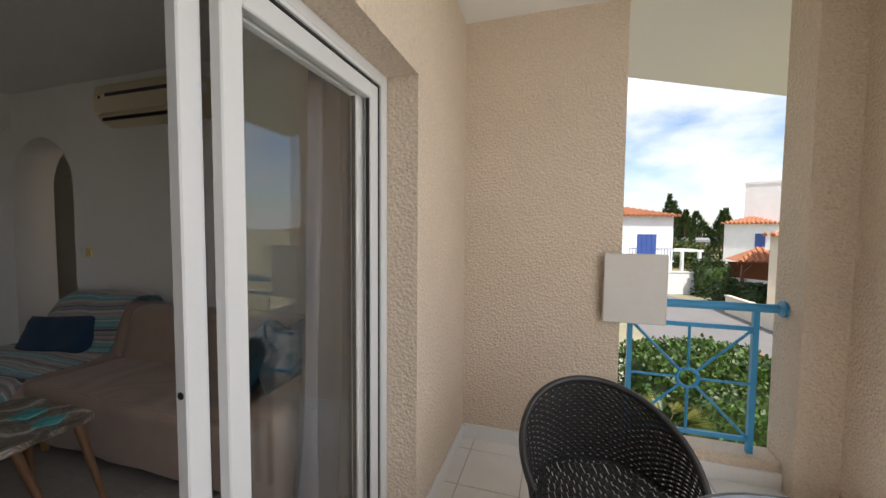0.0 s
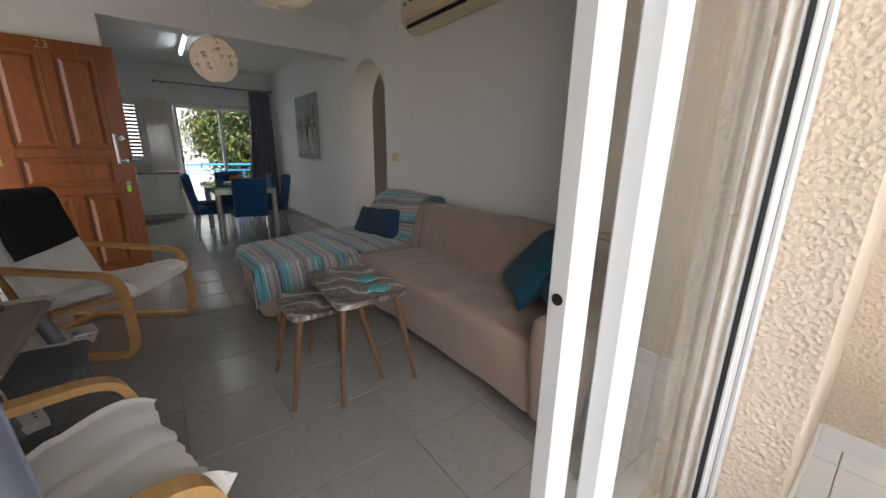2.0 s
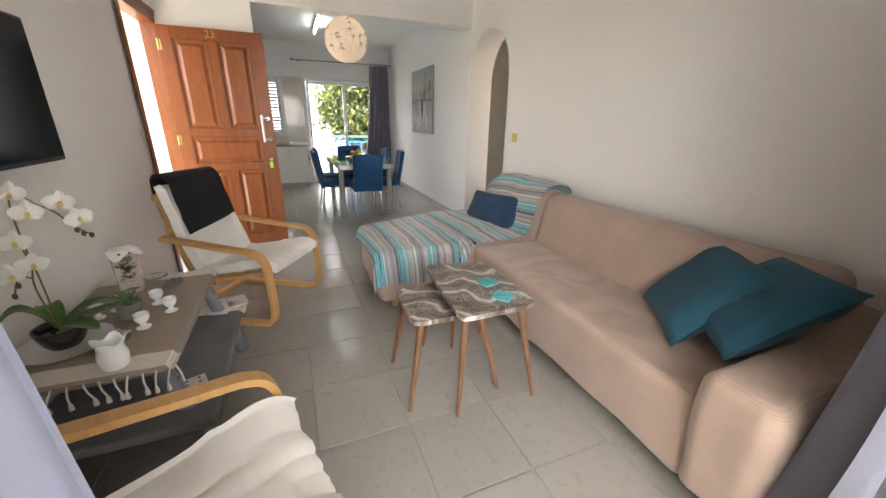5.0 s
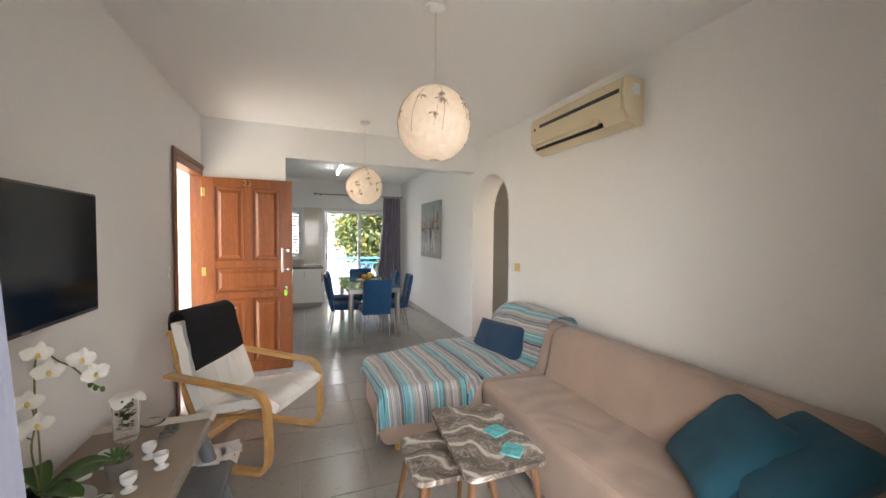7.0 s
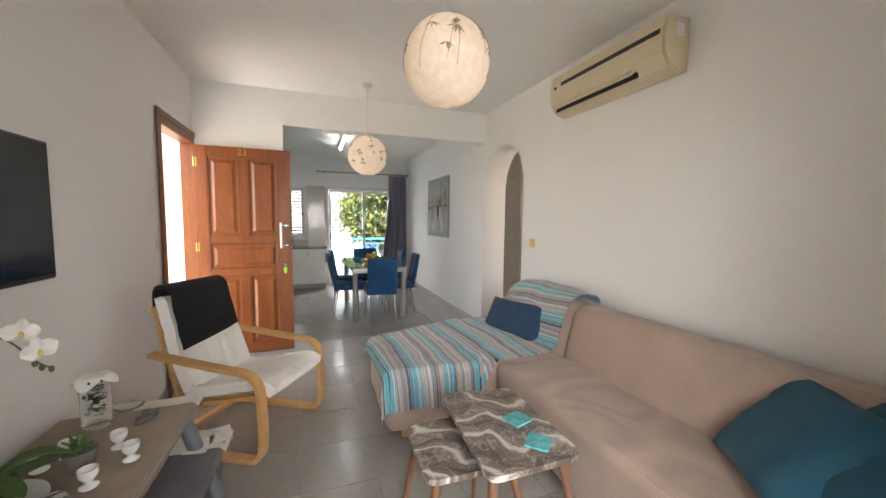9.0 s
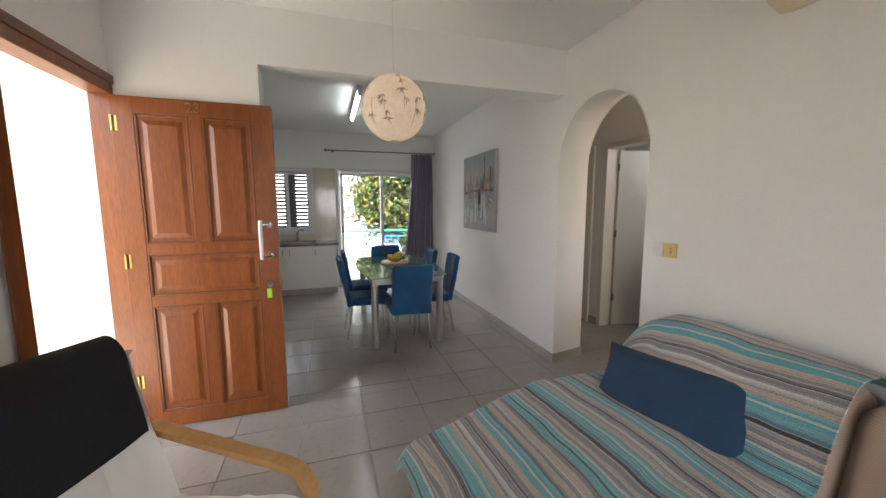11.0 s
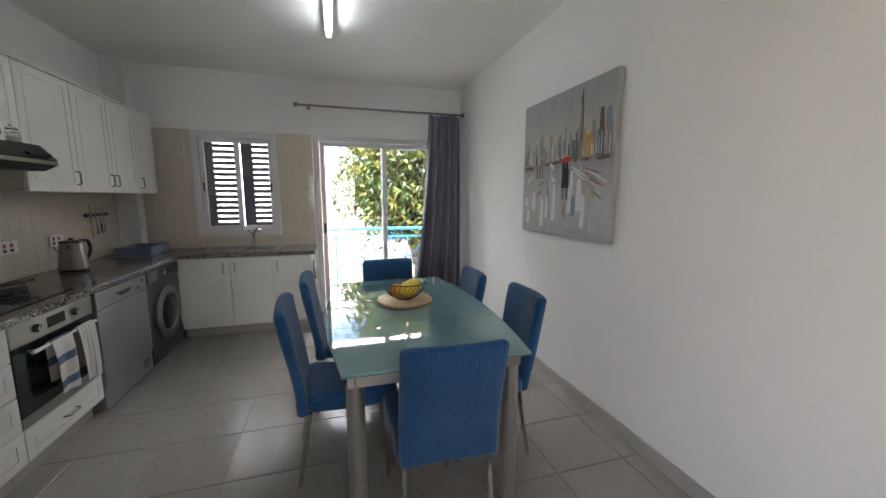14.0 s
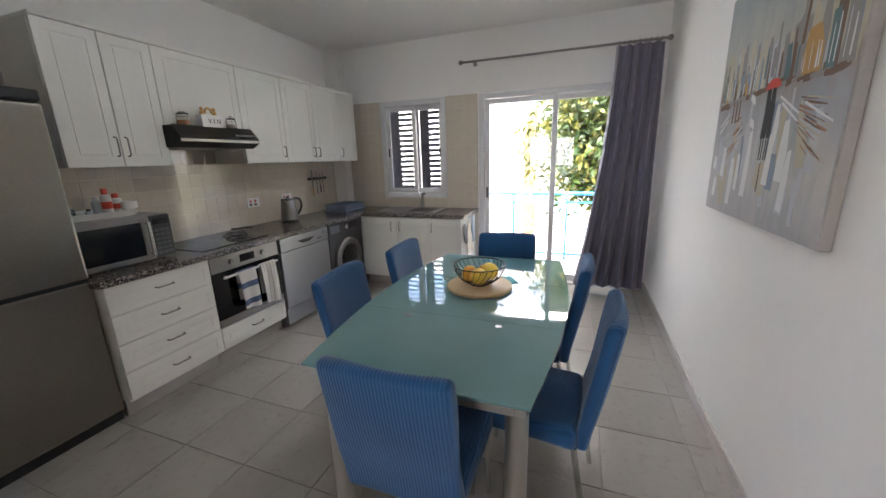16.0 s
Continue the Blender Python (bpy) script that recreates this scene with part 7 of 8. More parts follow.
for y in (-0.85, 0.85):
    bm = B()
    rod(bm, (0, y, 0), (-0.139, y, 0), 0.007)
    rod(bm, (-0.139, y, 0), (-0.134, y, 0), 0.022)
    part("bracket", bm, STEEL, rd)
for k in range(9):
    bm = B()
    y = 0.52 + 0.042 * k
    sweep(bm, [(0.019 * math.cos(a), y, 0.019 * math.sin(a)) for a in [q * 2 * math.pi / 14 for q in range(14)]], 0.003, 5, True)
    part("ring", bm, STEEL, rd)


def city_painting():
    """Canvas of a wet avenue with a skyline, two dark walkers and a red umbrella, built of thin strokes."""
    p = thing("painting", "grey canvas painting of a rainy avenue with a red umbrella", "painting", (-6.745, 2.389, 1.107))
    W, Hh, D = 1.02, 0.975, 0.036
    part("canvas_frame", box(B(), -W / 2, W / 2, -D + 0.0005, -0.001, 0, Hh, 0.004, 1), mat("raw_canvas_edge", (0.40, 0.38, 0.36), 0.9), p)
    cm, n, l, b = nodes_of("painted_canvas")
    v = coords(n, l, (1, 1, 1))
    sx = n.new("ShaderNodeSeparateXYZ")
    l.new(v, sx.inputs[0])
    mr = n.new("ShaderNodeMapRange")
    mr.inputs["From Max"].default_value = Hh
    l.new(sx.outputs[2], mr.inputs["Value"])
    ad = n.new("ShaderNodeMath")
    ad.operation = "MULTIPLY_ADD"
    l.new(noise_tex(n, l, coords(n, l, (7, 1, 2)), 2.0, 6.0), ad.inputs[0])
    ad.inputs[1].default_value = 0.22
    l.new(mr.outputs[0], ad.inputs[2])
    c = ramp(n, l, ad.outputs[0], [(0.10, (0.42, 0.40, 0.40)), (0.30, (0.50, 0.48, 0.46)), (0.56, (0.36, 0.36, 0.39)), (0.66, (0.30, 0.24, 0.20)), (0.74, (0.47, 0.43, 0.36)), (0.90, (0.40, 0.41, 0.37)), (1.12, (0.34, 0.36, 0.34))])
    c = mixc(n, l, ramp(n, l, noise_tex(n, l, coords(n, l, (6, 1, 1.5)), 2.2, 5.0, 0.6, 1.0), [(0.42, (0, 0, 0)), (0.68, (0.55, 0.55, 0.55))]), c, (0.27, 0.30, 0.33))
    l.new(c, b.inputs["Base Color"])
    b.inputs["Roughness"].default_value = 0.85
    bumped(n, l, b, noise_tex(n, l, v, 140.0, 3.0), 0.5, 0.001)
    part("picture", box(B(), -W / 2 + 0.002, W / 2 - 0.002, -D - 0.001, -D + 0.0004, 0.002, Hh - 0.002), cm, p, "grey painted avenue and sky")
    rnd = random.Random(21)
    y = -D - 0.0012
    cols = {"grey_strokes": (0.26, 0.25, 0.235), "beige_strokes": (0.46, 0.41, 0.31), "white_strokes": (0.68, 0.68, 0.67), "dark_strokes": (0.018, 0.016, 0.017), "ochre_strokes": (0.46, 0.27, 0.09),
            "blue_strokes": (0.21, 0.26, 0.33), "teal_strokes": (0.10, 0.17, 0.18), "brown_strokes": (0.15, 0.09, 0.06), "rust_strokes": (0.33, 0.17, 0.10), "silver_strokes": (0.47, 0.48, 0.51), "red_strokes": (0.55, 0.05, 0.03)}
    bms = {k: B() for k in cols}
    layer = [0]

    def stroke(kind, x0, z0, x1, z1, w):
        """One dab of the brush, laid over the earlier ones."""
        layer[0] += 1
        d = Vector((x1 - x0, 0, z1 - z0))
        s = d.cross(Vector((0, 1, 0))).normalized() * w / 2
        yy = y - 0.000006 * layer[0]
        a, e = Vector((x0, yy, z0)), Vector((x1, yy, z1))
        j = [rnd.uniform(0.75, 1.15) for q in range(6)]
        bms[kind].faces.new([bms[kind].verts.new(q) for q in (a - s * j[0], a + s * j[1], a + d * 0.5 + s * j[2], e + s * j[3], e + d * 0.03 - s * j[4] * 0.3, a + d * 0.55 - s * j[5])])
    hz = 0.535
    # far, pale blocks first, then the nearer and darker ones towards both sides
    for k in range(60):
        x = rnd.uniform(-0.48, 0.48)
        h = rnd.uniform(0.10, 0.24) * (0.7 + 0.5 * abs(x))
        stroke(rnd.choice(["beige_strokes", "beige_strokes", "silver_strokes", "grey_strokes"]), x, hz - 0.03, x, hz + h, rnd.uniform(0.022, 0.05))
    for k in range(70):
        x = rnd.uniform(-0.48, 0.48)
        z0 = hz - 0.035 * abs(x) + rnd.uniform(-0.03, 0.02)
        stroke(rnd.choice(["grey_strokes", "ochre_strokes", "blue_strokes", "teal_strokes", "brown_strokes", "beige_strokes", "silver_strokes"]), x, z0, x, z0 + rnd.uniform(0.04, 0.13), rnd.uniform(0.010, 0.030))
    for x, h, w, kind in ((0.33, 0.19, 0.05, "grey_strokes"), (0.40, 0.25, 0.045, "brown_strokes"), (0.46, 0.24, 0.06, "blue_strokes"), (0.05, 0.19, 0.03, "grey_strokes"), (-0.12, 0.16, 0.035, "grey_strokes"),
                          (0.29, 0.115, 0.11, "ochre_strokes"), (0.385, 0.13, 0.045, "teal_strokes"), (0.14, 0.10, 0.045, "teal_strokes"), (0.46, 0.15, 0.07, "grey_strokes")):
        stroke(kind, x, hz - 0.03, x, hz + h, w)
    stroke("brown_strokes", 0.205, hz + 0.08, 0.212, 0.90, 0.036)
    stroke("grey_strokes", 0.196, hz + 0.08, 0.205, 0.84, 0.022)
    stroke("brown_strokes", 0.212, 0.86, 0.213, 0.935, 0.012)
    for k in range(22):
        x = rnd.uniform(-0.48, 0.48)
        stroke("white_strokes", x, hz - 0.01, x, hz + rnd.uniform(0.03, 0.12), rnd.uniform(0.003, 0.008))
    # the dark line where the street meets the houses, then the wet road
    for k in range(26):
        x = -0.48 + 0.96 * k / 26
        z = hz - 0.02 - 0.05 * abs(x - 0.05)
        stroke(rnd.choice(["brown_strokes", "brown_strokes", "grey_strokes"]), x, z, min(0.485, x + 0.06), z + rnd.uniform(-0.008, 0.008), rnd.uniform(0.012, 0.028))
    for k in range(34):
        x = rnd.uniform(-0.44, 0.42)
        z = rnd.uniform(0.03, 0.33)
        stroke(rnd.choice(["silver_strokes", "blue_strokes", "silver_strokes", "beige_strokes"]), x, z, x + rnd.uniform(-0.02, 0.02), z + rnd.uniform(0.08, 0.20), rnd.uniform(0.02, 0.06))
    for k in range(56):
        side = rnd.choice((-1, 1, 1))
        r0, r1 = rnd.uniform(0.22, 0.38), rnd.uniform(0.05, 0.12)
        a = rnd.uniform(0.95, 1.42)
        x0, z0 = 0.05 + side * math.sin(a) * r0, hz - 0.05 - math.cos(a) * r0
        x1, z1 = 0.05 + side * math.sin(a) * (r0 + r1), hz - 0.05 - math.cos(a) * (r0 + r1)
        if abs(x1) < 0.485 and abs(x0) < 0.485:
            stroke(rnd.choice(["brown_strokes", "rust_strokes", "rust_strokes", "beige_strokes", "brown_strokes", "silver_strokes"]), x0, z0, x1, z1, rnd.uniform(0.003, 0.008))
    for x0, z0, x1, z1 in ((0.13, 0.47, 0.27, 0.40), (0.15, 0.445, 0.27, 0.375), (-0.44, 0.40, -0.34, 0.455), (-0.44, 0.37, -0.35, 0.425), (0.30, 0.43, 0.46, 0.36)):
        stroke("white_strokes", x0, z0, x1, z1, 0.010)
    for k in range(3):
        x = -0.30 + 0.035 * k
        stroke("brown_strokes", x, 0.41, x, 0.50, 0.016)
    for x, z, h, w in ((-0.45, 0.20, 0.06, 0.045), (-0.42, 0.07, 0.09, 0.05), (-0.34, 0.17, 0.13, 0.042), (-0.22, 0.05, 0.20, 0.05), (-0.16, 0.12, 0.15, 0.034), (-0.07, 0.10, 0.26, 0.045), (-0.08, 0.38, 0.025, 0.05),
                       (0.115, 0.16, 0.18, 0.045), (0.125, 0.29, 0.15, 0.040), (0.21, 0.18, 0.20, 0.055), (0.255, 0.08, 0.20, 0.045), (-0.10, 0.475, 0.02, 0.06)):
        stroke("white_strokes", x, z, x + 0.012, z + h, w)
    # walkers as plain dark shapes, umbrella as a red cap
    stroke("dark_strokes", 0.045, 0.33, 0.045, 0.51, 0.042)
    stroke("dark_strokes", 0.085, 0.33, 0.08, 0.52, 0.040)
    stroke("dark_strokes", 0.06, 0.13, 0.062, 0.24, 0.010)
    for x in (0.036, 0.054, 0.076, 0.092):
        stroke("dark_strokes", x, 0.25, x, 0.36, 0.010)
    bm = bms["red_strokes"]
    bm.faces.new([bm.verts.new((0.065 + 0.058 * math.cos(a), y - 0.0030, 0.505 + 0.035 * math.sin(a))) for a in [k * math.pi / 10 for k in range(11)]])
    for k, bmx in bms.items():
        ob = part("brush_stroke", bmx, mat(k, cols[k], 0.8), p, k.replace("_", " "))
        ob["kind"] = "stuff"


city_painting()


# ---- what shows through the bathroom door ----
sr = thing("storage_rack", "black metal bathroom rack with boxes and towels", "shelf rack", (-5.22, 4.30, 0))
for x in (-0.28, 0.22):
    for y in (-0.15, 0.15):
        bm = B()
        rod(bm, (x, y, 0), (x, y, 1.25), 0.011, n=8)
        part("post", bm, BLACK, sr)
for z in (0.12, 0.48, 0.84, 1.18):
    part("shelf", box(B(), -0.28, 0.22, -0.15, 0.15, z, z + 0.015), WALNUT, sr)
    part("rail", box(B(), -0.285, -0.275, -0.15, 0.15, z + 0.05, z + 0.062), BLACK, sr)
for x, z, w, h, m, lb in ((-0.12, 0.495, 0.16, 0.16, WHITE, "white plastic storage box on the rack"), (0.06, 0.495, 0.14, 0.13, WHITE, "small white storage box on the rack"), (-0.10, 0.855, 0.22, 0.17, NAVY, "folded dark blue towels on the rack"), (-0.05, 1.195, 0.18, 0.07, mat("pink_plastic", (0.5, 0.16, 0.22), 0.5), "pink plastic basket on the rack")):
    ob = part("storage_box", box(B(), -w / 2, w / 2, -0.11, 0.11, 0, h, 0.012, 2), m)
    ob.matrix_world = pose(-5.22 + x, 4.30, z)
    tagged(ob, lb, "storage box")

# ---- balcony ----
setting(part("balcony_slab", box(B(), -0.62, 1.75, -3.2, 2.67, -0.22, -0.006), GROUT), "concrete balcony slab under white tiles", "floor")
bm = B()
prism(bm, [(-0.45, -3.3), (1.80, -3.3), (2.35, 4.66), (0.74, 3.73), (0.50, 3.60), (-0.45, 3.60)], 2.72, 2.90)
setting(part("balcony_ceiling", bm, CEIL), "smooth white balcony soffit", "ceiling")
setting(part("wall_balcony_end", box(B(), -0.45, 0.50, 2.52, 2.70, -0.2, 2.72), STUCCO), "sand-coloured rough stucco balcony end wall", "wall")
bm = B()
box(bm, 1.33, 1.66, 2.45, 2.70, -3.0, 2.72)
box(bm, 1.52, 1.85, 1.90, 2.45, -3.0, 2.72)
setting(part("wall_balcony_pier", bm, STUCCO), "stepped sand-coloured stucco pier at the balcony corner", "pillar")
setting(part("balcony_upstand", box(B(), 0.50, 1.33, 2.55, 2.70, -0.2, 0.15, 0.01, 2), STUCCO), "low stucco kerb under the railing", "kerb")
setting(part("balcony_front_upstand", box(B(), 1.55, 1.70, -3.2, 1.90, -0.2, 0.15, 0.01, 2), STUCCO), "low stucco kerb under the front railing", "kerb")
setting(part("wall_balcony_other_end", box(B(), -0.45, 1.70, -3.3, -3.2, -0.2, 2.72), STUCCO), "stucco wall closing the far end of the balcony", "wall")
for a in ((-0.45, -0.438, 1.72, 2.51), (-0.438, 0.50, 2.508, 2.52), (0.50, 1.33, 2.538, 2.55), (-0.45, -0.438, -3.2, -0.36)):
    setting(part("baseboard", box(B(), *a, 0, 0.09, 0.002, 1), WHITE_TILE), "white skirting tile on the balcony", "skirting")


def railing(name, label, length, height=0.83, foot=True):
    """Blue steel railing along local x: posts, top tube, and a ring with eight spokes in each bay."""
    r = thing(name, label, "railing")
    bays = max(1, round(length / 0.72))
    w = length / bays
    bm = B()
    rod(bm, (-0.05, 0, height), (length + 0.10, 0, height), 0.024, n=14)
    part("top_rail", bm, BLUERAIL, r, "", True)
    for k in range(bays + 1):
        part("post", box(B(), k * w - 0.014, k * w + 0.014, -0.014, 0.014, 0.0, height - 0.02), BLUERAIL, r)
    for k in range(bays):
        x0, x1, z0, z1 = k * w + 0.014, (k + 1) * w - 0.014, 0.075, height - 0.12
        cx, cz = (x0 + x1) / 2, (z0 + z1) / 2
        for z in (z0, z1):
            part("cross_rail", box(B(), x0, x1, -0.010, 0.010, z - 0.012, z + 0.012), BLUERAIL, r)
        bm = B()
        sweep(bm, [(cx + 0.055 * math.cos(a), 0, cz + 0.055 * math.sin(a)) for a in [q * 2 * math.pi / 20 for q in range(20)]], 0.010, 8, True)
        part("ring", bm, BLUERAIL, r, "", True)
        for ex, ez in ((x0, z0 + 0.01), (x0, z1 - 0.01), (x1, z0 + 0.01), (x1, z1 - 0.01), (x0, cz), (x1, cz), (cx, z0), (cx, z1)):
            d = Vector((ex - cx, 0, ez - cz)).normalized() * 0.06
            bm = B()
            rod(bm, (cx + d.x, 0, cz + d.z), (ex, 0, ez), 0.008, n=8)
            part("spoke", bm, BLUERAIL, r)
    return r


railing("balcony_railing", "blue painted steel railing with spoked rings on the kerb", 0.63).matrix_world = pose(0.57, 2.60, 0.151)
part("wall_flange", rod(B(), (0.744, 0, 0.83), (0.758, 0, 0.83), 0.045, n=18), BLUERAIL, bpy.data.objects["balcony_railing"])
railing("balcony_railing", "long blue painted steel railing along the balcony front", 5.0).matrix_world = pose(1.62, -3.15, 0.151, 0, 0, 90)

# stands in for a blurred patch; board and bracket are made up
sb = thing("sign_board", "blank pale grey board beside the balcony railing, standing in for a blurred patch", "board", (0.565, 2.475, 0.87))
part("panel", box(B(), -0.165, 0.165, -0.008, 0.008, 0, 0.40, 0.004, 1), mat("pale_grey_board", (0.60, 0.58, 0.55), 0.6, var=0.06), sb)
part("bracket", box(B(), -0.14, -0.10, 0.0085, 0.044, 0.15, 0.19), ALU, sb)


def wicker_chair(at, rz):
    """Tub chair of dark plastic wicker; faces local -y."""
    c = thing("wicker_armchair", "black woven wicker tub chair on the balcony", "armchair", at, rz)
    WICK, n, l, b = nodes_of("black_wicker")
    b.inputs["Base Color"].default_value = (0.020, 0.020, 0.022, 1)
    b.inputs["Roughness"].default_value = 0.42
    v = coords(n, l)
    bumped(n, l, b, noise_tex(n, l, v, 160.0, 2.0), 0.2, 0.001)
    bm = B()
    # woven shell: strands that pass in front of and behind the uprights
    N = 66
    def rim(t):
        return 0.50 + 0.235 * max(0.0, math.cos((t - 0.5) * math.pi)) ** 1.1
    def pt(t, h, off):
        a = math.pi * (1.12 - 1.24 * t) 
        r = 0.275 + 0.035 * h + off
        return Vector((r * math.cos(a), r * 0.98 * math.sin(a) + 0.0, 0.38 + h * (rim(t) - 0.38)))
    rows = 26
    for k in range(rows):
        h = (k + 0.5) / rows
        pts = [pt(i / N, h, 0.0035 * (1 if (i + k) % 2 else -1)) for i in range(N + 1)]
        up = Vector((0, 0, 0.42 * (0.30 / rows)))
        for i in range(N):
            p, q = pts[i], pts[i + 1]
            d = Vector((p.x, p.y, 0)).normalized() * 0.002
            hh = Vector((0, 0, 0.49 * (rim(i / N) - 0.38) / rows))
            vs = [bm.verts.new(x) for x in (p - hh + d, q - hh + d, q + hh + d, p + hh + d, p - hh - d, q - hh - d, q + hh - d, p + hh - d)]
            for f in ((0, 1, 2, 3), (5, 4, 7, 6), (3, 2, 6, 7), (1, 0, 4, 5)):
                bm.faces.new([vs[s] for s in f])
    sh = part("woven_back", bm, WICK, c, "black woven strands")
    sh["kind"] = "stuff"
    bm = B()
    for i in range(0, N + 1, 2):
        rod(bm, pt(i / N, 0, 0), pt(i / N, 1, 0), 0.0025, n=5)
    part("uprights", bm, WICK, sh)["kind"] = "stuff"
    bm = B()
    sweep(bm, [pt(i / N, 1.0, 0) for i in range(N + 1)], 0.014, 10)
    part("rim", bm, WICK, c, "", True)
    bm = B()
    for k in range(24):
        y = -0.27 + 0.54 * k / 23
        half = math.sqrt(max(0.0, 0.29 ** 2 - max(0, y) ** 2)) - 0.01
        m = max(2, int(half * 2 / 0.024))
        for q in range(m):
            x = -half + 2 * half * (q + 0.5) / m
            box(bm, x - 0.0105, x + 0.0105, y - 0.0095, y + 0.0095, 0.384 + 0.003 * ((k + q) % 2), 0.390 + 0.003 * ((k + q) % 2))
    part("woven_seat", bm, WICK, c, "black woven seat")["kind"] = "stuff"
    for t in (0.02, 0.98, 0.30, 0.70):
        p = pt(t, 0.0, 0)
        bm = B()
        rod(bm, (p.x * 1.02, p.y * 1.02, 0), (p.x, p.y, 0.39), 0.016, n=10)
        part("leg", bm, WICK, c, "", True)


wicker_chair((0.33, 1.60, 0), 14)
tb = thing("balcony_table", "round glass-topped balcony table with a dark rim", "table", (0.72, 0.92, 0))
part("glass_top", lathe(B(), [(0.375, 0.705), (0.38, 0.708), (0.38, 0.713), (0.375, 0.715), (0.01, 0.715)], 48), mat("grey_glass_top", (0.20, 0.22, 0.24), 0.06, var=0.05, bump=0), tb, "", True)
bm = B()
sweep(bm, [(0.385 * math.cos(a), 0.385 * math.sin(a), 0.70) for a in [k * 2 * math.pi / 48 for k in range(48)]], 0.013, 8, True)
part("rim", bm, BLACK, tb, "", True)
for k in range(4):
    a = k * math.pi / 2 + 0.5
    bm = B()
    rod(bm, (0.33 * math.cos(a), 0.33 * math.sin(a), 0), (0.28 * math.cos(a), 0.28 * math.sin(a), 0.69), 0.014, n=10)
    part("leg", bm, BLACK, tb)

# ---- entrance landing ----
setting(part("landing_floor", box(B(), -5.4, -2.6, -3.0, -0.82, -0.25, -0.008), mat("landing_marble", (0.62, 0.60, 0.57), 0.4)), "pale stone landing outside the entrance", "floor")
setting(part("wall_landing", box(B(), -5.35, -5.05, -3.2, -0.822, -0.25, 3.1), STUCCO_OUT), "pale sunlit stucco wall beside the landing", "wall")
# added out of view: keeps the sun off the door and landing wall
setting(part("landing_canopy", box(B(), -5.06, -3.0, -2.5, -0.822, 2.98, 3.10), CEIL), "unseen white slab over the entrance, added to block the sun", "canopy")
setting(part("wall_landing_outer", box(B(), -5.2, -0.62, -0.86, -0.821, -0.25, -0.01), STUCCO_OUT), "pale stucco outer footing of the flat", "wall")

# ---- kitchen balcony ----
setting(part("kitchen_balcony_slab", box(B(), -10.25, -9.15, -0.9, 3.2, -0.25, -0.03), mat("balcony_concrete", (0.5, 0.48, 0.45), 0.6)), "narrow tiled kitchen balcony slab", "floor")
railing("balcony_railing", "blue painted steel railing of the kitchen balcony", 3.6, 0.92).matrix_world = pose(-10.15, -0.6, -0.03, 0, 0, 90)
BRICKRED = mat("orange_pillar_paint", (0.52, 0.20, 0.08), 0.7)


def leafy_tree(name, label, at, trunk_h, crown, n_leaves, seed, leaf_mats, leaf=0.10, r=0.09):
    """Tapered trunk, limbs and a crown of single leaves hung in drooping sprays."""
    t = thing(name, label, "tree", at)
    rnd = random.Random(seed)
    bm = B()
    sweep(bm, smooth_path([(0, 0, 0), (0.05, 0.03, trunk_h * 0.4), (-0.04, 0.06, trunk_h * 0.75), (0.02, 0.0, trunk_h)], 5), lambda s: r * (1 - 0.55 * s), 10)
    bark = mat("bark_" + name, (0.16, 0.12, 0.09), 0.9, var=0.3, fine=40, bump=0.6, dist=0.01)
    part("trunk", bm, bark, t, "", True)
    tips = []
    for k in range(26):
        d = Vector((rnd.gauss(0, 1), rnd.gauss(0, 1), rnd.gauss(0.1, 0.9))).normalized()
        tip = Vector((crown[0] * d.x, crown[1] * d.y, trunk_h + crown[3] + crown[2] * d.z)) * 1.0
        mid = Vector((0, 0, trunk_h * 0.9)) * 0.5 + tip * 0.5 + Vector((0, 0, 0.2))
        bm = B()
        sweep(bm, smooth_path([(0, 0, trunk_h * rnd.uniform(0.7, 1.0)), mid, tip], 4), lambda s: r * 0.4 * (1 - 0.85 * s) + 0.006, 6)
        part("limb", bm, bark, t)
        tips += [tip, mid * 0.4 + tip * 0.6, mid * 0.7 + tip * 0.3]
    bms = [B() for m in leaf_mats]
    for k in range(n_leaves):
        c = rnd.choice(tips) + Vector((rnd.gauss(0, 0.22), rnd.gauss(0, 0.22), rnd.gauss(-0.05, 0.22)))
        d = Vector((rnd.gauss(0, 1), rnd.gauss(0, 1), rnd.gauss(-0.9, 0.5))).normalized()
        s = d.cross(Vector((rnd.gauss(0, 1), rnd.gauss(0, 1), rnd.gauss(0, 1)))).normalized()
        L = leaf * rnd.uniform(0.7, 1.3)
        bm = bms[k % len(bms)]
        nr = d.cross(s) * L * 0.10
        vs = [bm.verts.new(q) for q in (c, c + d * L * 0.35 + s * L * 0.19 + nr, c + d * L * 0.75 + s * L * 0.13 + nr, c + d * L, c + d * L * 0.75 - s * L * 0.13 + nr, c + d * L * 0.35 - s * L * 0.19 + nr)]
        bm.faces.new(vs)
    for bm, m in zip(bms, leaf_mats):
        cr_ = part("crown", bm, m, t, "many small drooping leaves")
        cr_["kind"] = "stuff"
    return t


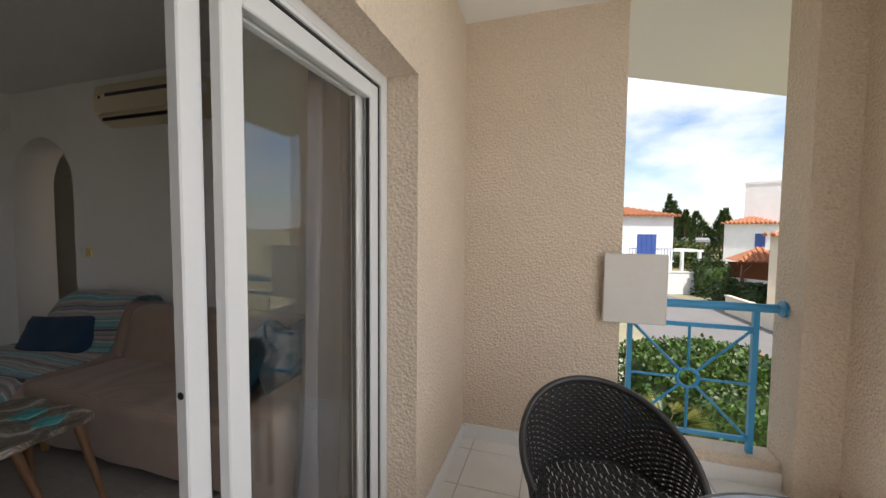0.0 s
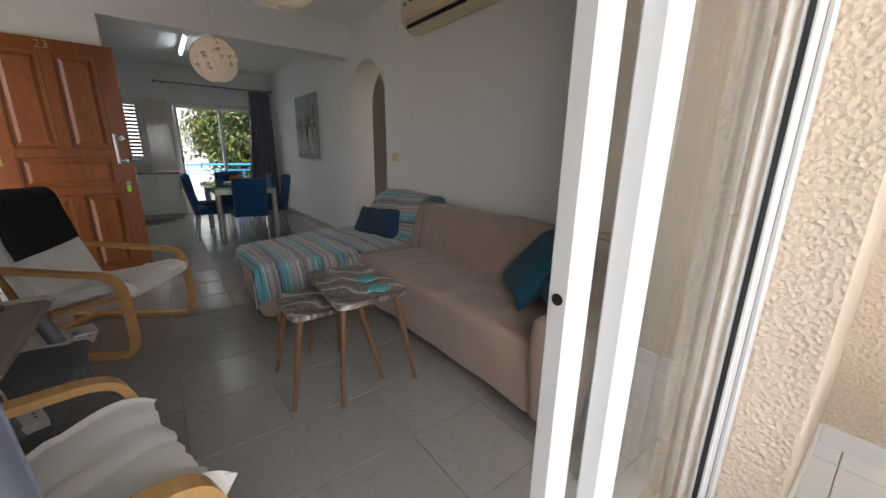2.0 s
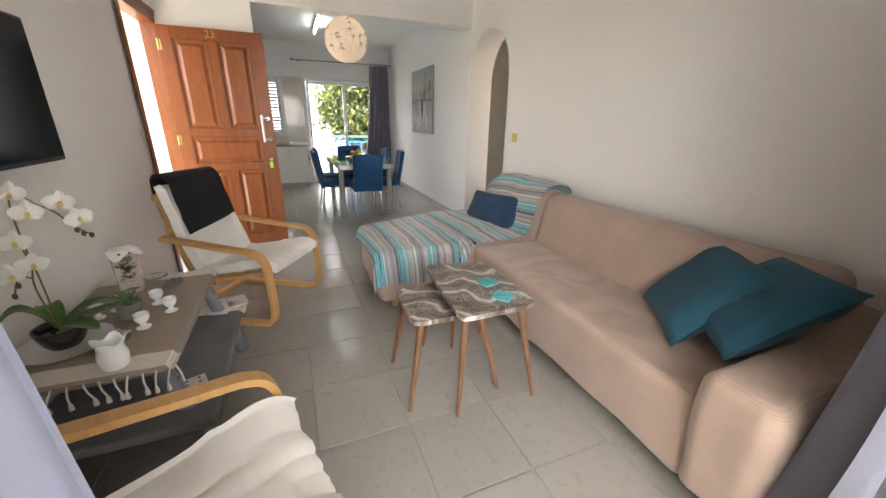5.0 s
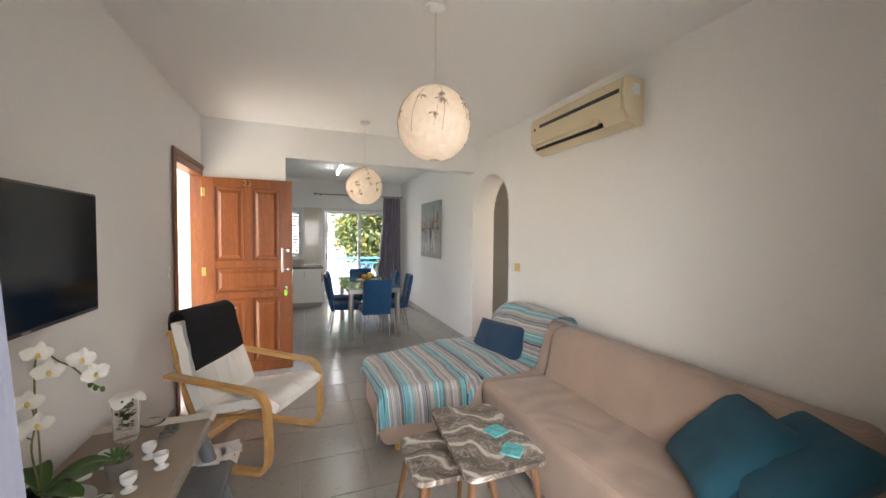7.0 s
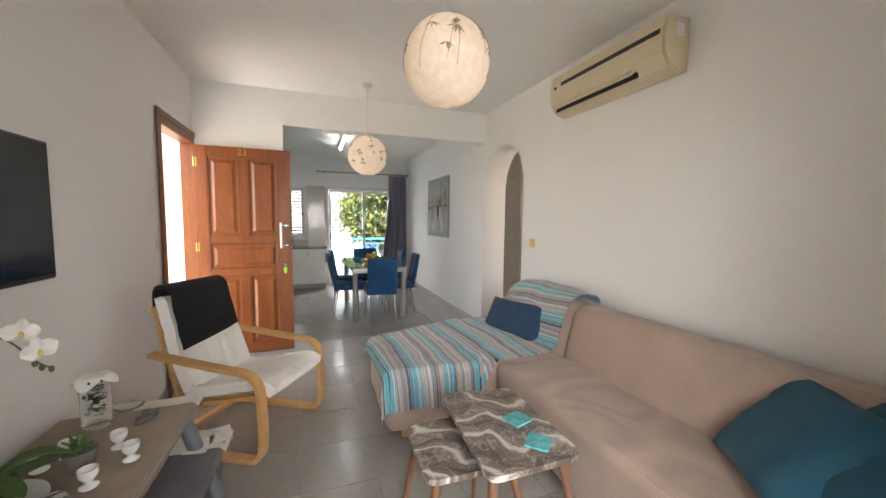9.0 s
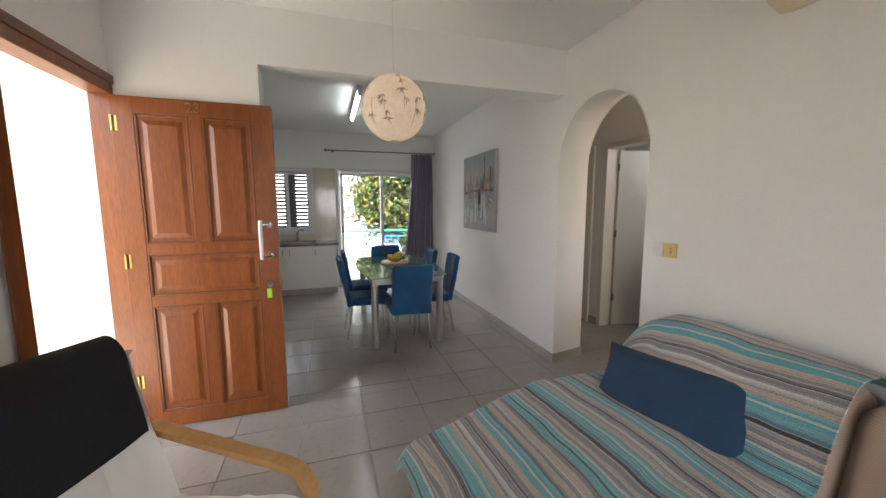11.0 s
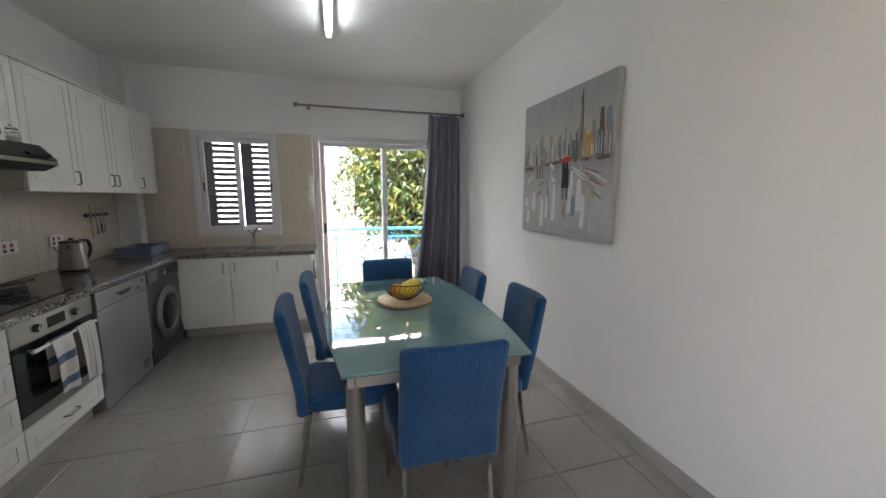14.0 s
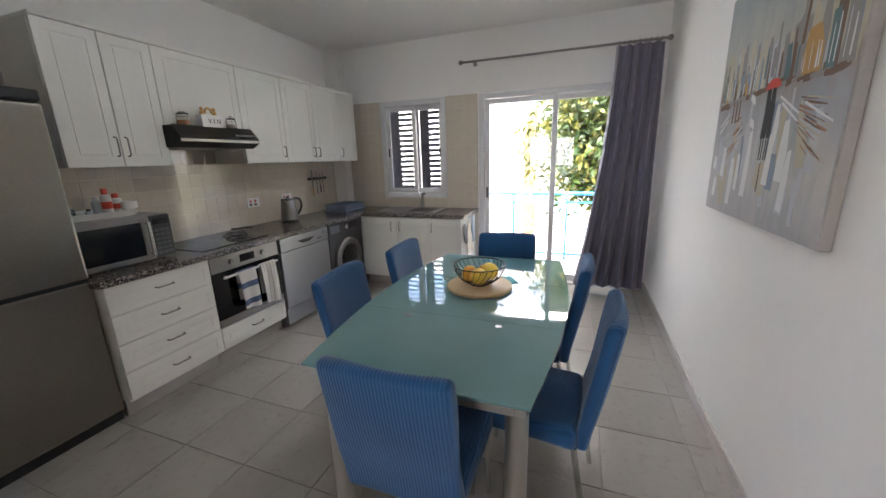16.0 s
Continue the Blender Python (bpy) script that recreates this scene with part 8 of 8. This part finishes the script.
def leaf_mat(name, col):
    m, n, l, b = nodes_of(name)
    geo = n.new("ShaderNodeNewGeometry")
    c = ramp(n, l, geo.outputs["Random Per Island"], [(0.1, shade(col, 0.6)), (0.6, col), (0.95, shade(col, 1.6))])
    l.new(c, b.inputs["Base Color"])
    b.inputs["Roughness"].default_value = 0.45
    tr = n.new("ShaderNodeBsdfTranslucent")
    l.new(mixc(n, l, 0.5, c, (0.14, 0.18, 0.025)), tr.inputs["Color"])
    mx = n.new("ShaderNodeMixShader")
    mx.inputs[0].default_value = 0.28
    l.new(b.outputs[0], mx.inputs[1])
    l.new(tr.outputs[0], mx.inputs[2])
    l.new(mx.outputs[0], n["Material Output"].inputs["Surface"])
    return m


GREEN1, GREEN2, YELLOWG = leaf_mat("leaf_green", (0.04, 0.075, 0.018)), leaf_mat("leaf_dark_green", (0.022, 0.048, 0.014)), leaf_mat("leaf_yellow_green", (0.13, 0.125, 0.025))
leafy_tree("mango_tree", "leafy green tree crowding the kitchen balcony", (-11.6, 2.35, -3.0), 4.2, (1.15, 1.25, 1.9, 0.5), 20000, 5, [GREEN1, GREEN2, YELLOWG], 0.125, 0.11)

# ---- ground and the street beyond ----
GZ = -3.0
setting(part("ground", box(B(), -900, 900, -900, 900, GZ - 1.0, GZ), mat("dry_earth", (0.26, 0.24, 0.15), 0.95, var=0.3, big=0.4, fine=8)), "dry grassy ground reaching the horizon", "ground")
ASPH = mat("asphalt", (0.17, 0.165, 0.16), 0.9, var=0.15, big=0.8, fine=60, bump=0.3, dist=0.004)
FWD, RGT = Vector((-0.294, 0.956, 0)), Vector((0.956, 0.294, 0))
E0 = Vector((0.124, 0.175, 0))


def st(lat, dep, z=GZ):
    """A place in the street: metres across and ahead along the balcony's outlook."""
    p = E0 + RGT * lat + FWD * dep
    return Vector((p.x, p.y, z))


STREET_RZ = math.degrees(math.atan2(RGT.y, RGT.x))
bm = B()
prism(bm, [tuple(st(a, d)[:2]) for a, d in ((4.2, 4), (16.0, 4), (16.5, 16), (15.6, 24.8), (14.2, 25.2), (9.0, 25.2), (9.0, 17), (7.2, 10))], GZ, GZ + 0.02)
setting(part("road", bm, ASPH), "grey asphalt road curving past the houses", "road")
WHITEW, BEIGEW = stucco("white_render", (0.78, 0.78, 0.77), 20.0, 0.3), stucco("beige_render", (0.66, 0.58, 0.46), 20.0, 0.3)
TERRA = mat("terracotta_roof_tile", (0.42, 0.16, 0.07), 0.8, var=0.25, big=2.0, fine=20)
BLUEP = mat("blue_shutter_paint", (0.045, 0.09, 0.30), 0.5)


def tiled_roof(h, x0, x1, y0, y1, z, rise, over=0.35):
    """Hipped roof of rows of barrel tiles."""
    x0, x1, y0, y1 = x0 - over, x1 + over, y0 - over, y1 + over
    ry = (y1 - y0) / 2
    a, b = (x0 + min(ry, (x1 - x0) / 2 - 0.1), (y0 + y1) / 2), (x1 - min(ry, (x1 - x0) / 2 - 0.1), (y0 + y1) / 2)
    bm = B()
    c = [bm.verts.new(p) for p in ((x0, y0, z), (x1, y0, z), (x1, y1, z), (x0, y1, z))]
    t = [bm.verts.new((*a, z + rise)), bm.verts.new((*b, z + rise))]
    for f in ((c[0], c[1], t[1], t[0]), (c[1], c[2], t[1]), (c[2], c[3], t[0], t[1]), (c[3], c[0], t[0])):
        bm.faces.new(f)
    bm.faces.new(c[::-1])
    r = part("roof", bm, TERRA, h, "terracotta barrel tile roof")
    bm = B()
    n = int((x1 - x0) / 0.30)
    for k in range(n):
        x = x0 + (k + 0.5) * (x1 - x0) / n
        run = min(1.0, (x - x0) / max(0.1, a[0] - x0), (x1 - x) / max(0.1, x1 - b[0]))
        e = (x, y0 + (a[1] - y0) * run, z + rise * run + 0.03)
        rod(bm, (x, y0 - 0.05, z + 0.03), e, 0.10, 0.09, 6)
    part("roof_tile", bm, TERRA, r)["kind"] = "stuff"


def house(name, label, lat, dep, w, d, eaves, wallm, roof=True, openings=(), rz=0, rise=0.9):
    """House block: front towards the viewer along local -y; openings are (x, z, w, h, kind)."""
    h = thing(name, label, "house", st(lat, dep), STREET_RZ + rz)
    wl_ = part("wall", box(B(), 0, w, 0, d, 0, eaves), wallm, h)
    if roof:
        tiled_roof(h, 0, w, 0, d, eaves, rise)
    else:
        part("parapet", box(B(), -0.05, w + 0.05, -0.05, 0.15, eaves, eaves + 0.25), wallm, h)
    for x, z, ow, oh, kind in openings:
        win = part("window", box(B(), x, x + ow, -0.04, 0.02, z, z + oh), BLUEP if kind != "dark" else BLACKGLASS, h, "blue shuttered window" if kind != "dark" else "dark window")
        for k in range(1, 4):
            part("batten", box(B(), x + ow * k / 4 - 0.015, x + ow * k / 4 + 0.015, -0.06, -0.041, z, z + oh), BLUEP, win)
        part("window_sill", box(B(), x - 0.08, x + ow + 0.08, -0.12, 0.0, z - 0.08, z), WHITEW, win)
        if kind == "balcony":
            bl = part("balcony", box(B(), x - 0.9, x + ow + 0.9, -0.7, -0.001, z - 0.15, z - 0.081), WHITEW, h)
            part("balcony_rail", box(B(), x - 0.9, x + ow + 0.9, -0.69, -0.66, z + 0.72, z + 0.77), BLUEP, bl)
            for k in range(15):
                xx = x - 0.88 + k * (ow + 1.76) / 14
                part("baluster", box(B(), xx - 0.012, xx + 0.012, -0.685, -0.665, z - 0.08, z + 0.72), BLUEP, bl)
    return h


house("house", "white two-storey house with terracotta roof and blue balcony", 9.2, 26.0, 7.2, 6.0, 5.5, WHITEW, True, [(4.65, 2.45, 1.35, 1.75, "balcony"), (4.65, 0.3, 1.4, 1.0, "dark")])
house("house", "beige two-storey house with terracotta roof and blue shutters", 16.7, 18.6, 5.5, 6.0, 4.25, BEIGEW, True, [(0.75, 2.7, 0.8, 1.3, "plain"), (0.75, 0.35, 0.8, 1.1, "plain")], -44)
house("house", "tall white flat-roofed house", 29.2, 35.5, 9.0, 8.0, 9.0, WHITEW, False, (), -42)
house("house", "white house with terracotta roof behind the pergola", 26.2, 34.0, 3.6, 6.0, 5.2, WHITEW, True, [(2.2, 3.0, 0.7, 1.3, "plain")], -42, 0.7)
house("house", "white two-storey house across from the kitchen balcony", 0, 0, 9.0, 7.0, 6.6, WHITEW, False, [(6.6, 3.0, 0.9, 1.9, "balcony")], 0).matrix_world = pose(-16.0, -4.2, GZ, 0, 0, 90)
house("house", "white three-storey house across the street front", 0, 0, 14.0, 7.0, 8.0, WHITEW, False, [(2.0, 4.0, 1.4, 1.5, "plain"), (6.0, 4.0, 1.4, 1.5, "plain"), (10.0, 4.0, 1.4, 1.5, "plain")], 0).matrix_world = pose(16.0, 8.0, GZ, 0, 0, -90)
op = thing("pillar", "orange painted pillar of the house across", "pillar", (-14.6, 0.5, GZ))
part("shaft", box(B(), -0.14, 0.14, -0.14, 0.14, 0, 5.6, 0.02, 2), BRICKRED, op)


def garden_wall(label, lat0, dep0, lat1, dep1, h, material):
    a, b = st(lat0, dep0), st(lat1, dep1)
    g = part("garden_wall", box(B(), 0, (b - a).length, -0.1, 0.1, 0, h, 0.02, 1), material)
    g.matrix_world = Matrix.Translation(a) @ Matrix.Rotation(math.atan2(b.y - a.y, b.x - a.x), 4, "Z")
    cp = part("coping", box(B(), -0.04, (b - a).length + 0.04, -0.14, 0.14, h, h + 0.06), material, g)
    return tagged(g, label, "wall", kind="structure")


garden_wall("white rendered garden wall along the road", 14.2, 25.4, 19.2, 25.4, 1.55, WHITEW)
garden_wall("white rendered garden wall by the pergola", 19.2, 25.4, 20.6, 22.0, 1.3, WHITEW)
garden_wall("low beige wall along the pavement", 15.6, 19.8, 13.3, 9.0, 0.9, BEIGEW)
garden_wall("pale low wall below the balcony", 3.4, 7.0, 5.6, 12.0, 1.0, BEIGEW)
setting(part("pavement", box(B(), -2, 2, -6, 6, 0, 0.10), mat("pavement_concrete", (0.42, 0.40, 0.36), 0.9)), "pale concrete pavement beside the hedge", "pavement").matrix_world = Matrix.Translation(st(4.6, 12.0)) @ Matrix.Rotation(radians(STREET_RZ), 4, "Z")

pg = thing("pergola", "white timber pergola behind the garden wall", "pergola", st(17.2, 27.5), STREET_RZ)
for x in (0, 2.2):
    for y in (0, 2.0):
        part("post", box(B(), x - 0.1, x + 0.1, y - 0.1, y + 0.1, 0, 2.9), WHITEW, pg)
for y in (0, 0.65, 1.3, 2.0):
    part("beam", box(B(), -0.3, 2.5, y - 0.06, y + 0.06, 2.9, 3.05), WHITEW, pg)
ca = thing("carport", "open timber carport with terracotta roof", "carport", st(19.4, 23.6), STREET_RZ - 25)
for x in (0.1, 2.4):
    part("post", box(B(), x - 0.08, x + 0.08, 0, 0.16, 0, 2.3), DOOR_DARK, ca)
    part("brace", rod(B(), (x, 0.1, 1.7), (x + (0.5 if x < 1 else -0.5), 0.1, 2.3), 0.05, n=6), DOOR_DARK, ca)
part("beam", box(B(), -0.2, 2.7, 0, 0.16, 2.3, 2.5), DOOR_DARK, ca)
part("back_wall", box(B(), -0.1, 2.6, 2.6, 2.7, 0, 2.3), DOOR_DARK, ca)
tiled_roof(ca, 0, 2.5, 0, 2.6, 2.5, 0.9, 0.25)

cone_t = thing("traffic_cone", "small orange traffic cone on the road", "traffic cone", st(12.6, 22.5, GZ + 0.021))
part("base", box(B(), -0.16, 0.16, -0.16, 0.16, 0, 0.03), BLACK, cone_t)
part("cone", lathe(B(), [(0.13, 0.03), (0.03, 0.6), (0.02, 0.62)], 16), mat("orange_plastic", (0.7, 0.16, 0.03), 0.5), cone_t, "", True)
shd = thing("shed", "low grey roofed building in the distance", "building", st(38.0, 62.0), STREET_RZ)
part("wall", box(B(), 0, 7, 0, 6, 0, 2.4), WHITEW, shd)
part("roof", box(B(), -0.4, 7.4, -0.4, 6.4, 2.4, 3.4, 0.3, 1), mat("grey_sheet_roof", (0.22, 0.23, 0.25), 0.6), shd)


def bush(name, label, at, size, n, seed, mats_, leaf, flowers=None):
    """A hedge or shrub of single leaves on a rough body of twigs."""
    t = thing(name, label, "hedge" if "hedge" in name else "shrub", at, STREET_RZ)
    rnd = random.Random(seed)
    bm = B()
    for k in range(30):
        x, y = rnd.uniform(-0.8, 0.8) * size[0], rnd.uniform(-0.8, 0.8) * size[1]
        rod(bm, (x * 0.6, y * 0.6, 0), (x, y, size[2] * rnd.uniform(0.5, 0.85)), 0.012, 0.004, 5)
    part("twigs", bm, STEM, t)["kind"] = "stuff"
    bm = B()
    bmesh.ops.create_icosphere(bm, subdivisions=4, radius=1.0)
    for v_ in bm.verts:
        c_ = v_.co.copy()
        k_ = 0.86 * (1 + 0.10 * noise.noise(c_ * 3.0 + Vector((seed, 0, 0)))) / max(abs(c_.x), abs(c_.y), abs(c_.z)) ** 0.55
        v_.co = Vector((c_.x * size[0] * k_, c_.y * size[1] * k_, max(0.0, (c_.z * k_ * 0.5 + 0.5) * size[2])))
    part("inner_foliage", bm, mats_[-1], t, "dark inner foliage", True)
    bms = [B() for m in mats_]
    for k in range(n):
        u, v, w = rnd.uniform(-1, 1), rnd.uniform(-1, 1), rnd.uniform(0.02, 1)
        face = rnd.choice((0, 0, 1, 2))
        s = rnd.choice((-1, 1))
        k3 = 1 + 0.10 * noise.noise(Vector((u * 2.5, v * 2.5, w * 2.5 + seed)))
        if face == 0:
            p = Vector((u, v, 1.0))
        elif face == 1:
            p = Vector((s, v, w))
        else:
            p = Vector((u, s, w))
        q = Vector((p.x, p.y, (p.z - 0.5) * 2))
        p = Vector((p.x * (1 - 0.18 * max(0, q.z) ** 3), p.y * (1 - 0.18 * max(0, q.z) ** 3), p.z - 0.10 * (p.x ** 4 + p.y ** 4)))
        p *= k3 * rnd.uniform(0.90, 1.03)
        c = Vector((p.x * size[0], p.y * size[1], max(0.03, p.z * size[2])))
        d = Vector((rnd.gauss(0, 1), rnd.gauss(0, 1), rnd.gauss(0.5, 0.8))).normalized()
        sd = d.cross(Vector((rnd.gauss(0, 1), rnd.gauss(0, 1), rnd.gauss(0, 1)))).normalized()
        L = leaf * rnd.uniform(0.7, 1.3)
        bm = bms[k % len(bms)]
        bm.faces.new([bm.verts.new(x) for x in (c, c + d * L * 0.5 + sd * L * 0.3, c + d * L, c + d * L * 0.5 - sd * L * 0.3)])
    for bm, m in zip(bms, mats_):
        part("leaves", bm, m, t, "dense small leaves")["kind"] = "stuff"
    if flowers:
        bm = B()
        for k in range(flowers):
            c = Vector((rnd.uniform(0.2, 1) * size[0], rnd.uniform(-1, 0.2) * size[1], size[2] * rnd.uniform(0.85, 1.05)))
            bmesh.ops.create_icosphere(bm, subdivisions=1, radius=0.035, matrix=Matrix.Translation(c))
        part("blossoms", bm, mat("red_orange_petal", (0.7, 0.10, 0.03), 0.6), t, "red-orange blossoms")["kind"] = "stuff"
    return t


HEDGE = leaf_mat("hedge_leaf", (0.075, 0.15, 0.025))
bush("hedge", "dense clipped green hedge with a few red blossoms", st(5.1, 6.9), (1.55, 1.3, 2.05), 15000, 3, [HEDGE, GREEN1], 0.10, 14)
bush("hedge", "dark green shrubs below the balcony", st(3.0, 7.2), (0.7, 1.0, 1.5), 3500, 4, [GREEN2, GREEN1], 0.10)
bush("shrub", "round green shrub beside the road", st(17.2, 22.0), (0.75, 0.75, 1.5), 1500, 6, [GREEN1, GREEN2], 0.16)
bush("shrub", "round dark green shrub by the beige house", st(17.3, 19.9), (0.65, 0.65, 1.5), 1500, 7, [GREEN2], 0.15)
bush("shrub", "bright green field shrubs in the distance", st(29.5, 48.0), (4.5, 5.0, 2.8), 3500, 8, [YELLOWG, GREEN1], 0.5)
bush("shrub", "dark green climbing shrub by the carport", st(18.4, 25.0), (1.1, 0.9, 2.4), 2200, 12, [GREEN2, GREEN1], 0.18)
pm_ = thing("palm", "small fan palm with spiky fronds", "palm", st(3.55, 5.6))
part("trunk", rod(B(), (0, 0, 0), (0, 0, 1.25), 0.11, 0.08, 10), DOOR_DARK, pm_)
rnd = random.Random(9)
for k in range(22):
    a, up = k * 2.4, rnd.uniform(-0.1, 1.0)
    bm = B()
    d = Vector((math.cos(a), math.sin(a), up)).normalized()
    s = d.cross(Vector((0, 0, 1))).normalized()
    b0 = Vector((0, 0, 1.25))
    for q in range(-6, 7):
        dd = (d + s * q * 0.11 + Vector((0, 0, -0.02 * abs(q)))).normalized()
        root, tip = b0 + d * 0.30, b0 + d * 0.30 + dd * 0.42
        w = dd.cross(Vector((0, 0, 1))).normalized() * 0.012
        bm.faces.new([bm.verts.new(x) for x in (root, (root + tip) / 2 + w, tip - Vector((0, 0, 0.04)), (root + tip) / 2 - w)])
    rod(bm, b0, b0 + d * 0.32, 0.008, 0.005, 5)
    part("frond", bm, YELLOWG if k % 3 == 0 else GREEN1, pm_, "fan-shaped spiky frond")


def cypress(lat, dep, h, w, seed):
    t = thing("cypress", "tall dark cypress tree in the distance", "tree", st(lat, dep), 0, "far cypresses")
    part("trunk", rod(B(), (0, 0, 0), (0, 0, h * 0.9), w * 0.12, 0.02, 6), DOOR_DARK, t)
    rnd = random.Random(seed)
    bm = B()
    for k in range(900):
        s = rnd.random() ** 0.8
        r = w * (0.35 + 1.0 * math.sin(math.pi * min(1, 0.25 + 0.75 * s)) ** 0.8) * (1 - s ** 4) * rnd.uniform(0.55, 1.05)
        a = rnd.uniform(0, 6.28)
        c = Vector((r * math.cos(a), r * math.sin(a), h * (0.06 + 0.94 * s)))
        d = Vector((math.cos(a) * 0.5, math.sin(a) * 0.5, rnd.uniform(0.4, 1.2))).normalized()
        sd = d.cross(Vector((rnd.gauss(0, 1), rnd.gauss(0, 1), 0.1))).normalized() * 0.14
        L = 0.7
        bm.faces.new([bm.verts.new(x) for x in (c - sd, c + sd, c + d * L)])
    part("crown", bm, GREEN2, t, "dense dark foliage")["kind"] = "stuff"


for k, (px, top) in enumerate(((1181, 345), (1190, 356), (1199, 372), (1210, 372), (1229, 374), (1221, 390), (1274, 372), (1281, 368), (1240, 392))):
    dep = 62 + 3 * (k % 3)
    cypress((px - 784) / 643 * dep, dep, (407 - top) / 643 * dep + 4.4, 1.0 + (0.9 if px in (1229, 1240) else 0), 30 + k)

# ---- tiles, laid last ----
def tile_mesh(name, sx, sy, t, material, r=0.0015):
    bm = B()
    box(bm, 0, sx, 0, sy, -t, 0, r, 1)
    bmesh.ops.recalc_face_normals(bm, faces=bm.faces)
    me = bpy.data.meshes.new(name)
    bm.to_mesh(me)
    bm.free()
    me.materials.append(material)
    return me


def lay_floor(parent, name, x0, x1, y0, y1, ox, oy, pitch, joint, material, cache, z=0.0, t=0.006):
    """Square tiles on a grid through (ox, oy), cut at the edges of the field."""
    i0, i1 = math.floor((x0 - ox) / pitch), math.ceil((x1 - ox) / pitch)
    j0, j1 = math.floor((y0 - oy) / pitch), math.ceil((y1 - oy) / pitch)
    for i in range(i0, i1):
        for j in range(j0, j1):
            a0, a1 = max(x0, ox + i * pitch + joint / 2), min(x1, ox + (i + 1) * pitch - joint / 2)
            b0, b1 = max(y0, oy + j * pitch + joint / 2), min(y1, oy + (j + 1) * pitch - joint / 2)
            if a1 - a0 < 0.01 or b1 - b0 < 0.01:
                continue
            key = (name, round(a1 - a0, 3), round(b1 - b0, 3))
            if key not in cache:
                cache[key] = tile_mesh(name, a1 - a0, b1 - b0, t, material)
            ob = new(name, cache[key])
            ob.parent = parent
            ob.location = (a0, b0, z)


cache = {}
FL = bpy.data.objects["floor"]
TX0, TY0, TP, TJ = -3.13, 0.67, 0.40, 0.0045
lay_floor(FL, "floor_tile", -5.0, -0.75, -0.70, 2.39, TX0, TY0, TP, TJ, FLOOR_TILE, cache)
lay_floor(FL, "floor_tile", -9.0, -5.0, -1.22, 2.39, TX0, TY0, TP, TJ, FLOOR_TILE, cache)
lay_floor(FL, "floor_tile", -6.9, -2.7, 2.39, 4.8, TX0, TY0, TP, TJ, FLOOR_TILE, cache)
BSL = bpy.data.objects["balcony_slab"]
lay_floor(BSL, "balcony_tile", -0.45, 1.55, -1.2, 2.55, -0.36, 2.385, 0.335, 0.004, WHITE_TILE, cache)


def lay_wall(parent, name, m, w, h, pitch_x, pitch_z, joint, material, holes=()):
    """Tiles on a wall: m places the field's lower corner, local x along, y up, z out."""
    nx, nz = math.ceil(w / pitch_x), math.ceil(h / pitch_z)
    for i in range(nx):
        for j in range(nz):
            a0, a1 = i * pitch_x + joint / 2, min(w, (i + 1) * pitch_x - joint / 2)
            b0, b1 = j * pitch_z + joint / 2, min(h, (j + 1) * pitch_z - joint / 2)
            for c0, c1, d0, d1 in holes:
                if a1 > c0 and a0 < c1 and b1 > d0 and b0 < d1:
                    if a0 < c0 - 0.012:
                        a1 = min(a1, c0)
                    elif a1 > c1 + 0.012:
                        a0 = max(a0, c1)
                    elif b0 < d0 - 0.012:
                        b1 = min(b1, d0)
                    elif b1 > d1 + 0.012:
                        b0 = max(b0, d1)
                    else:
                        a1 = a0
            if a1 - a0 < 0.008 or b1 - b0 < 0.008:
                continue
            key = (name, round(a1 - a0, 3), round(b1 - b0, 3))
            if key not in cache:
                cache[key] = tile_mesh(name, a1 - a0, b1 - b0, 0.006, material)
            ob = new(name, cache[key])
            ob.parent = parent
            ob.matrix_basis = m @ pose(a0, b0, 0.0125)


def grout_bed(parent, name, x0, x1, y0, y1, z0, z1):
    part("grout_bed", box(B(), x0, x1, y0, y1, z0, z1), SPLASH_GROUT, parent)


SPLASH_GROUT = mat("splash_grout", (0.66, 0.61, 0.53), 0.9)
WK, WE = bpy.data.objects["wall_kitchen_left"], bpy.data.objects["wall_kitchen_end"]
grout_bed(WK, "grout", -8.86, -5.98, -1.22, -1.2087, CT, 1.66)
lay_wall(WK, "splash_tile", pose(-5.98, -1.22, CT + 0.001, 90, 0, 180), 2.88, 0.575, 0.1, 0.1, 0.003, SPLASH)
lay_wall(WK, "splash_tile", pose(-6.64, -1.22, 1.406, 90, 0, 180), 0.60, 0.25, 0.1, 0.1, 0.003, SPLASH)
bm = B()
for a in ((-1.04, -0.57, CT, 2.066), (0.256, 0.62, CT, 2.066), (-0.57, 0.256, CT, 0.95)):
    box(bm, -9.0, -8.9887, *a)
part("grout_bed", bm, SPLASH_GROUT, WE)
lay_wall(WE, "splash_tile", pose(-9.0, -1.04, CT + 0.001, 90, 0, 90), 1.66, 1.236, 0.1, 0.1, 0.003, SPLASH, [(0.465, 1.301, 0.115, 1.3)])
WB = bpy.data.objects["wall_bathroom_back"]
lay_wall(WB, "wall_tile", pose(-6.2, 4.8, 0.9, 90, 0, 0), 1.7, 1.4, 0.2, 0.25, 0.004, mat("bathroom_tile", (0.42, 0.46, 0.52), 0.15, shift=True))
